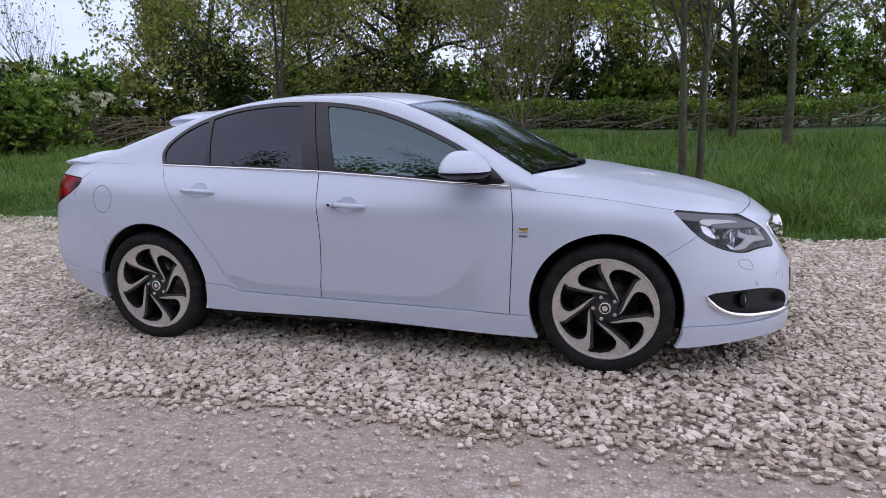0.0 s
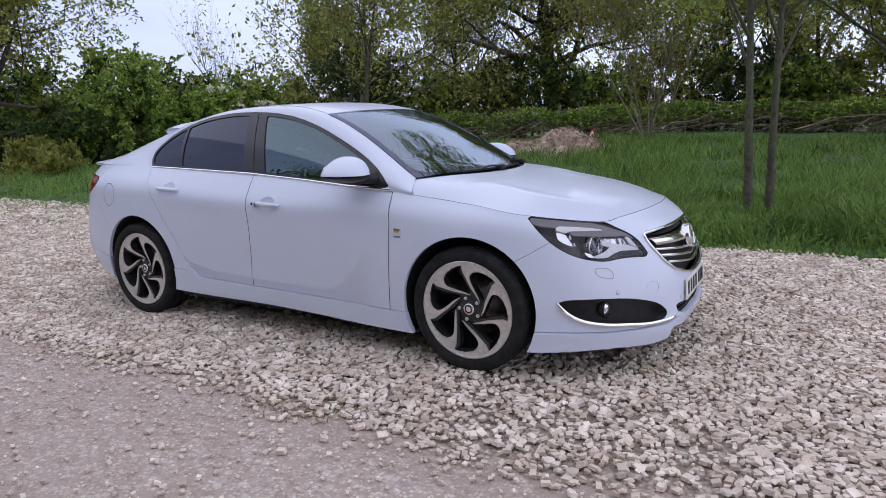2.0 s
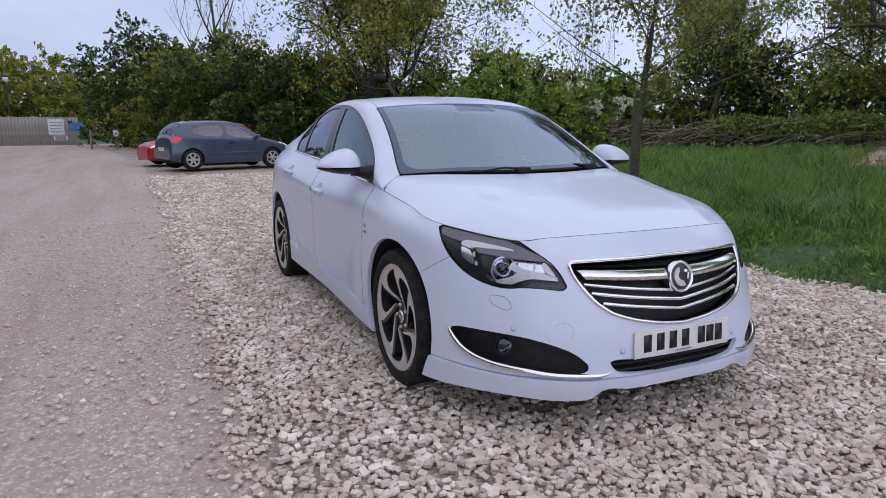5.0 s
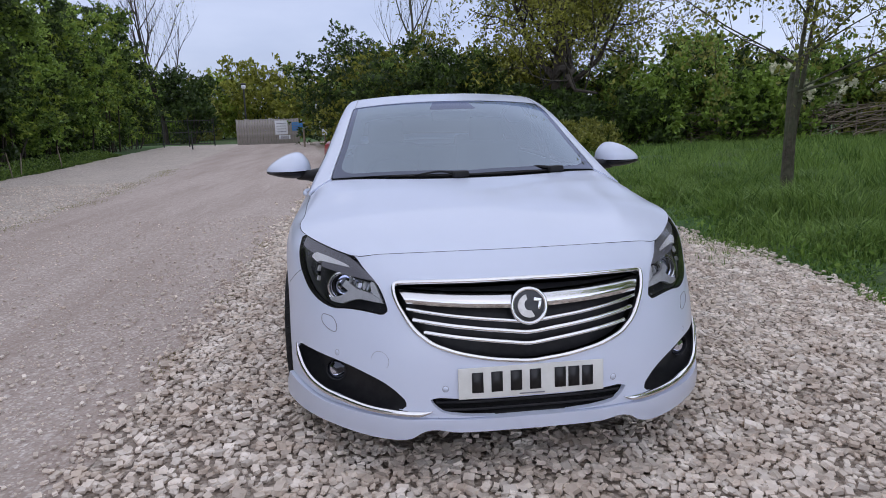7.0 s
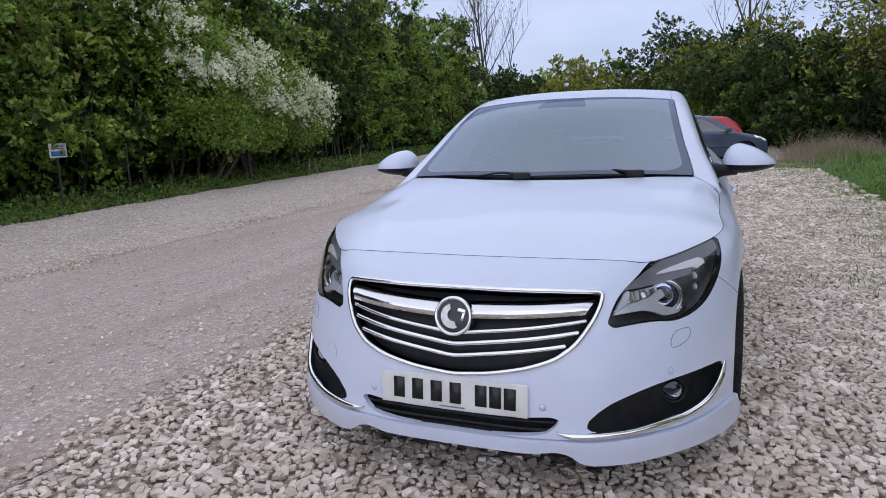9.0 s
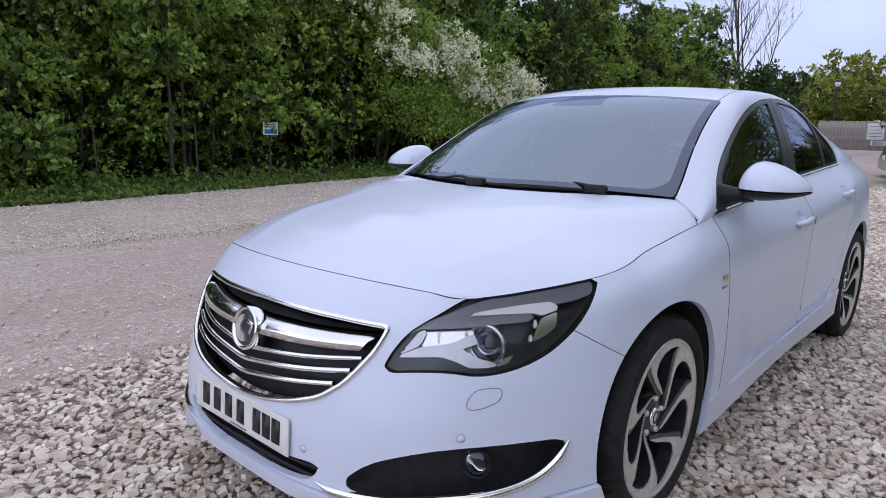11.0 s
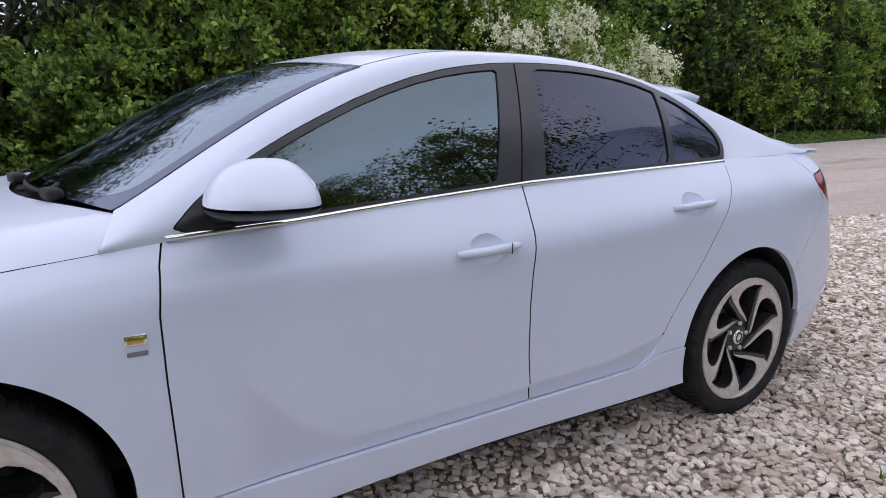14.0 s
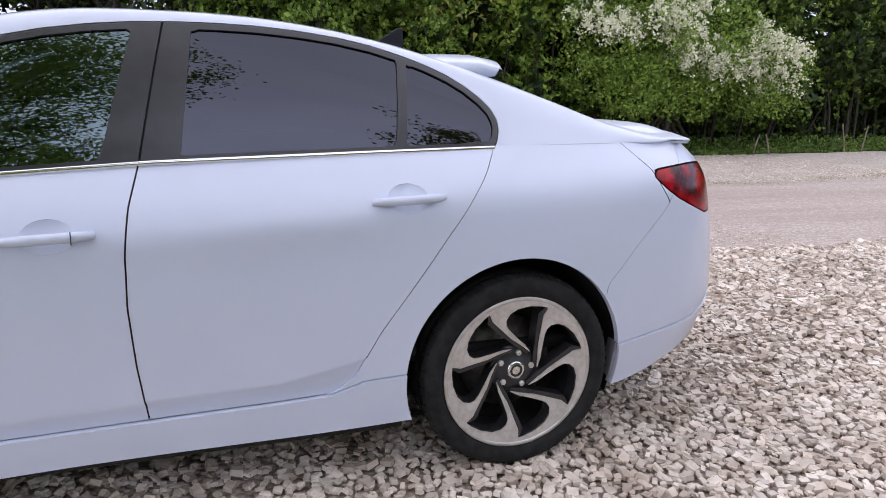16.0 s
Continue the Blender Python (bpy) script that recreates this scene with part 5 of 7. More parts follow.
# ---- wheels ----
def wheel(parent, x, y, z, side, spin):
    """A 20-inch wheel with seven swept blades; side: +1 faces +y."""
    w = new("wheel")
    w.parent = parent
    w.matrix_basis = pose(x, y, z, 0, spin, 0) if side > 0 else pose(x, y, z, 0, 0, 180) @ pose(0, 0, 0, 0, spin, 0)
    tyre = [(0.268, -0.105), (0.30, -0.118), (0.328, -0.108), (0.337, -0.092), (0.340, -0.06), (0.340, -0.046), (0.333, -0.044), (0.333, -0.036), (0.340, -0.034), (0.3405, 0.0), (0.340, 0.032), (0.333, 0.034), (0.333, 0.044), (0.340, 0.046), (0.3395, 0.072), (0.335, 0.088), (0.327, 0.101), (0.310, 0.109), (0.292, 0.110), (0.276, 0.103), (0.270, 0.096), (0.262, 0.090)]
    child("tyre", lathe("tyre", tyre, M_RUBBER, 96), w, "black low-profile tyre")
    blocks = []
    for k in range(72):
        a = k / 72 * 2 * np.pi
        for s_ in (-1, 1):
            p = [np.array([0.3395 * math.cos(a + d), yy * s_, 0.3395 * math.sin(a + d)]) for d, yy in ((0, 0.050), (0.012, 0.072), (0.03, 0.096))]
            p[2][0] *= 0.975
            p[2][2] *= 0.975
            blocks.append((np.array(p), [0.0042, 0.0045, 0.004]))
    tagged(child("tread", tube_mesh("tread", blocks, M_RUBBER, 4), w), kind="stuff")
    rim = [(0.268, 0.088), (0.2685, 0.095), (0.264, 0.097), (0.257, 0.092), (0.253, 0.078), (0.242, 0.060), (0.235, -0.02), (0.24, -0.09)]
    child("rim", lathe("rim", rim, M_GUN, 96), w, "dark gunmetal alloy rim")
    child("rim_lip", lathe("rim_lip", [(0.2670, 0.0965), (0.2660, 0.1000), (0.2545, 0.0985), (0.2525, 0.093)], M_ALLOY, 96), w, "bright machined rim lip")
    child("brake_disc", lathe("brake_disc", [(0.02, -0.012), (0.07, -0.012), (0.075, -0.02), (0.165, -0.02), (0.166, -0.03), (0.165, -0.042), (0.02, -0.042)], M_DISC, 48), w, "worn steel brake disc")
    child("barrel_back", lathe("barrel_back", [(0.005, -0.055), (0.16, -0.055), (0.236, -0.06)], M_INNER, 48), w)
    hub = [(0.001, 0.070), (0.030, 0.070), (0.034, 0.066), (0.052, 0.062), (0.085, 0.054), (0.092, 0.045), (0.080, 0.02), (0.07, -0.01)]
    child("hub", lathe("hub", hub, M_GUN, 48), w)
    child("centre_cap", lathe("centre_cap", [(0.001, 0.0745), (0.026, 0.0745), (0.031, 0.0725), (0.032, 0.066)], M_CHROME, 32), w, "small chrome centre cap")
    child("cap_disc", lathe("cap_disc", [(0.015, 0.0760), (0.021, 0.0762), (0.023, 0.0744)], M_GUN, 32), w)
    for k in range(5):
        a = k / 5 * 2 * math.pi + 0.3
        nut = lathe("wheel_nut", [(0.001, 0.074), (0.008, 0.074), (0.0105, 0.071), (0.0105, 0.056)], M_ALLOY, 6)
        o = child("wheel_nut", nut, w)
        o.location = (0.060 * math.cos(a), -0.003, 0.060 * math.sin(a))
    # one blade: a bright straight point that hooks into a band along the rim, on a dark spoke
    polar = lambda q: np.array([(r_ * math.cos(radians(a_)), r_ * math.sin(radians(a_))) for r_, a_ in q]) * 0.2655
    tip_edge = polar([(0.965, 2), (0.90, 0.5), (0.80, 0.0), (0.62, 5.8), (0.45, 16), (0.35, 34), (0.295, 64)])
    hook = polar([(0.30, 66), (0.36, 44), (0.43, 28.5), (0.585, 14.5), (0.66, 12), (0.73, 13), (0.80, 17.5), (0.85, 25), (0.885, 36), (0.905, 46), (0.915, 53.4)])
    band = polar([(0.965, a_) for a_ in np.linspace(53.4, 8, 8)])
    outline = np.vstack([tip_edge, hook, band])
    depth = lambda r_: np.interp(r_ / 0.2655, [0.25, 0.45, 0.75, 0.97], [0.068, 0.080, 0.090, 0.0975])

    def blade(name, pts, lift, drop, mat):
        bm = bmesh.new()
        top = [bm.verts.new((x_, depth(math.hypot(x_, z_)) + lift, z_)) for x_, z_ in pts]
        low = [bm.verts.new((x_, depth(math.hypot(x_, z_)) + lift - drop, z_)) for x_, z_ in pts]
        face_ = bm.faces.new(top)
        for i_ in range(len(top)):
            bm.faces.new([top[i_], top[i_ - 1], low[i_ - 1], low[i_]])
        bmesh.ops.triangulate(bm, faces=[face_])
        bmesh.ops.recalc_face_normals(bm, faces=bm.faces)
        me = bpy.data.meshes.new(name)
        bm.to_mesh(me)
        bm.free()
        me.materials.append(mat)
        return me

    face = blade("blade_face", outline, 0.0, 0.004, M_ALLOY)
    spoke = blade("spoke", np.vstack([polar([(0.97, 1), (0.80, -5), (0.62, 0), (0.45, 9), (0.32, 25), (0.25, 66)]), hook[:-1] * 0.985, band]), -0.0045, 0.05, M_GUN)
    for k in range(7):
        turn = Matrix.Rotation(k * 2 * math.pi / 7, 4, "Y")
        s_ = child("spoke", spoke, w, "dark gunmetal spoke")
        s_.matrix_basis = turn
        b_ = child("blade_face", face, s_, "bright machined blade face")
    return w


# ---- the white saloon ----
def saloon():
    car = thing("car", "white five-door saloon car with dark tinted windows parked on gravel", "car")
    P, N, w = lower_body()
    ns, nv = P.shape[:2]
    # the rear wing and the rear pillar flow into one another
    UP, UN, _, across = upper_body()
    low_n = N[:, -1]
    up_n = np.stack([np.interp(-P[:, -1, 0], -UP[:, 12, 0], UN[:, 12, k]) for k in range(3)], -1)
    join = low_n + up_n
    join /= np.linalg.norm(join, axis=1, keepdims=True)
    rearward = smooth(-1.24, -1.40, P[:, -1, 0]) * smooth(-2.22, -2.10, P[:, -1, 0])
    f = rearward[:, None] * smooth(0.20, 0.0, P[:, -1, 2][:, None] - P[:, :, 2])
    N = N * (1 - f[..., None]) + join[:, None] * f[..., None]
    N /= np.linalg.norm(N, axis=2, keepdims=True)
    A = Skin.grid(P, N, w, np.linspace(0, 1, nv))
    flat = P.reshape(-1, 3)
    ds = np.gradient(P, axis=0).reshape(-1, 3)
    dw = w[1] - w[0]

    def wz(p):
        """Arc length and height of a place on or near the lower body."""
        p = np.array(p, float)
        p[1] = abs(p[1])
        k = np.argmin(((flat - p) ** 2).sum(1))
        t = ds[k]
        return w[k // nv] + (p - flat[k]) @ t / (t @ t) * dw, p[2]

    def region(pts, rounds=2):
        f = inside([wz(p) for p in pts], rounds)
        return lambda a: f(a[:, [6, 2]])

    def line(pts):
        """How far behind a line across the body: (place, ...) from low to high."""
        q = sorted((wz(p) for p in pts), key=lambda c: c[1])
        z, ww = [c[1] for c in q], [c[0] for c in q]
        return lambda a: a[:, 6] - np.interp(a[:, 2], z, ww)

    arch_f = lambda a: 0.386 - np.hypot(a[:, 0] - 1.3685, a[:, 2] - 0.347)
    arch_r = lambda a: 0.390 - np.hypot(a[:, 0] + 1.3640, a[:, 2] - 0.350)
    lamp = region([(1.675, 0.812, 0.842), (1.82, 0.737, 0.832), (1.985, 0.625, 0.803), (2.06, 0.570, 0.766), (2.125, 0.528, 0.726), (2.17, 0.503, 0.680), (2.210, 0.484, 0.611), (2.150, 0.568, 0.620), (2.095, 0.635, 0.620), (2.05, 0.682, 0.610), (1.985, 0.735, 0.620), (1.91, 0.776, 0.645), (1.85, 0.802, 0.678), (1.79, 0.822, 0.724), (1.73, 0.830, 0.785)], 1)
    tail = region([(-1.868, 0.824, 1.003), (-1.99, 0.775, 1.016), (-2.13, 0.70, 1.022), (-2.30, 0.55, 1.01), (-2.36, 0.52, 0.86), (-2.235, 0.70, 0.822), (-2.10, 0.79, 0.868), (-1.98, 0.822, 0.918)], 1)
    grille = region([(2.166, 0.469, 0.722), (2.195, 0.462, 0.675), (2.225, 0.440, 0.632), (2.268, 0.402, 0.572), (2.305, 0.340, 0.525), (2.335, 0.25, 0.496), (2.346, 0.13, 0.472), (2.348, 0.0, 0.458), (2.25, 0.0, 0.30), (2.25, 0.0, 0.30)], 0)
    gp = [wz(p) for p in [(2.166, 0.469, 0.722), (2.195, 0.462, 0.675), (2.225, 0.440, 0.632), (2.268, 0.402, 0.572), (2.305, 0.340, 0.525), (2.335, 0.25, 0.496), (2.346, 0.13, 0.472), (2.348, 0.0, 0.458)]]
    outline = [(ww, z) for ww, z in gp] + [(-ww, z) for ww, z in gp[-2::-1]] + [(-0.3, 0.729), (0.0, 0.731), (0.3, 0.729)]
    g_in = inside(outline, 1)
    grille = lambda a: g_in(a[:, [6, 2]])
    ip = [wz(p) for p in [(2.322, 0.367, 0.341), (2.328, 0.333, 0.291), (2.336, 0.285, 0.270), (2.344, 0.0, 0.254)]]
    i_in = inside(ip + [(-ww, z) for ww, z in ip[-2::-1]] + [(-0.2, 0.331), (0.0, 0.329), (0.2, 0.331)], 1)
    intake = lambda a: i_in(a[:, [6, 2]])
    fog = region([(1.852, 0.849, 0.428), (2.01, 0.762, 0.432), (2.135, 0.655, 0.425), (2.216, 0.566, 0.402), (2.268, 0.490, 0.370), (2.300, 0.428, 0.310), (2.285, 0.462, 0.281), (2.20, 0.602, 0.281), (2.10, 0.712, 0.290), (2.0, 0.780, 0.310), (1.915, 0.822, 0.345), (1.868, 0.842, 0.385)], 1)

    bumper_line = line([(1.60, 0.90, 0.10), (1.614, 0.904, 0.603), (1.808, 0.815, 0.716), (1.95, 0.66, 0.80), (2.05, 0.5, 0.95)])
    door_f = line([(0.872, 0.915, 0.20), (0.879, 0.915, 0.294), (0.898, 0.926, 0.631), (0.902, 0.905, 0.79), (0.889, 0.86, 0.90), (0.874, 0.828, 0.958), (0.86, 0.82, 1.05)])
    door_b = line([(-0.224, 0.906, 0.20), (-0.224, 0.906, 0.319), (-0.204, 0.912, 0.487), (-0.194, 0.919, 0.66), (-0.199, 0.92, 0.80), (-0.212, 0.88, 0.93), (-0.235, 0.80, 1.035), (-0.25, 0.80, 1.12)])
    door_r = line([(-0.64, 0.909, 0.20), (-0.68, 0.909, 0.330), (-0.75, 0.910, 0.345), (-0.812, 0.914, 0.39), (-0.893, 0.918, 0.529), (-1.001, 0.923, 0.677), (-1.112, 0.919, 0.832), (-1.20, 0.89, 0.95), (-1.25, 0.85, 1.01), (-1.296, 0.775, 1.074), (-1.31, 0.76, 1.15)])
    rear_line = line([(-1.60, 0.91, 0.2), (-1.688, 0.912, 0.629), (-1.808, 0.885, 0.755), (-1.952, 0.839, 0.883), (-2.2, 0.7, 1.2)])
    boot_line = line([(-1.95, 0.80, 0.90), (-1.884, 0.812, 1.006), (-1.846, 0.795, 1.042), (-1.80, 0.735, 1.097), (-1.79, 0.73, 1.15)])
    sill = lambda a: a[:, 2] - np.interp(a[:, 0], [-2.5, -1.76, -1.74, -1.0, -0.84, -0.74, -0.60, 0.0, 0.98, 1.7, 2.1, 2.4], [0.50, 0.405, 0.402, 0.382, 0.372, 0.338, 0.330, 0.312, 0.286, 0.264, 0.262, 0.258])

    # dark shell under the panels
    core = A.keep(lambda a: -arch_f(a)).keep(lambda a: -arch_r(a)).keep(lambda a: -lamp(a)).keep(lambda a: -grille(a)).keep(lambda a: -intake(a)).keep(lambda a: -fog(a)).moved(-0.022)
    both = lambda s: s.plus(s.mirrored())
    child("inner_shell", both(core).mesh("inner_shell", M_INNER, 0.0), car, "dark metal behind the panel gaps")

    g = 0.0023
    body = A.keep(lambda a: -arch_f(a)).keep(lambda a: -arch_r(a))
    upper = body.keep(sill, g)
    skirt = body.keep(lambda a: -sill(a), g)
    bumper = upper.keep(lambda a: -bumper_line(a), g)
    bumper = bumper.keep(lambda a: -lamp(a), 0.003).keep(lambda a: -grille(a)).keep(lambda a: -intake(a)).keep(lambda a: -fog(a))
    child("front_bumper", both(bumper).mesh("front_bumper", M_PAINT, 0.020), car)
    lip = skirt.keep(lambda a: a[:, 0] - 1.5).keep(lambda a: -intake(a)).keep(lambda a: -fog(a))
    out = lip.a.copy()
    push = 0.020 * smooth(0.30, 0.20, out[:, 2]) * smooth(0.36, 0.46, np.abs(out[:, 1])) + 0.008
    out[:, :3] += out[:, 3:6] * push[:, None]
    side_y = np.abs(out[:, 1])
    low = smooth(0.262, 0.215, out[:, 2])
    out[:, 2] += low * (0.014 * np.exp(-(((side_y - 0.345) / 0.055) ** 2)) - 0.010 * smooth(0.385, 0.425, side_y) * smooth(0.75, 0.55, side_y))
    child("bumper_lip", both(Skin(out, lip.t)).mesh("bumper_lip", M_PAINT, 0.03), car, "white front lip spoiler")
    rear_low = upper.keep(rear_line, 0.0007).keep(lambda a: -tail(a), 0.003)
    child("rear_bumper", both(rear_low).mesh("rear_bumper", M_PAINT, 0.020), car)
    valance = skirt.keep(lambda a: -1.5 - a[:, 0]).moved(0.006)
    child("rear_valance", both(valance).mesh("rear_valance", M_PAINT, 0.03), car, "white rear valance")
    mid_u = upper.keep(bumper_line, g).keep(lambda a: -lamp(a), 0.003).keep(lambda a: -rear_line(a), 0.0007).keep(lambda a: -tail(a), 0.003)
    fender = mid_u.keep(lambda a: -door_f(a), g)
    d1 = mid_u.keep(door_f, g).keep(lambda a: -door_b(a), g)
    d2 = mid_u.keep(door_b, g).keep(lambda a: -door_r(a), 0.0012)
    quarter = mid_u.keep(door_r, 0.0012)
    q_low = quarter.keep(lambda a: -boot_line(a), g)
    q_boot = quarter.keep(boot_line, g)
    sk = skirt.keep(lambda a: 1.5 - a[:, 0]).keep(lambda a: a[:, 0] + 1.5).moved(0.007)

    cup = lambda x, z: (lambda a: 1 - np.hypot((a[:, 0] - x) / 0.064, (a[:, 2] - z) / 0.044))
    for side in (1, -1):
        m = (lambda s: s) if side > 0 else (lambda s: s.mirrored())
        child("front_wing", m(fender).mesh("front_wing", M_PAINT, 0.020), car)
        for name, panel, hx, hz in (("front_door", d1, -0.022, 0.862), ("rear_door", d2, -0.980, 0.935)):
            dip = panel.a.copy()
            # a soft scoop runs up the foot of the front door
            if name == "front_door":
                curve = np.interp(dip[:, 0], [-0.3, 0.30, 0.45, 0.57, 0.66, 0.73, 0.80], [0.372, 0.354, 0.362, 0.43, 0.53, 0.62, 0.74])
            else:
                curve = np.interp(dip[:, 0], [-1.0, -0.8, -0.6, -0.2], [0.50, 0.435, 0.39, 0.374])
            e = (dip[:, 2] - curve)
            soft = 0.008 + 0.013 * smooth(0.36, 0.50, dip[:, 0])
            tuck = 1 - np.clip(e / soft * 0.5 + 0.5, 0, 1)
            tuck = tuck * tuck * (3 - 2 * tuck) * (1 - smooth(0.62, 0.80, dip[:, 0]))
            dip[:, 1] -= 0.009 * tuck
            front = smooth(0.40, 0.55, dip[:, 0])
            dip[:, 5] -= tuck * 0.30
            dip[:, 3] += tuck * 0.26 * front
            dip[:, 3:6] /= np.linalg.norm(dip[:, 3:6], axis=1, keepdims=True)
            sheet = Skin(dip, panel.t)
            c = cup(hx, hz)
            door = child(name, m(sheet.keep(lambda a: -c(a))).mesh(name, M_PAINT), car)
            bowl = sheet.keep(c)
            ba = bowl.a.copy()
            k = np.clip(1 - ((ba[:, 0] - hx) / 0.064) ** 2 - ((ba[:, 2] - hz) / 0.044) ** 2, 0, 1)
            ba[:, 1] -= 0.016 * k**0.7
            ba[:, 3] += -0.45 * (ba[:, 0] - hx) / 0.064
            ba[:, 5] += -0.5 * (ba[:, 2] - hz) / 0.044
            ba[:, 3:6] /= np.linalg.norm(ba[:, 3:6], axis=1, keepdims=True)
            child("handle_recess", m(Skin(ba, bowl.t)).mesh("handle_recess", M_PAINT, 0), door)
            i = np.argmin(np.abs(flat[:, 0] - hx) + np.abs(flat[:, 2] - hz))
            y0 = flat[i, 1]
            tt = np.linspace(-1, 1, 11)
            pts = np.stack([hx + tt * 0.112, side * (y0 + 0.024 - 0.016 * np.abs(tt) ** 3), hz + 0.006 * -tt * (1 if name else 1)], -1)
            hv, hf = tubes([(pts, 0.015 - 0.005 * np.abs(tt) ** 4)], 10)
            hv[:, 2] = (hv[:, 2] - hz) * 0.95 + hz
            ends = [np.arange(10)[::-1], np.arange(len(hv) - 10, len(hv))]
            hm = bmesh.new()
            vs = [hm.verts.new(v) for v in hv]
            for q in hf:
                hm.faces.new([vs[int(x)] for x in q])
            for q in ends:
                hm.faces.new([vs[int(x)] for x in q])
            me = bpy.data.meshes.new("door_handle")
            hm.to_mesh(me)
            hm.free()
            for p_ in me.polygons:
                p_.use_smooth = True
            me.materials.append(M_PAINT)
            child("door_handle", me, door, "white door handle")
            if name == "front_door" and side < 0:
                ko = child("key_hole", lathe("key_hole", [(0.0005, 0.003), (0.007, 0.003), (0.008, 0)], M_BLACK, 16), door)
                ko.matrix_basis = pose(hx - 0.096, -y0 - 0.030, hz + 0.004, 0, 0, 180)
            if name == "front_door":
                gx = child("handle_joint", block("handle_joint", (0.002, 0.003, 0.034), (hx - 0.062, side * (y0 + 0.0385), hz + 0.003), M_BLACK, 0), door)
        ql = q_low
        if side < 0:
            cap = lambda a: 0.078 - np.hypot(a[:, 0] + 1.690, (a[:, 2] - 0.882) * 0.95)
            child("fuel_flap", m(ql.keep(cap, 0.0015)).mesh("fuel_flap", M_PAINT), car, "round white fuel flap")
            ql = ql.keep(lambda a: -cap(a), 0.0015)
        child("rear_wing", m(ql).mesh("rear_wing", M_PAINT, 0.020), car)
        child("boot_side", m(q_boot).mesh("boot_side", M_PAINT), car)
        child("side_skirt", m(sk).mesh("side_skirt", M_PAINT, 0.03), car, "white moulded side skirt")
        # wheel-arch liners
        for cx, cz in ((1.3685, 0.347), (-1.364, 0.350)):
            a = np.linspace(-0.35, math.pi + 0.35, 24)
            ys = (0.80, 0.78, 0.60)
            skin = [flat[np.argmin((flat[:, 0] - cx - 0.39 * math.cos(t)) ** 2 + (flat[:, 2] - cz - 0.39 * math.sin(t)) ** 2), 1] - 0.016 for t in a]
            v = np.array([(cx + (0.390, 0.390, 0.392)[k] * math.cos(t), side * (s0 if k == 0 else min(y_, s0 - 0.01)), cz + (0.390, 0.390, 0.392)[k] * math.sin(t)) for k, y_ in enumerate(ys) for t, s0 in zip(a, skin)])
            i = np.arange(23)
            v = np.concatenate([v, [(cx + 0.05 * math.cos(t), side * 0.60, cz + 0.05 * math.sin(t)) for t in a]])
            f = np.concatenate([np.stack([i + 24 * k, i + 1 + 24 * k, i + 25 + 24 * k, i + 24 + 24 * k], -1) for k in range(3)])
            child("arch_liner", mesh_from("arch_liner", v, f, M_INNER, True), car, "black wheel-arch liner")
        # rear flap behind the arch
        child("mud_flap", block("mud_flap", (0.012, 0.055, 0.13), (-1.738, side * 0.872, 0.345), M_GREYLAMP, 0.004, (0, -10, 0)), car, "small grey bracket behind the rear wheel")
        # lamps
        cover = m(A.keep(lamp, 0.003))
        lamp_o = child("headlamp", cover.mesh("headlamp", M_LENS, 0), car, "clear headlamp with projector and chrome inside")
        lamp_o.visible_shadow = False
        back = A.keep(lamp, 0.002).a.copy()
        sb = A.keep(lamp, 0.002)
        edge = np.clip(lamp(sb.a) / 0.010, 0, 1)
        back[:, :3] -= back[:, 3:6] * (0.003 + 0.080 * edge**0.8)[:, None]
        child("lamp_bowl", m(Skin(back, sb.t)).mesh("lamp_bowl", M_BOWL, 0), lamp_o, "dark grey lamp housing")

        def spot(p, lift):
            k = np.argmin(((flat - np.array(p)) ** 2).sum(1))
            q = flat[k] + A.a[k, 3:6] * lift
            return np.array([q[0], side * q[1], q[2]])

        ax = Vector((0.93, side * 0.28, 0.05)).normalized()
        turn = ax.to_track_quat("Y", "Z").to_matrix().to_4x4()
        at = spot((1.995, 0.688, 0.694), -0.055)
        pr = child("projector_ring", lathe("projector_ring", [(0.056, -0.02), (0.061, 0.012), (0.058, 0.022), (0.049, 0.018), (0.044, 0.0)], M_CHROME, 40), lamp_o, "chrome ring round the projector")
        pr.matrix_basis = Matrix.Translation(at) @ turn
        le = child("projector_lens", lathe("projector_lens", [(0.0005, 0.018), (0.012, 0.0165), (0.024, 0.011), (0.034, 0.0), (0.043, -0.012)], M_PRIVACY, 40), lamp_o, "dark glass projector lens")
        le.matrix_basis = Matrix.Translation(at) @ turn

        def inlay(name, pts, depth, mat, label="", rounds=1, thick=0.012):
            """A moulding inside the lamp that lies under the cover and follows it."""
            f = region(pts, rounds)
            child(name, m(A.keep(f).moved(-depth)).mesh(name, mat, thick), lamp_o, label)

        inlay("upper_bezel", [(2.150, 0.512, 0.705), (2.123, 0.523, 0.738), (1.998, 0.615, 0.785), (1.819, 0.735, 0.829), (1.690, 0.806, 0.836), (1.708, 0.820, 0.809), (1.764, 0.799, 0.793), (1.814, 0.769, 0.786), (1.885, 0.715, 0.770), (1.88, 0.740, 0.757), (1.887, 0.746, 0.744), (2.018, 0.641, 0.732), (2.118, 0.541, 0.726)], 0.012, M_GREYLAMP, "grey upper bezel", 0)
        inlay("light_guide", [(2.019, 0.617, 0.760), (1.886, 0.712, 0.784), (1.825, 0.755, 0.790), (1.815, 0.771, 0.782), (1.820, 0.779, 0.770), (1.870, 0.752, 0.754), (1.874, 0.742, 0.763), (1.943, 0.684, 0.761), (2.017, 0.621, 0.757)], 0.007, M_GUIDE, "milky white daytime light guide", 0)
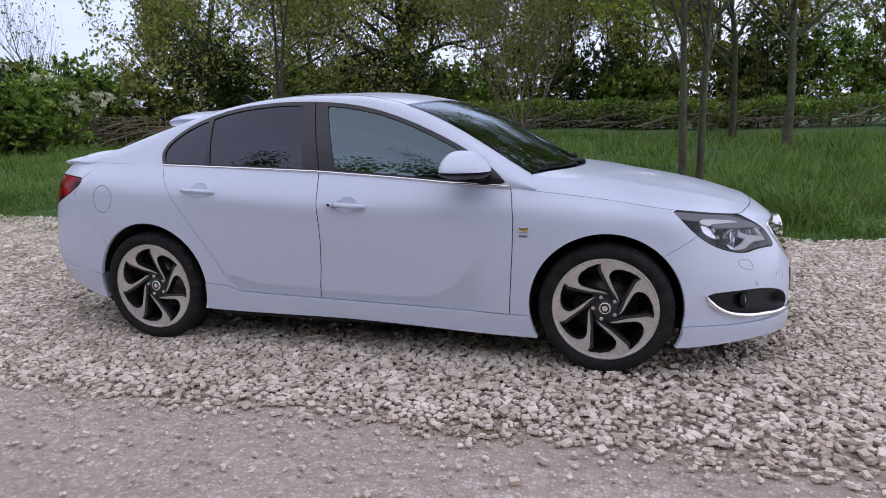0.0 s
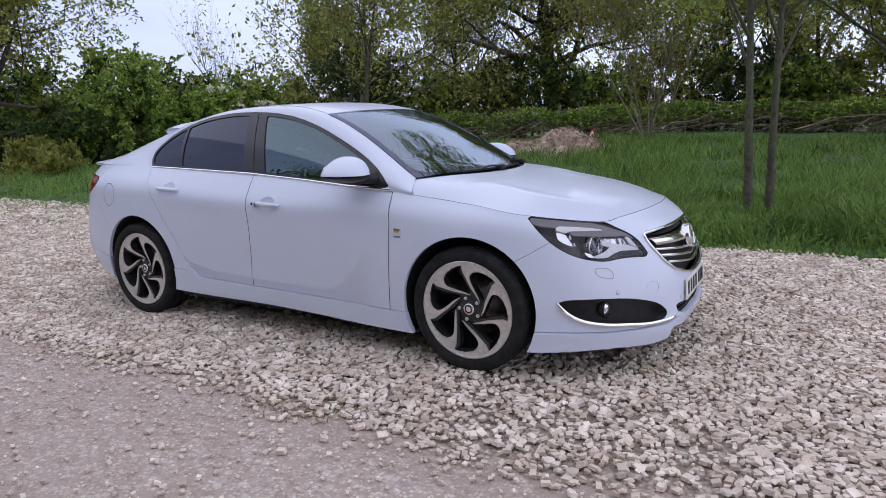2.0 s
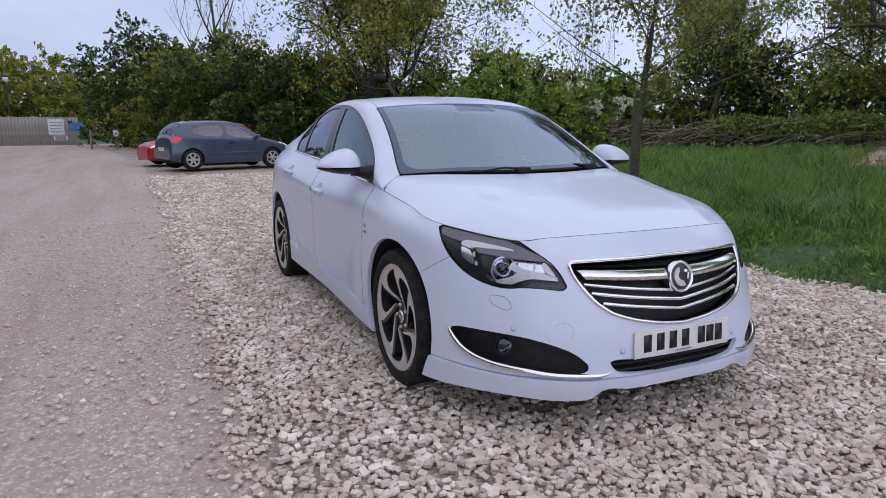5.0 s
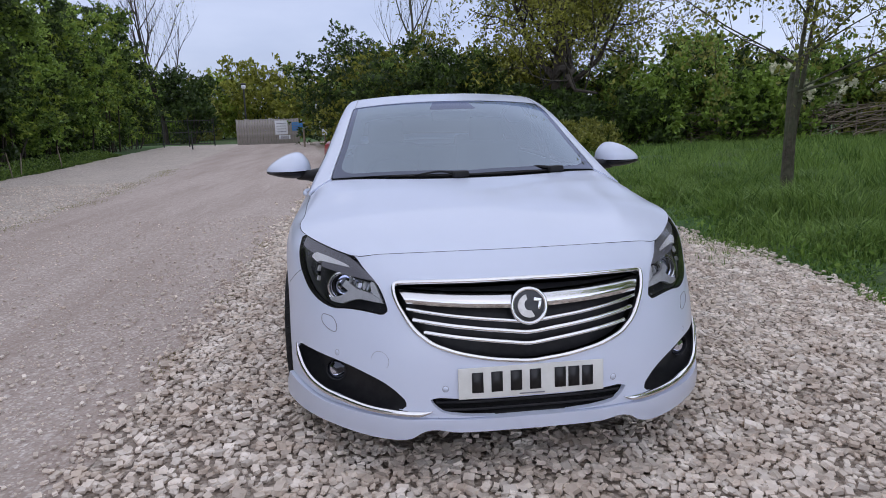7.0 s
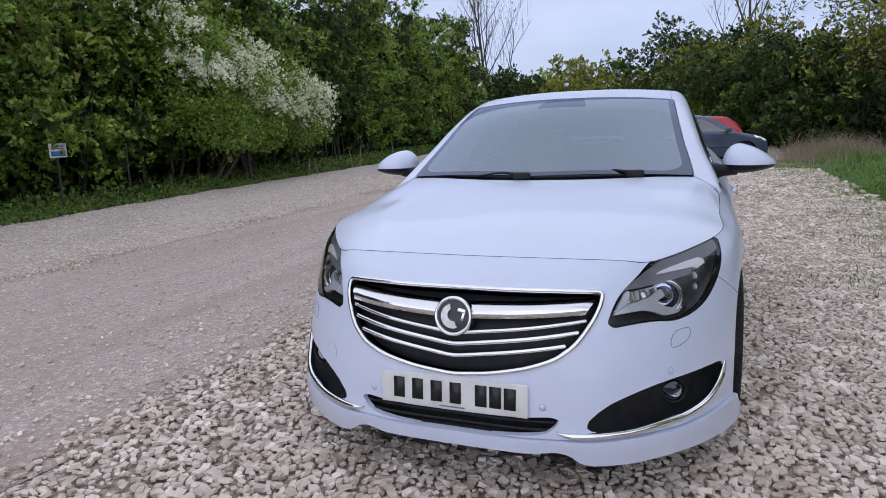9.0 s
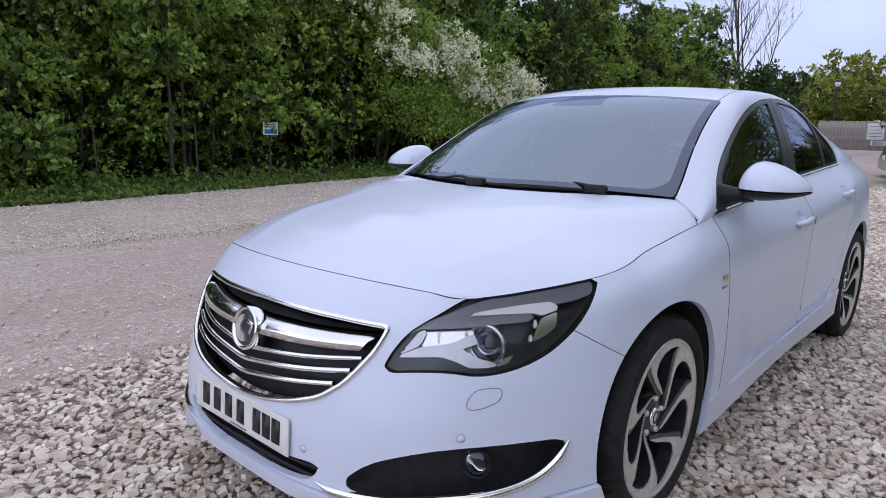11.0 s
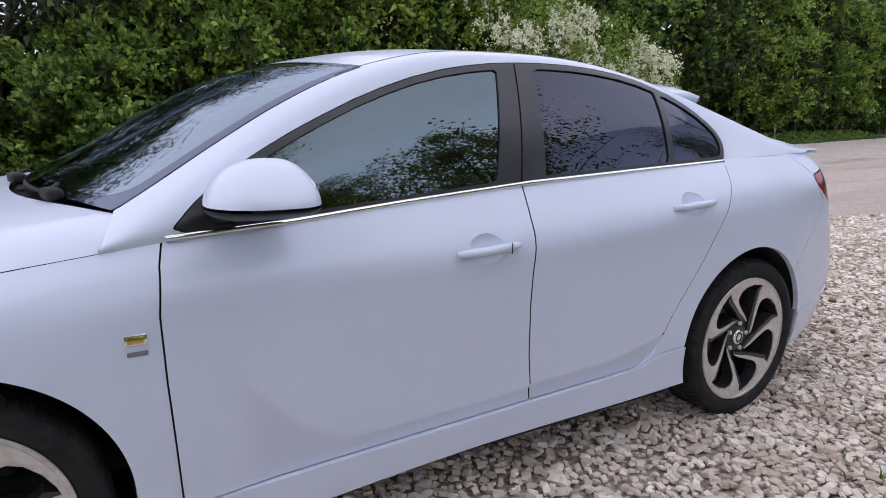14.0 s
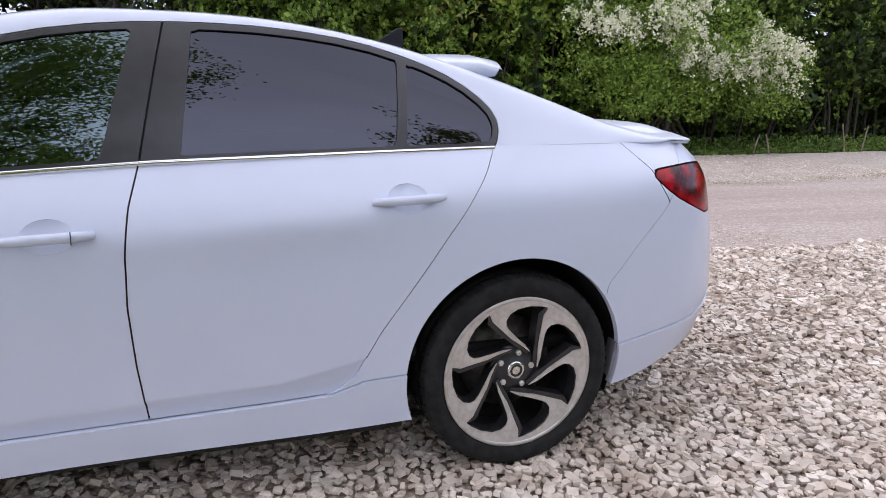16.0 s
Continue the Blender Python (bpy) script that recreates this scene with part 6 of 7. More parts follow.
        inlay("guide_leg", [(1.877, 0.742, 0.761), (1.866, 0.754, 0.755), (1.911, 0.757, 0.690), (1.923, 0.751, 0.684), (1.888, 0.749, 0.739)], 0.0075, M_GUIDE, "", 0)
        inlay("guide_reflector", [(1.864, 0.757, 0.753), (1.822, 0.780, 0.766), (1.839, 0.791, 0.727), (1.869, 0.780, 0.706), (1.909, 0.759, 0.689)], 0.016, M_SILVER, "mirror reflector beside the light guide", 0)
        inlay("reflector", [(2.123, 0.538, 0.723), (2.016, 0.644, 0.731), (2.025, 0.660, 0.697), (2.134, 0.554, 0.681)], 0.040, M_SILVER, "silver main-beam reflector", 0)
        for k in range(4):
            q = [np.array((2.118, 0.543, 0.72)) * (1 - t) + np.array((2.016, 0.646, 0.728)) * t for t in ((k + 0.15) / 4, (k + 0.5) / 4)]
            p = [np.array((2.132, 0.556, 0.684)) * (1 - t) + np.array((2.025, 0.660, 0.700)) * t for t in ((k + 0.15) / 4, (k + 0.5) / 4)]
            inlay("reflector_facet", [q[0], q[1], p[1], p[0]], 0.030 - 0.004 * (k % 2), M_SATIN if k % 2 else M_SILVER, "", 0, 0.01)
        inlay("reflector_edge", [(2.174, 0.511, 0.659), (2.123, 0.538, 0.721), (2.108, 0.555, 0.725), (2.136, 0.551, 0.683)], 0.018, M_SATIN, "", 0)
        inlay("lower_wing", [(2.176, 0.509, 0.657), (2.136, 0.552, 0.680), (2.075, 0.614, 0.693), (2.022, 0.648, 0.718), (2.023, 0.664, 0.693), (2.061, 0.638, 0.678), (2.04, 0.670, 0.657), (1.996, 0.717, 0.640), (2.011, 0.710, 0.630), (2.058, 0.667, 0.629), (2.084, 0.630, 0.648), (2.107, 0.600, 0.657), (2.175, 0.513, 0.651)], 0.020, M_SATIN, "satin silver lower wing", 0)
        inlay("wing_mirror", [(2.002, 0.712, 0.640), (1.965, 0.732, 0.661), (1.957, 0.738, 0.660), (1.972, 0.736, 0.640), (2.011, 0.710, 0.629)], 0.019, M_SILVER, "", 0)
        # tail lamp
        child("tail_lamp", m(A.keep(tail, 0.003)).mesh("tail_lamp", M_RED, 0.03), car, "dark red wrap-around tail lamp")
        # fog recess, lamp and chrome blade
        sf = A.keep(fog, 0.0)
        fa = sf.a.copy()
        edge = np.clip(fog(fa) / 0.03, 0, 1)
        fa[:, :3] -= fa[:, 3:6] * (0.002 + 0.055 * edge**0.7)[:, None]
        rec = child("fog_recess", m(Skin(fa, sf.t)).mesh("fog_recess", M_BLACK, 0), car, "black fog-lamp recess")
        fo = child("fog_lamp", lathe("fog_lamp", [(0.038, -0.006), (0.039, 0.004), (0.042, 0.004), (0.044, -0.02)], M_BLACK, 32), rec, "round fog lamp with a dark lens")
        child("fog_lens", lathe("fog_lens", [(0.0005, 0.003), (0.020, 0.001), (0.032, -0.004), (0.039, -0.010)], M_PRIVACY, 32), fo, "dark glass lens")
        fo.matrix_basis = Matrix.Translation(spot((2.085, 0.712, 0.372), -0.038)) @ turn
        pts = [(1.850, 0.850, 0.420), (1.90, 0.828, 0.350), (2.00, 0.780, 0.312), (2.10, 0.712, 0.292), (2.20, 0.602, 0.282), (2.265, 0.50, 0.275), (2.305, 0.41, 0.271), (2.322, 0.35, 0.283)]
        c = hermite(np.linspace(0, 1, len(pts)), np.array(pts), np.linspace(0, 1, 40))
        cc = np.array([spot(p, 0.004) for p in c])
        for _ in range(8):
            cc[1:-1] = 0.25 * cc[:-2] + 0.5 * cc[1:-1] + 0.25 * cc[2:]
        child("chrome_blade", tube_mesh("chrome_blade", [(cc, np.interp(np.linspace(0, 1, 40), [0, 0.08, 0.5, 0.9, 1], [0.004, 0.014, 0.014, 0.012, 0.002]))], M_CHROME, 10), car, "chrome blade under the fog lamp")
        # washer cover, sensors
        pts = [(2.062, 0.685, 0.583), (1.994, 0.742, 0.584), (2.022, 0.732, 0.532), (2.102, 0.664, 0.522)]
        loop = np.array(pts)
        for _ in range(3):
            nxt = np.roll(loop, -1, 0)
            loop = np.stack([0.75 * loop + 0.25 * nxt, 0.25 * loop + 0.75 * nxt], 1).reshape(-1, 3)
        c = np.array([spot(p, 0.0004) for p in np.vstack([loop, loop[:1]])])
        for _ in range(6):
            c[:-1] = 0.25 * np.roll(c[:-1], 1, 0) + 0.5 * c[:-1] + 0.25 * np.roll(c[:-1], -1, 0)
            c[-1] = c[0]
        child("washer_cover", tube_mesh("washer_cover", [(c, np.full(len(c), 0.0013))], M_GREYLAMP, 5), car, "outline of the lamp washer cover")
        for p in ((2.332, 0.311, 0.374), (2.105, 0.680, 0.455)):
            k = np.argmin(((flat - np.array(p)) ** 2).sum(1))
            nv_ = Vector(A.a[k, 3:6])
            nv_.y *= side
            o = child("parking_sensor", lathe("parking_sensor", [(0.0005, 0.0018), (0.0085, 0.0018), (0.0088, 0.0002), (0.0105, 0.0004), (0.0112, -0.002)], M_PAINT, 20), car, "small white parking sensor")
            o.matrix_basis = Matrix.Translation(spot(p, 0.0)) @ nv_.to_track_quat("Y", "Z").to_matrix().to_4x4()
            child("sensor_ring", lathe("sensor_ring", [(0.0104, 0.0006), (0.0116, 0.0006)], M_GREYLAMP, 20), o)
        # badge on the wing
        bx = child("wing_badge", block("wing_badge", (0.050, 0.005, 0.026), (0.958, side * 0.923, 0.746), M_CHROME, 0.002), car, "small chrome and gold wing badge")
        child("badge_field", block("badge_field", (0.036, 0.005, 0.016), (0.958, side * 0.9245, 0.746), M_GOLD, 0.001), bx)
        child("badge_script", block("badge_script", (0.044, 0.004, 0.010), (0.956, side * 0.9245, 0.713), M_GREYLAMP, 0.001), bx, "dark unreadable script under the badge")

    # tow cap
    k = np.argmin(((flat - np.array((2.237, 0.523, 0.457))) ** 2).sum(1))
    a = np.linspace(0, 2 * np.pi, 25)
    c = []
    for t in a:
        kk = np.argmin(((flat - np.array((2.237 - 0.02 * math.cos(t), 0.523 + 0.03 * math.cos(t), 0.457 + 0.034 * math.sin(t)))) ** 2).sum(1))
        q = flat[kk]
        c.append((q[0], -(0.523 + 0.03 * math.cos(t)), 0.457 + 0.034 * math.sin(t)))
    c = np.array(c)
    c[:, 0] = np.interp(np.abs(c[:, 1]), [0.49, 0.523, 0.556], [2.262, 2.2385, 2.212]) + 0.001
    child("tow_cap", tube_mesh("tow_cap", [(c, np.full(25, 0.0006))], M_GREYLAMP, 4), car, "outline of the round tow-eye cap")

    # grille: dark back, chrome frame, bars, emblem
    sgr = A.keep(grille, -0.002)
    child("grille_back", both(sgr.moved(-0.05)).mesh("grille_back", M_BLACK, 0), car, "black grille mesh")

    def nose(y, z, lift=0.0):
        k = np.argmin((np.abs(flat[:, 1] - abs(y)) ** 2 + (flat[:, 2] - z) ** 2) + 10 * (flat[:, 0] < 1.9))
        kx = flat[k, 0] - (A.a[k, 4] * (abs(y) - flat[k, 1]) + A.a[k, 5] * (z - flat[k, 2])) / max(A.a[k, 3], 0.2)
        return np.array([kx + A.a[k, 3] * lift, y + np.sign(y) * A.a[k, 4] * lift, z + A.a[k, 5] * lift])

    ww_y = lambda ww: np.sign(ww) * np.interp(abs(ww), w[:90], P[:90, 35, 1])
    loop = np.array(outline + outline[:1])
    tl = np.r_[0, np.cumsum(np.linalg.norm(np.diff(loop, axis=0), axis=1))]
    tq = np.linspace(0, tl[-1], 140)
    ly = np.stack([np.interp(tq, tl, loop[:, 0]), np.interp(tq, tl, loop[:, 1])], -1)
    for _ in range(3):
        ly = 0.25 * np.roll(ly, 1, 0) + 0.5 * ly + 0.25 * np.roll(ly, -1, 0)
    ring = np.array([nose(float(ww_y(q[0])), q[1], 0.001) for q in np.vstack([ly, ly[:1]])])
    child("grille_frame", tube_mesh("grille_frame", [(ring, np.full(len(ring), 0.0085))], M_CHROME, 8), car, "chrome grille surround")
    yy = np.linspace(-1, 1, 41)
    for name, half, ze, zm, r in (("grille_bar", 0.425, 0.640, 0.593, 0.0080), ("grille_bar", 0.405, 0.605, 0.556, 0.0090), ("grille_bar", 0.368, 0.565, 0.516, 0.0090)):
        z = zm + (ze - zm) * np.abs(yy) ** 0.95
        c = np.array([nose(y * half, float(zz), -0.012) for y, zz in zip(yy, z)])
        for _ in range(2):
            c[1:-1] = 0.25 * c[:-2] + 0.5 * c[1:-1] + 0.25 * c[2:]
        child(name, tube_mesh(name, [(c, np.full(41, r))], M_CHROME, 8), car, "thin chrome grille bar")
    top = np.array([nose(y * 0.452, 0.690 + 0.014 * abs(y) - 0.0, -0.012) for y in yy])
    low = np.array([nose(y * 0.418, 0.638 + 0.018 * abs(y), 0.006) for y in yy])
    mid = 0.5 * (top + low) + [0.012, 0, 0.004]
    q = np.concatenate([top - [0.03, 0, 0], top, mid, low, low - [0.03, 0, -0.004]])
    i = np.arange(40)
    f = np.concatenate([np.stack([i + 41 * k, i + 1 + 41 * k, i + 42 + 41 * k, i + 41 + 41 * k], -1) for k in range(4)])
    child("grille_wing", mesh_from("grille_wing", q, f, M_CHROME, True), car, "broad chrome grille bar")
    em = child("emblem", lathe("emblem", [(0.0655, -0.03), (0.0665, 0.004), (0.063, 0.010), (0.056, 0.008), (0.053, 0.002)], M_CHROME, 48), car, "round chrome emblem")
    em_turn = Vector((0.97, 0, 0.22)).to_track_quat("Y", "Z").to_matrix().to_4x4()
    em.matrix_basis = Matrix.Translation((2.318, 0, 0.648)) @ em_turn
    child("emblem_field", lathe("emblem_field", [(0.0005, 0.003), (0.05, 0.003), (0.055, 0.001)], M_GUN, 40), em)
    swoop = [(0.041 * math.cos(t), 0.041 * math.sin(t)) for t in np.radians(np.linspace(75, -115, 24))] + [(0.021 * math.cos(t) - 0.003, 0.021 * math.sin(t) + 0.004) for t in np.radians(np.linspace(-100, 60, 18))]
    o = child("emblem_relief", plate_mesh("emblem_relief", swoop, 0.009, M_ALLOY), em, "raised chrome shape")
    o.location = (0, 0.001, 0)
    for x_, z_, w_, h_ in ((-0.030, 0.020, 0.028, 0.013), (-0.036, 0.002, 0.010, 0.030)):
        child("emblem_bar", block("emblem_bar", (w_, 0.008, h_), (x_, 0.006, z_), M_CHROME, 0.002, (0, -14, 0)), em)
    # lower intake
    child("intake_back", block("intake_back", (0.03, 0.84, 0.10), (2.262, 0, 0.303), M_INNER, 0.005), car, "black lower air intake")
    child("intake_floor", block("intake_floor", (0.09, 0.66, 0.006), (2.275, 0, 0.258), M_INNER, 0), car)
    for z in (0.283, 0.312):
        c = np.array([nose(y * 0.34, z, -0.022) for y in np.linspace(-1, 1, 21)])
        child("intake_slat", tube_mesh("intake_slat", [(c, np.full(21, 0.006))], M_BLACK, 6), car)
    # plate with dark bars
    pl = child("number_plate", block("number_plate", (0.006, 0.520, 0.111), (0, 0, 0), M_PLATE, 0.0025), car, "white number plate with dark bars")
    pl.matrix_basis = pose(2.352, 0, 0.391, 0, -3, 0)
    for k, y in enumerate((-0.190, -0.118, -0.046, 0.026, 0.120, 0.172, 0.224)):
        child("plate_bar", block("plate_bar", (0.002, 0.040, 0.072), (0.0037, y * 0.95 - 0.012, 0.002), M_INK, 0), pl)
    child("plate_bar", block("plate_bar", (0.002, 0.09, 0.004), (0.0037, 0.0, -0.047), M_GREYLAMP, 0), pl)

    # bonnet
    BP, BN = bonnet_grid()
    B = Skin.grid(BP, BN, np.arange(BP.shape[0]), np.arange(BP.shape[1]))
    child("bonnet", both(B.keep(lambda a: 58.82 - a[:, 7]).keep(lambda a: a[:, 6], 0.25)).mesh("bonnet", M_PAINT, 0.015), car)
    for side in (1, -1):
        gap = BP[-1, 50:] * [1, side, 1] + [-0.001, 0, 0.001]
        child("shut_line", tube_mesh("shut_line", [(gap, np.full(len(gap), 0.0028))], M_INNER, 6), car, "dark gap between bonnet and pillar")
    child("bonnet_inner", both(B.moved(-0.022)).mesh("bonnet_inner", M_INNER, 0), car, "dark metal under the bonnet")

    # glasshouse
    CP, CN, cq, ac = upper_body()
    order = np.argsort(-P[:, -1, 0])
    join_c = np.stack([np.interp(-CP[:, 0, 0], -P[order, -1, 0], join[order, k]) for k in range(3)], -1)
    f = smooth(-1.24, -1.40, CP[:, 0, 0])[:, None] * smooth(0.75, 0.0, ac)[None]
    CN = CN * (1 - f[..., None]) + join_c[:, None] * f[..., None]
    CN /= np.linalg.norm(CN, axis=2, keepdims=True)
    C = Skin.grid(CP, CN, cq, ac)
    qm_at = lambda x: float(np.interp(-x, -CP[:, -1, 0], cq))
    frame_in = inside([(0.872, 0.955), (0.775, 1.053), (0.64, 1.139), (0.472, 1.226), (0.264, 1.317), (0.049, 1.385), (-0.171, 1.422), (-0.397, 1.435), (-0.63, 1.432), (-0.872, 1.406), (-1.07, 1.352), (-1.21, 1.292), (-1.305, 1.214), (-1.330, 1.155), (-1.318, 1.10), (-1.303, 1.076), (-0.86, 1.060), (-0.27, 1.036), (0.23, 1.000), (0.556, 0.972)], 1)
    win = lambda a: np.where(a[:, 7] < 1.12, frame_in(a[:, [0, 2]]), -1.0)
    head = qm_at(0.352)
    scr = lambda a: np.minimum(np.minimum(a[:, 7] - 1.085, (head - a[:, 6]) * 1.0), a[:, 6] - np.interp(a[:, 7], [1.0, 1.08, 1.3, 2.0], [0.15, 0.088, 0.075, 0.045]))
    r0, r1 = qm_at(-1.20), qm_at(-1.93)
    rscr = lambda a: np.minimum(np.minimum(a[:, 7] - 1.17 , a[:, 6] - r0), r1 - a[:, 6])
    base = lambda a: a[:, 6] - np.interp(a[:, 7], [0, 1.0, 1.08, 1.3, 2.0], [0.0, 0.0, 0.085, 0.073, 0.043])
    roof = C.keep(lambda a: -win(a), 0.0015).keep(lambda a: -scr(a), 0.004).keep(lambda a: -rscr(a), 0.004).keep(base).keep(lambda a: 0.995 * cq[-1] - a[:, 6])
    roof = roof.keep(lambda a: np.where((a[:, 0] > 0.7) & (a[:, 7] < 1.12), 1.017 - 0.64 * (a[:, 2] - 0.932) - a[:, 0], 1.0), 0.0)
    child("roof", both(roof).mesh("roof", M_PAINT, 0.012), car)
    # the screen: clear glass inside a dark printed border with round corners and a sensor panel at the top
    def pane(a):
        aside, low, high = (a[:, 7] - 1.085) * 0.72, a[:, 6] - np.interp(a[:, 7], [1.0, 1.08, 1.3, 2.0], [0.15, 0.088, 0.075, 0.045]), head - a[:, 6]
        clear = np.minimum(0.12 - np.hypot(np.maximum(0.12 - aside, 0), np.maximum(0.12 - low, 0)) - 0.036, high - 0.028)
        return np.minimum(clear, np.maximum(np.abs(a[:, 1]) - 0.125 - 0.25 * (high - 0.10), high - 0.165))
    zone = C.keep(scr, 0.004)
    child("windscreen", both(zone.keep(pane)).mesh("windscreen", M_SCREEN, 0), car, "large sloping windscreen with a blue-grey sheen")
    child("screen_border", both(zone.keep(lambda a: -pane(a))).mesh("screen_border", M_BORDER, 0), car, "dark printed border and sensor panel of the windscreen")
    child("rear_screen", both(C.keep(rscr, 0.004)).mesh("rear_screen", M_PRIVACY, 0), car, "dark rear screen")
    for side in (1, -1):
        m = (lambda s: s) if side > 0 else (lambda s: s.mirrored())
        zone = C.keep(win, 0.0015)
        lineB = lambda a, x0, x1: a[:, 0] - (x0 + (x1 - x0) * (a[:, 2] - 1.05) / 0.36)
        f_front = lambda a: np.minimum(np.minimum(win(a) - 0.020, lineB(a, -0.140, -0.228)), 0.74 - a[:, 0] - (a[:, 2] - 1.0) * 0.62)
        f_rear = lambda a: np.minimum(np.minimum(win(a) - 0.020, -lineB(a, -0.343, -0.385)), lineB(a, -0.970, -1.010))
        f_quart = lambda a: np.minimum(win(a) - 0.020, -lineB(a, -1.002, -1.040))
        any_glass = lambda a: np.maximum(np.maximum(f_front(a), f_rear(a)), f_quart(a))
        fr = zone.keep(lambda a: -any_glass(a))
        mid_line = lambda a: lineB(a, -0.238, -0.305)
        fr = fr.keep(mid_line, 0.003).plus(fr.keep(lambda a: -mid_line(a), 0.003))
        frame_o = child("window_frame", m(fr).mesh("window_frame", M_PILLAR, 0.012), car, "satin black window frame and pillar")
        seal = zone.keep(lambda a: 0.014 - mid_line(a)).keep(lambda a: 0.014 + mid_line(a)).keep(lambda a: 0.010 - any_glass(a)).moved(-0.005)
        child("pillar_seal", m(seal).mesh("pillar_seal", M_INNER, 0), frame_o, "dark seal between the doors")
        k_seam = int(np.argmin(np.abs(ac - 1.10)))
        rows = (CP[:, k_seam, 0] < 0.33) & (CP[:, k_seam, 0] > -1.12)
        line_ = CP[rows, k_seam] + CN[rows, k_seam] * 0.0002
        child("roof_seam", tube_mesh("roof_seam", [(line_ * [1, side, 1], np.full(len(line_), 0.0016))], M_GREYLAMP, 5), car, "thin seam along the roof edge")
        for name, fn, mat, lab in (("front_window", f_front, M_WINDOW, "green-tinted front side window"), ("rear_window", f_rear, M_PRIVACY, "dark privacy-tinted rear side window"), ("quarter_window", f_quart, M_PRIVACY, "small dark quarter window")):
            child(name, m(zone.keep(fn, 0.0).moved(-0.006)).mesh(name, mat, 0), frame_o, lab)
        # black frame step round the glass and bright strip along the belt
        xs = np.linspace(0.868, -1.302, 60)
        zb = np.interp(-xs, [-0.87, -0.556, -0.23, 0.27, 0.86, 1.303], [0.958, 0.975, 1.003, 1.039, 1.063, 1.079])
        yb = np.array([CP[np.argmin(np.abs(CP[:, 0, 0] - x)), 0, 1] for x in xs])
        for _ in range(4):
            yb[1:-1] = 0.25 * yb[:-2] + 0.5 * yb[1:-1] + 0.25 * yb[2:]
        cc = np.stack([xs, side * (yb + 0.003), zb], -1)
        child("chrome_strip", tube_mesh("chrome_strip", [(cc, np.full(60, 0.0085))], M_CHROME, 8), car, "bright chrome strip along the window line")
        # mirror
        mx, my, mz = 0.650, side * 0.968, 1.050
        mir = child("door_mirror", mirror_shell("door_mirror", mx, my, mz, side, 0.110, 0.0, M_PAINT), car, "white door mirror with a black base")
        child("mirror_base", mirror_shell("mirror_base", mx, my, mz - 0.003, side, -0.042, 0.004, M_BLACK), mir, "black lower mirror shell")
        child("mirror_glass", ball("mirror_glass", (0.560, side * 0.960, mz + 0.034), (0.007, 0.080, 0.026), M_SILVER), mir, "mirror glass")
        c = np.array([(0.735, side * 0.79, 1.018), (0.72, side * 0.85, 1.022), (0.70, side * 0.91, 1.030)])
        child("mirror_arm", tube_mesh("mirror_arm", [(c, [0.048, 0.030, 0.032])], M_BLACK, 12), mir, "black mirror arm")
        # indoor details
        seat = child("front_seat", block("front_seat", (0.13, 0.46, 0.62), (-0.30, side * 0.37, 0.86), M_SEAT, 0.05, (0, -14, 0)), car, "charcoal front seat")
        child("headrest", block("headrest", (0.09, 0.26, 0.18), (-0.40, side * 0.37, 1.24), M_SEAT, 0.04, (0, -10, 0)), seat)
        child("cushion", block("cushion", (0.50, 0.48, 0.16), (0.02, side * 0.37, 0.55), M_SEAT, 0.05), seat)
        child("rear_headrest", block("rear_headrest", (0.09, 0.26, 0.14), (-1.12, side * 0.36, 1.13), M_SEAT, 0.04), car)
    child("rear_bench", block("rear_bench", (0.16, 1.25, 0.60), (-1.0, 0, 0.82), M_SEAT, 0.05, (0, -18, 0)), car, "charcoal rear bench")
    child("dashboard", block("dashboard", (0.42, 1.34, 0.20), (0.88, 0, 0.90), M_BLACK, 0.06), car, "black dashboard")
    sw = child("steering_wheel", lathe("steering_wheel", [(0.172, 0), (0.180, 0.012), (0.190, 0.012), (0.195, 0), (0.188, -0.012), (0.178, -0.012), (0.172, 0)], M_BLACK, 40), car, "black steering wheel")
    sw.matrix_basis = pose(0.56, -0.37, 0.93, 0, 0, -90) @ pose(0, 0, 0, 25, 0, 0)
    child("rear_view_mirror", block("rear_view_mirror", (0.03, 0.24, 0.06), (0.42, 0.0, 1.335), M_BLACK, 0.012), car, "black interior mirror")
    child("cabin_floor", block("cabin_floor", (3.3, 1.62, 0.04), (-0.35, 0, 0.40), M_INNER, 0), car)
    child("underbody", block("underbody", (3.9, 1.35, 0.06), (-0.05, 0, 0.215), M_INNER, 0.01), car, "black underbody")
    child("floor_pan", block("floor_pan", (1.95, 1.74, 0.04), (0.0, 0, 0.195), M_INNER, 0.01), car, "black floor pan between the sills")
    child("bulkhead", block("bulkhead", (0.04, 1.5, 0.5), (1.05, 0, 0.66), M_INNER, 0), car)
    # scuttle and wipers
    ys = np.linspace(-0.80, 0.80, 41)
    xf = np.interp(np.abs(ys), BP[-1, :, 1], BP[-1, :, 0])
    zf = np.interp(np.abs(ys), BP[-1, :, 1], BP[-1, :, 2])
    q = np.concatenate([np.stack([xf + 0.03, ys, zf - 0.022], -1), np.stack([xf - 0.05, ys, zf - 0.020], -1), np.stack([xf - 0.16, ys, zf + 0.016], -1)])
    i = np.arange(40)
    child("scuttle", mesh_from("scuttle", q, np.concatenate([np.stack([i, i + 1, i + 42, i + 41], -1), np.stack([i + 41, i + 42, i + 83, i + 82], -1)]), M_BLACK, True), car, "black scuttle panel under the windscreen")
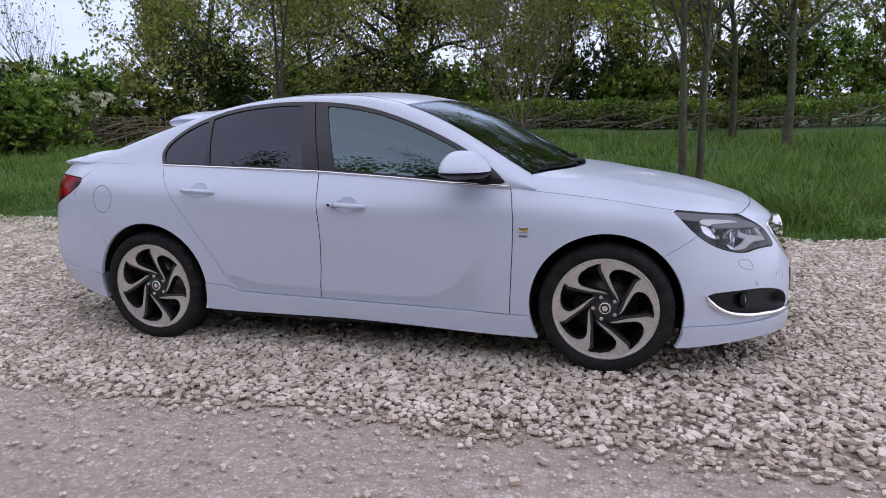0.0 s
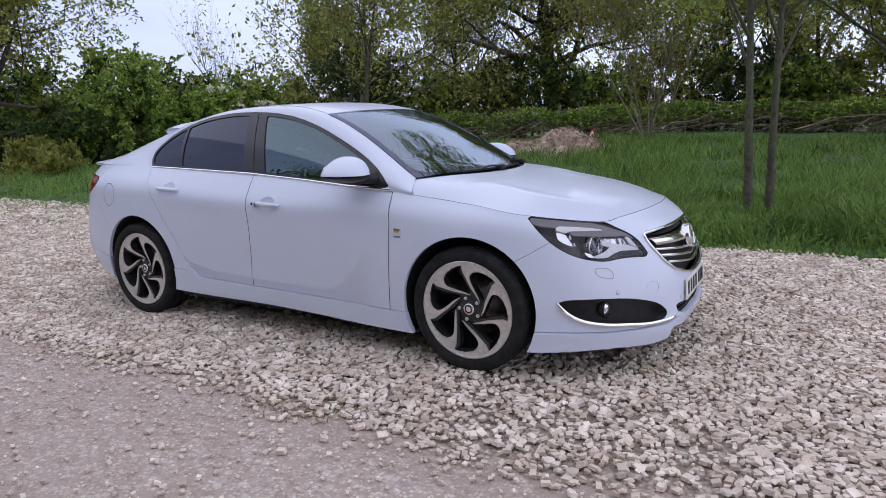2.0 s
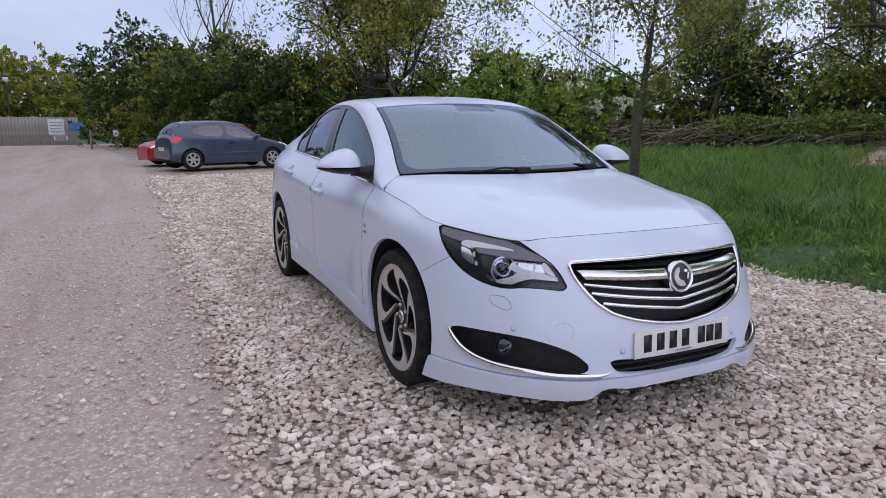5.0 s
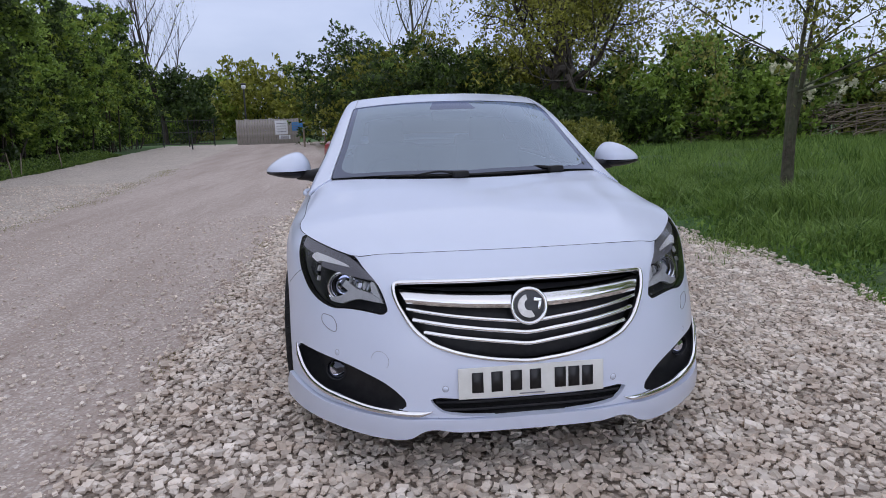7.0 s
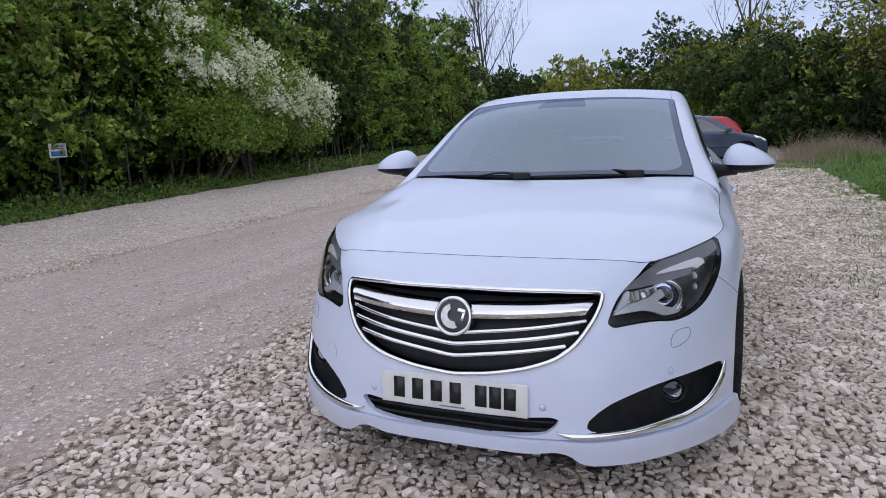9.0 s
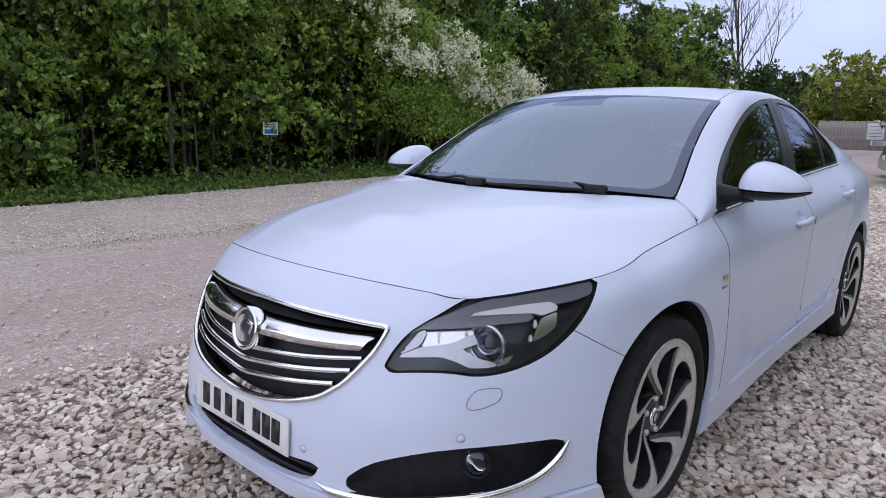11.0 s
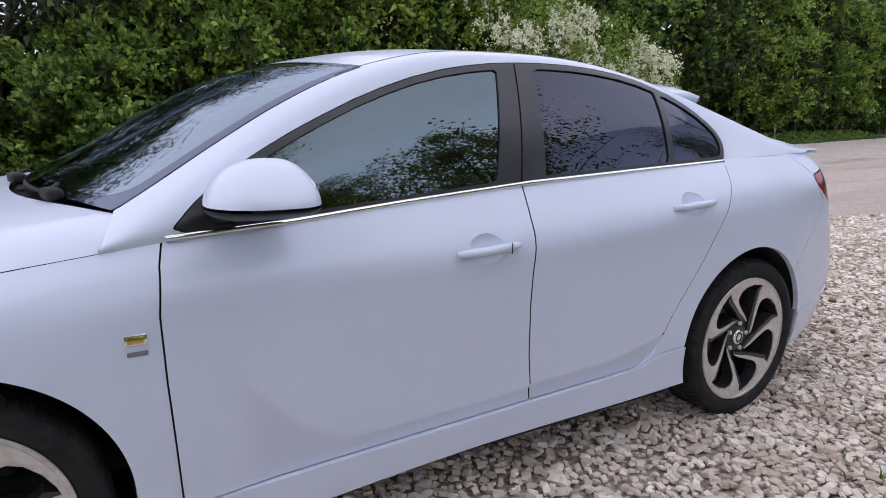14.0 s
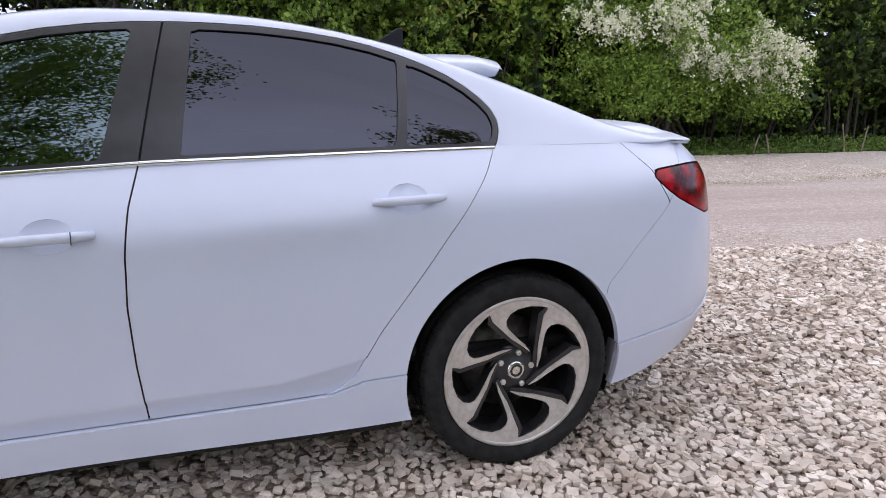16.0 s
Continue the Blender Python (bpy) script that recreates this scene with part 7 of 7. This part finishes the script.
    for y0, y1, pivot in ((-0.66, 0.10, -0.06), (0.02, 0.71, 0.46)):
        y = np.linspace(y0, y1, 24)
        edge = lambda yy, k: np.interp(np.abs(yy), BP[-1, :, 1], BP[-1, :, k])
        x, z = edge(y, 0) - 0.045, edge(y, 2) + 0.012
        wp = child("wiper", tube_mesh("wiper", [(np.stack([x, y, z], -1), np.full(24, 0.0075))], M_INNER, 6), car, "black windscreen wiper")
        px, pz = float(edge(pivot, 0)), float(edge(pivot, 2))
        child("wiper_pivot", block("wiper_pivot", (0.045, 0.085, 0.034), (px - 0.020, pivot, pz + 0.018), M_INNER, 0.012, (0, 0, 12)), wp, "black wiper pivot cover")
        c = np.array([(px - 0.020, pivot - 0.03, pz + 0.026), (px - 0.040, pivot - 0.11, pz + 0.034), (px - 0.055, pivot - 0.20, pz + 0.022), (px - 0.060, pivot - 0.26, pz + 0.014)])
        child("wiper_arm", tube_mesh("wiper_arm", [(hermite([0, 1, 2, 3], c, np.linspace(0, 3, 16)), np.interp(np.arange(16), [0, 3, 15], [0.010, 0.006, 0.004]))], M_INNER, 6), wp)
    # roof spoiler, boot lip, fin
    ys = np.linspace(-0.54, 0.54, 31)
    prof = [(-1.12, 0.000), (-1.25, 0.010), (-1.38, 0.012), (-1.458, 0.0), (-1.468, -0.008), (-1.440, -0.028), (-1.36, -0.035), (-1.12, -0.03)]
    v = []
    for y in ys:
        e = (abs(y) / 0.54) ** 4
        for x, dz in prof:
            zc = np.interp(abs(y), [0, 0.3, 0.45, 0.55], [1.404, 1.389, 1.369, 1.340])
            v.append((x + 0.05 * e, y, zc + dz))
    m_ = len(prof)
    f = [[i * m_ + k, i * m_ + (k + 1) % m_, (i + 1) * m_ + (k + 1) % m_, (i + 1) * m_ + k] for i in range(30) for k in range(m_)]
    for o in (0, 30 * m_):
        f += [[o + 1, o + 2, o + 6, o + 7], [o + 2, o + 3, o + 5, o + 6], [o, o + 1, o + 7, o + 7], [o + 3, o + 4, o + 5, o + 5]]
    f = [q for q in f if len(set(q)) == 4]
    child("roof_spoiler", mesh_from("roof_spoiler", v, f, M_PAINT, True), car, "white roof spoiler over the rear screen")
    ys = np.linspace(-0.685, 0.685, 41)
    prof = hermite([0, 1, 2, 3, 4, 5, 6, 7], np.array([(-1.90, 1.112), (-1.97, 1.150), (-2.08, 1.162), (-2.17, 1.150), (-2.245, 1.118), (-2.285, 1.075), (-2.297, 1.010), (-2.290, 0.930)]), np.linspace(0, 7, 22))
    v = []
    for y in ys:
        e = abs(y) / 0.685
        for x, z in prof:
            v.append((x + 0.11 * e**3 + 0.10 * e**10, y, 1.085 + (z - 1.085) * (1 - e**8) - 0.010 * e**2 - 0.045 * e**10))
    i, k = np.meshgrid(np.arange(40), np.arange(21), indexing="ij")
    f = np.stack([i * 22 + k, i * 22 + k + 1, (i + 1) * 22 + k + 1, (i + 1) * 22 + k], -1).reshape(-1, 4)
    child("boot_lip", mesh_from("boot_lip", v, f, M_PAINT, True), car, "white ducktail lip on the boot lid")
    child("aerial_fin", plate_mesh("aerial_fin", [(-1.05, 1.44), (-1.165, 1.515), (-1.185, 1.512), (-1.19, 1.42)], 0.02, M_BLACK, 0.004), car, "black shark-fin aerial")
    for x, y, s_, spin in ((1.3685, 0.812, 1, -10), (1.3685, -0.812, -1, 19), (-1.3685, 0.812, 1, -10), (-1.3685, -0.812, -1, 11)):
        wheel(car, x, y, 0.338, s_, spin)
    return car


saloon()

# ---- parked cars farther off ----
M_BLUEPAINT = material("slate_blue_paint", (0.048, 0.066, 0.112), 0.35, 0.2, coat=0.8, vary=(0.054, 0.074, 0.124), scale=3)
M_REDPAINT = material("red_paint", (0.42, 0.012, 0.020), 0.3, coat=0.4, vary=(0.36, 0.010, 0.018), scale=3)
M_CLEAR = glass_material("clear_window_glass", (0.45, 0.50, 0.50), 2.3)
M_HUBCAP = material("silver_hubcap", (0.55, 0.55, 0.57), 0.35, 0.7, vary=(0.45, 0.45, 0.47), scale=20)
M_TAILGLASS = material("lit_red_lens", (0.65, 0.02, 0.02), 0.15, coat=1.0)
M_CONCRETE = material("weathered_boarding", (0.30, 0.275, 0.25), 0.9, vary=(0.38, 0.35, 0.32), scale=3, bump=0.004, bump_scale=30, second=(0.22, 0.20, 0.18), second_scale=0.9)
M_SIGNWHITE = material("white_board", (0.75, 0.77, 0.80), 0.5, vary=(0.68, 0.70, 0.73), scale=6)
M_SIGNBLUE = material("blue_board", (0.05, 0.22, 0.50), 0.5, vary=(0.06, 0.25, 0.55), scale=6)
M_CHIPS = material("wood_chips", (0.40, 0.31, 0.23), 0.95, vary=(0.60, 0.49, 0.37), scale=9, bump=0.03, bump_scale=25, second=(0.28, 0.20, 0.15), second_scale=2, island=0.3)
M_POLE = material("black_painted_steel", (0.015, 0.016, 0.016), 0.5, vary=(0.03, 0.03, 0.03), scale=20)
M_GREYBOX = material("grey_cabinet", (0.15, 0.18, 0.17), 0.6, vary=(0.20, 0.23, 0.22), scale=5)
M_WARNRED = material("warning_red", (0.60, 0.03, 0.02), 0.5)


def hatchback(name, label, paint, at, heading, scale=1.0):
    """A small hatchback; its front looks along +x before it is turned."""
    car = thing(name, label, "car", at=at)
    car.rotation_euler = (0, 0, heading)
    car.scale = (scale, scale, scale)
    xs = [2.04, 1.98, 1.78, 1.45, 1.08, 0.72, 0.30, -0.30, -1.00, -1.46, -1.68, -1.86, -1.92]
    sec = {"zt": [0.56, 0.70, 0.80, 0.89, 0.975, 1.20, 1.41, 1.485, 1.465, 1.415, 1.26, 0.96, 0.70], "yt": [0.40, 0.48, 0.58, 0.63, 0.66, 0.60, 0.55, 0.54, 0.53, 0.52, 0.55, 0.55, 0.50], "zb": [0.50, 0.62, 0.72, 0.80, 0.875, 0.905, 0.925, 0.955, 0.99, 1.01, 0.98, 0.78, 0.60], "yb": [0.55, 0.66, 0.76, 0.82, 0.835, 0.835, 0.835, 0.835, 0.83, 0.80, 0.76, 0.72, 0.66], "ym": [0.58, 0.70, 0.80, 0.855, 0.86, 0.855, 0.855, 0.86, 0.865, 0.84, 0.80, 0.76, 0.70], "z0": [0.24, 0.20, 0.19, 0.19, 0.19, 0.19, 0.19, 0.19, 0.19, 0.20, 0.24, 0.28, 0.32]}
    q = np.linspace(0, 1, 150)
    t = np.r_[0, np.cumsum(np.hypot(np.diff(xs), np.diff(sec["zt"])))]
    t /= t[-1]
    X = np.interp(q, t, xs)
    get = {k: hermite(t, np.array(v)[:, None], q)[:, 0] for k, v in sec.items()}
    va = np.linspace(0, 1, 44)
    P = np.empty((150, 44, 3))
    for i in range(150):
        g = {k: v[i] for k, v in get.items()}
        zm = g["z0"] + 0.55 * (g["zb"] - g["z0"])
        kn = np.array([(g["ym"] - 0.05, g["z0"]), (g["ym"], g["z0"] + 0.4 * (zm - g["z0"])), (g["ym"], zm), (g["yb"], g["zb"]), (0.5 * (g["yb"] + g["yt"]) + 0.03, 0.5 * (g["zb"] + g["zt"])), (g["yt"], g["zt"] - 0.045), (0.55 * g["yt"], g["zt"] - 0.008), (0, g["zt"])])
        yz = hermite([0, 0.12, 0.3, 0.46, 0.60, 0.74, 0.86, 1.0], kn, va)
        P[i] = np.stack([np.full(44, X[i]), yz[:, 0], yz[:, 1]], -1)
    P[:, -1, 1] = 0
    N = np.cross(np.gradient(P, axis=0), np.gradient(P, axis=1))
    N /= np.linalg.norm(N, axis=2, keepdims=True) + 1e-12
    N *= np.sign(N[75, 10, 1])
    S = Skin.grid(P, N, q, va)
    both = lambda s: s.plus(s.mirrored())
    arch = lambda cx: (lambda a: 0.345 - np.hypot(a[:, 0] - cx, a[:, 2] - 0.31))
    low = lambda a: 0.73 - a[:, 7]
    w1 = inside([(0.80, 0.935), (0.62, 1.05), (0.40, 1.19), (0.18, 1.31), (-0.02, 1.35), (-0.16, 1.355), (-0.20, 0.985)], 1)
    w2 = inside([(-0.30, 0.985), (-0.28, 1.355), (-0.65, 1.35), (-1.00, 1.31), (-1.22, 1.22), (-1.26, 1.14), (-1.10, 1.06), (-0.8, 1.01)], 1)
    win1 = lambda a: np.where(a[:, 7] < 0.78, w1(a[:, [0, 2]]), -1.0)
    win2 = lambda a: np.where(a[:, 7] < 0.78, w2(a[:, [0, 2]]), -1.0)
    q0, q1 = np.interp([-1.08, -0.30], -np.array(xs), t)
    q2, q3 = np.interp([1.49, 1.80], -np.array(xs), t)
    scr = lambda a: np.minimum(np.minimum(a[:, 7] - 0.77, a[:, 6] - q0), q1 - a[:, 6])
    rear = lambda a: np.minimum(np.minimum(a[:, 7] - 0.70, a[:, 6] - q2), q3 - a[:, 6])
    lamp_f = lambda a: np.where(a[:, 0] > 1.2, inside([(1.96, 0.66), (1.66, 0.82), (1.50, 0.80), (1.72, 0.66), (1.97, 0.60)], 1)(a[:, [0, 2]]), -1.0)
    lamp_r = lambda a: np.where(a[:, 0] < -1.2, inside([(-1.88, 0.80), (-1.66, 0.80), (-1.54, 0.92), (-1.60, 1.02), (-1.86, 1.00)], 1)(a[:, [0, 2]]) * (a[:, 7] < 0.62) - (a[:, 7] >= 0.62), -1.0)
    body = S.keep(lambda a: -arch(1.2875)(a)).keep(lambda a: -arch(-1.2875)(a)).keep(lambda a: -win1(a)).keep(lambda a: -win2(a)).keep(lambda a: -scr(a)).keep(lambda a: -rear(a)).keep(lambda a: -lamp_f(a)).keep(lambda a: -lamp_r(a))
    gap = lambda a: np.maximum(np.abs(a[:, 0] - 0.93 - 0.05 * a[:, 2]) - 0.005, -1.0 + 2.0 * (a[:, 7] > 0.46))
    gap2 = lambda a: np.maximum(np.abs(a[:, 0] + 0.25) - 0.005, -1.0 + 2.0 * (a[:, 7] > 0.46))
    child("body", both(body.keep(gap).keep(gap2)).mesh("body", paint, 0.02), car)
    for side in (1, -1):
        m = (lambda s: s) if side > 0 else (lambda s: s.mirrored())
        child("door_window", m(S.keep(win1, 0.004).moved(-0.006)).mesh("door_window", M_CLEAR, 0), car, "clear side window")
        child("rear_side_window", m(S.keep(win2, 0.004).moved(-0.006)).mesh("rear_side_window", M_CLEAR, 0), car, "clear rear side window")
        child("headlamp", m(S.keep(lamp_f, 0.003)).mesh("headlamp", M_SILVER, 0.02), car, "clear headlamp")
        child("tail_lamp", m(S.keep(lamp_r, 0.003)).mesh("tail_lamp", M_TAILGLASS, 0.02), car, "bright red tail lamp")
        child("door_mirror", block("door_mirror", (0.12, 0.18, 0.13), (0.78, side * 0.93, 0.99), paint, 0.04), car)
        child("door_handle", block("door_handle", (0.18, 0.03, 0.035), (-0.06, side * 0.862, 0.80), M_BLACK, 0.01), car, "dark door handle")
        child("rubbing_strip", block("rubbing_strip", (1.1, 0.02, 0.05), (0.36, side * 0.866, 0.50), paint, 0.008), car)
        for cx in (1.2875, -1.2875):
            w_ = new("wheel")
            w_.parent = car
            w_.matrix_basis = pose(cx, side * 0.76, 0.31, 0, 0, 0 if side > 0 else 180)
            child("tyre", lathe("tyre", [(0.20, -0.08), (0.29, -0.09), (0.31, -0.06), (0.31, 0.06), (0.295, 0.09), (0.22, 0.09), (0.20, 0.08)], M_RUBBER, 40), w_, "black tyre")
            child("rim", lathe("rim", [(0.001, 0.05), (0.21, 0.05)], M_INNER, 32), w_)
            child("hubcap_ring", lathe("hubcap_ring", [(0.208, 0.088), (0.20, 0.094), (0.175, 0.088), (0.17, 0.07)], M_HUBCAP, 36), w_, "silver wheel trim")
            child("hubcap_centre", lathe("hubcap_centre", [(0.001, 0.095), (0.05, 0.092), (0.06, 0.07)], M_HUBCAP, 24), w_)
            for k in range(6):
                s_ = child("hubcap_spoke", block("hubcap_spoke", (0.15, 0.02, 0.062), (0.115, 0.078, 0), M_HUBCAP, 0.008), w_)
                s_.matrix_basis = Matrix.Rotation(k * math.pi / 3, 4, "Y")
            a = np.linspace(-0.3, math.pi + 0.3, 20)
            v = np.array([(cx + 0.348 * math.cos(tt), side * y_, 0.31 + 0.348 * math.sin(tt)) for y_ in (0.86, 0.50) for tt in a] + [(cx, side * 0.50, 0.31)] * 20)
            i = np.arange(19)
            child("arch_liner", mesh_from("arch_liner", v, np.concatenate([np.stack([i + 20 * k, i + 1 + 20 * k, i + 21 + 20 * k, i + 20 + 20 * k], -1) for k in range(2)]), M_INNER, True), car)
    child("windscreen", both(S.keep(scr, 0.004)).mesh("windscreen", M_SCREEN, 0.01), car, "sloping windscreen")
    child("rear_screen", both(S.keep(rear, 0.004)).mesh("rear_screen", M_PRIVACY, 0.01), car, "dark rear screen")
    for x0, s_ in ((2.04, 1), (-1.92, -1)):
        k = 0 if s_ > 0 else 149
        ring = P[k]
        v = np.concatenate([ring, ring * [1, -1, 1]])
        bm = bmesh.new()
        vs = [bm.verts.new(p) for p in list(ring) + list((ring * [1, -1, 1])[-2::-1])]
        bm.faces.new(vs)
        me = bpy.data.meshes.new("end_panel")
        bm.to_mesh(me)
        bm.free()
        me.materials.append(paint)
        child("end_panel", me, car)
    child("rear_plate", block("rear_plate", (0.01, 0.50, 0.11), (-1.925, 0, 0.62), M_PLATE, 0.003), car, "plain number plate")
    child("seat_row", block("seat_row", (0.14, 1.2, 0.6), (-0.95, 0, 0.80), M_SEAT, 0.05, (0, -12, 0)), car)
    child("dashboard", block("dashboard", (0.35, 1.3, 0.18), (0.82, 0, 0.86), M_BLACK, 0.05), car)
    child("underbody", block("underbody", (3.5, 1.2, 0.25), (0, 0, 0.32), M_INNER, 0.02), car)
    return car


hatchback("hatchback", "slate-blue three-door hatchback parked on the gravel", M_BLUEPAINT, (-16.6, 0.48, float(level(-16.6, 0.48)) + 0.03), math.pi / 2 + 0.27, 0.94)
hatchback("hatchback", "red hatchback parked behind the blue one", M_REDPAINT, (-19.25, 0.10, float(level(-19.25, 0.10))), -math.pi / 2 + 0.26, 0.93)


# ---- field and track furniture ----
def chip_heap():
    heap = thing("chip_heap", "low mound of brown wood chips in the grass", "heap", at=(-3.55, 13.2, float(level(-3.55, 13.2))))
    n = 70
    g = np.linspace(-2.3, 2.3, n)
    X, Y = np.meshgrid(g, g * 0.7, indexing="ij")
    Z = 0.66 * np.exp(-((X - 0.25) / 0.95) ** 2 - (Y / 0.8) ** 2) + 0.34 * np.exp(-((X + 1.35) / 0.55) ** 2 - (Y / 0.5) ** 2) + 0.16 * np.exp(-(X / 1.9) ** 4 - (Y / 1.2) ** 4)
    Z += 0.05 * np.sin(X * 6 + Y * 3) * np.sin(Y * 7) * np.clip(Z * 3, 0, 1) - 0.17
    i = np.arange(n * n).reshape(n, n)
    f = np.stack([i[:-1, :-1], i[1:, :-1], i[1:, 1:], i[:-1, 1:]], -1).reshape(-1, 4)
    child("mound", mesh_from("mound", np.stack([X, Y, Z], -1).reshape(-1, 3), f, M_CHIPS, True), heap)
    m = 5000
    k = rng.integers(0, n * n, m * 3)
    k = k[Z.ravel()[k] > -0.04][:m]
    at = np.stack([X.ravel()[k], Y.ravel()[k], Z.ravel()[k] + 0.01], -1) + rng.normal(0, 0.02, (len(k), 3))
    v, f = leaf_quads(at, rng.uniform(0.015, 0.045, len(k)), up=0.1, long=3.0)
    tagged(child("chip_litter", mesh_from("chip_litter", v, f, M_CHIPS), heap, "loose splintered wood chips"), kind="stuff")


def post(name, label, category, x, y, h, r, mat, sink=0.1):
    z = float(level(x, y))
    e = thing(name, label, category, at=(x, y, z))
    child("pole", tube_mesh("pole", [(np.array([(0, 0, -sink), (0, 0, h * 0.5), (0, 0, h)]), [r, r, r * 0.9])], mat, 12), e)
    return e


def furniture():
    # notice on the hedge fence
    x, y = -4.52, -10.4
    s = post("notice", "small white notice on a post in the hedge", "sign", x, y, 1.15 - float(level(x, y)) + 0.1, 0.02, M_DARKBARK)
    zc = 1.15 - float(level(x, y))
    child("board", block("board", (0.36, 0.012, 0.26), (0, 0.04, zc), M_SIGNWHITE, 0.004), s, "white board")
    child("picture", block("picture", (0.30, 0.004, 0.09), (0, 0.048, zc - 0.06), M_SIGNBLUE, 0), s, "blue and green picture band")
    for k, w_ in enumerate((0.26, 0.22)):
        child("text_bar", block("text_bar", (w_, 0.004, 0.022), (0, 0.048, zc + 0.08 - 0.045 * k), M_GREYLAMP, 0), s)
    # grey cabinet on a post and a warning triangle beyond the heap
    s = post("meter_cabinet", "grey metal cabinet on a post beyond the heap", "cabinet", -6.92, 24.9, 0.95, 0.05, M_GREYBOX)
    child("box", block("box", (0.56, 0.28, 0.40), (0, 0, 0.84), M_GREYBOX, 0.02), s)
    child("lid", block("lid", (0.60, 0.32, 0.04), (0, 0, 1.06), M_GREYBOX, 0.01), s)
    s = post("warning_sign", "small red-edged warning triangle on a stake", "sign", -5.58, 22.5, 0.20, 0.015, M_POLE)
    child("triangle", plate_mesh("triangle", [(-0.22, 0.06), (0.22, 0.06), (0.0, 0.44)], 0.01, M_WARNRED, 0.002), s, "red triangle")
    o = child("triangle_field", plate_mesh("triangle_field", [(-0.13, 0.11), (0.13, 0.11), (0.0, 0.34)], 0.006, M_SIGNWHITE), s, "white field")
    o.location = (0, -0.008, 0)
    # boarding with notices at the end of the track
    x0, y0, x1, y1 = -44.8, -9.45, -45.3, -5.05
    z = float(level(-45, -8))
    d = Vector((x1 - x0, y1 - y0, 0))
    ang = math.atan2(d.y, d.x)
    wall = thing("boarded_wall", "weathered grey boarded wall at the end of the track", "wall", at=((x0 + x1) / 2, (y0 + y1) / 2, z))
    wall.rotation_euler = (0, 0, ang)
    n = 24
    board = block("board", (d.length / n - 0.012, 0.06, 1.85), (0, 0, 0.85), M_CONCRETE, 0.006, seg=1)
    for k in range(n):
        o = child("board", board, wall)
        o.location = ((k + 0.5) / n * d.length - d.length / 2, 0, rng.uniform(-0.02, 0.02))
    child("rail", block("rail", (d.length, 0.05, 0.12), (0, 0.06, 1.4), M_CONCRETE, 0.01), wall)
    for k, (px, w_, h_, zz, mat) in enumerate(((0.95, 0.9, 1.0, 1.15, M_SIGNWHITE), (1.95, 0.5, 0.6, 1.2, M_SIGNBLUE), (1.15, 0.8, 0.3, 0.45, M_SIGNWHITE), (2.35, 0.25, 0.9, 1.0, M_SIGNBLUE))):
        q = thing("notice_board", ("white notice board on the boarded wall", "blue notice board on the boarded wall")[mat is M_SIGNBLUE], "sign", at=wall.location)
        q.rotation_euler = wall.rotation_euler
        child("panel", block("panel", (w_, 0.03, h_), (px, -0.06, zz), mat, 0.005), q)
        for j in range(4):
            child("text_bar", block("text_bar", (w_ * 0.75, 0.006, 0.035), (px, -0.078, zz + h_ * (0.3 - 0.2 * j)), M_GREYLAMP, 0), q)
    lp = post("street_lamp", "black lamp post with a white lantern by the wall", "lamp post", -46.0, -8.9, 4.1, 0.06, M_POLE)
    child("lantern", ball("lantern", (0, 0, 4.15), (0.16, 0.16, 0.20), M_SIGNWHITE), lp, "white lantern")
    child("lantern_cap", ball("lantern_cap", (0, 0, 4.32), (0.20, 0.20, 0.08), M_POLE), lp)
    # mesh gate beside the wall
    gate = thing("mesh_gate", "dark green mesh gate closing the end of the track", "gate", at=(-44.0, -14.3, float(level(-44, -14.3))))
    gate.rotation_euler = (0, 0, ang)
    for px in np.linspace(-3.4, 3.4, 5):
        child("post", tube_mesh("post", [(np.array([(px, 0, -0.1), (px, 0, 1.0), (px, 0, 1.95)]), [0.04, 0.04, 0.04])], M_POLE, 8), gate)
    for zz in (0.2, 1.0, 1.8):
        child("rail", tube_mesh("rail", [(np.array([(-3.4, 0, zz), (0, 0, zz), (3.4, 0, zz)]), [0.025] * 3)], M_POLE, 6), gate)
    for px in np.linspace(-3.3, 3.3, 34):
        child("bar", tube_mesh("bar", [(np.array([(px, 0, 0.15), (px, 0, 1.0), (px, 0, 1.85)]), [0.012] * 3)], M_POLE, 5), gate)
    b = post("marker_post", "short dark marker post at the gate", "post", -38.5, -11.05, 0.9, 0.05, M_POLE)
    child("cap", ball("cap", (0, 0, 0.9), (0.06, 0.06, 0.03), M_POLE), b)
    s = post("small_sign", "small white sign on a post by the gravel", "sign", -35.5, -2.7, 1.0, 0.035, M_TWIG)
    child("board", block("board", (0.04, 0.30, 0.34), (0.04, 0, 0.85), M_SIGNWHITE, 0.008), s, "white board")
    p = post("wooden_post", "short wooden post beside the track", "post", -36.0, -3.95, 1.05, 0.06, M_TWIG)


chip_heap()
furniture()
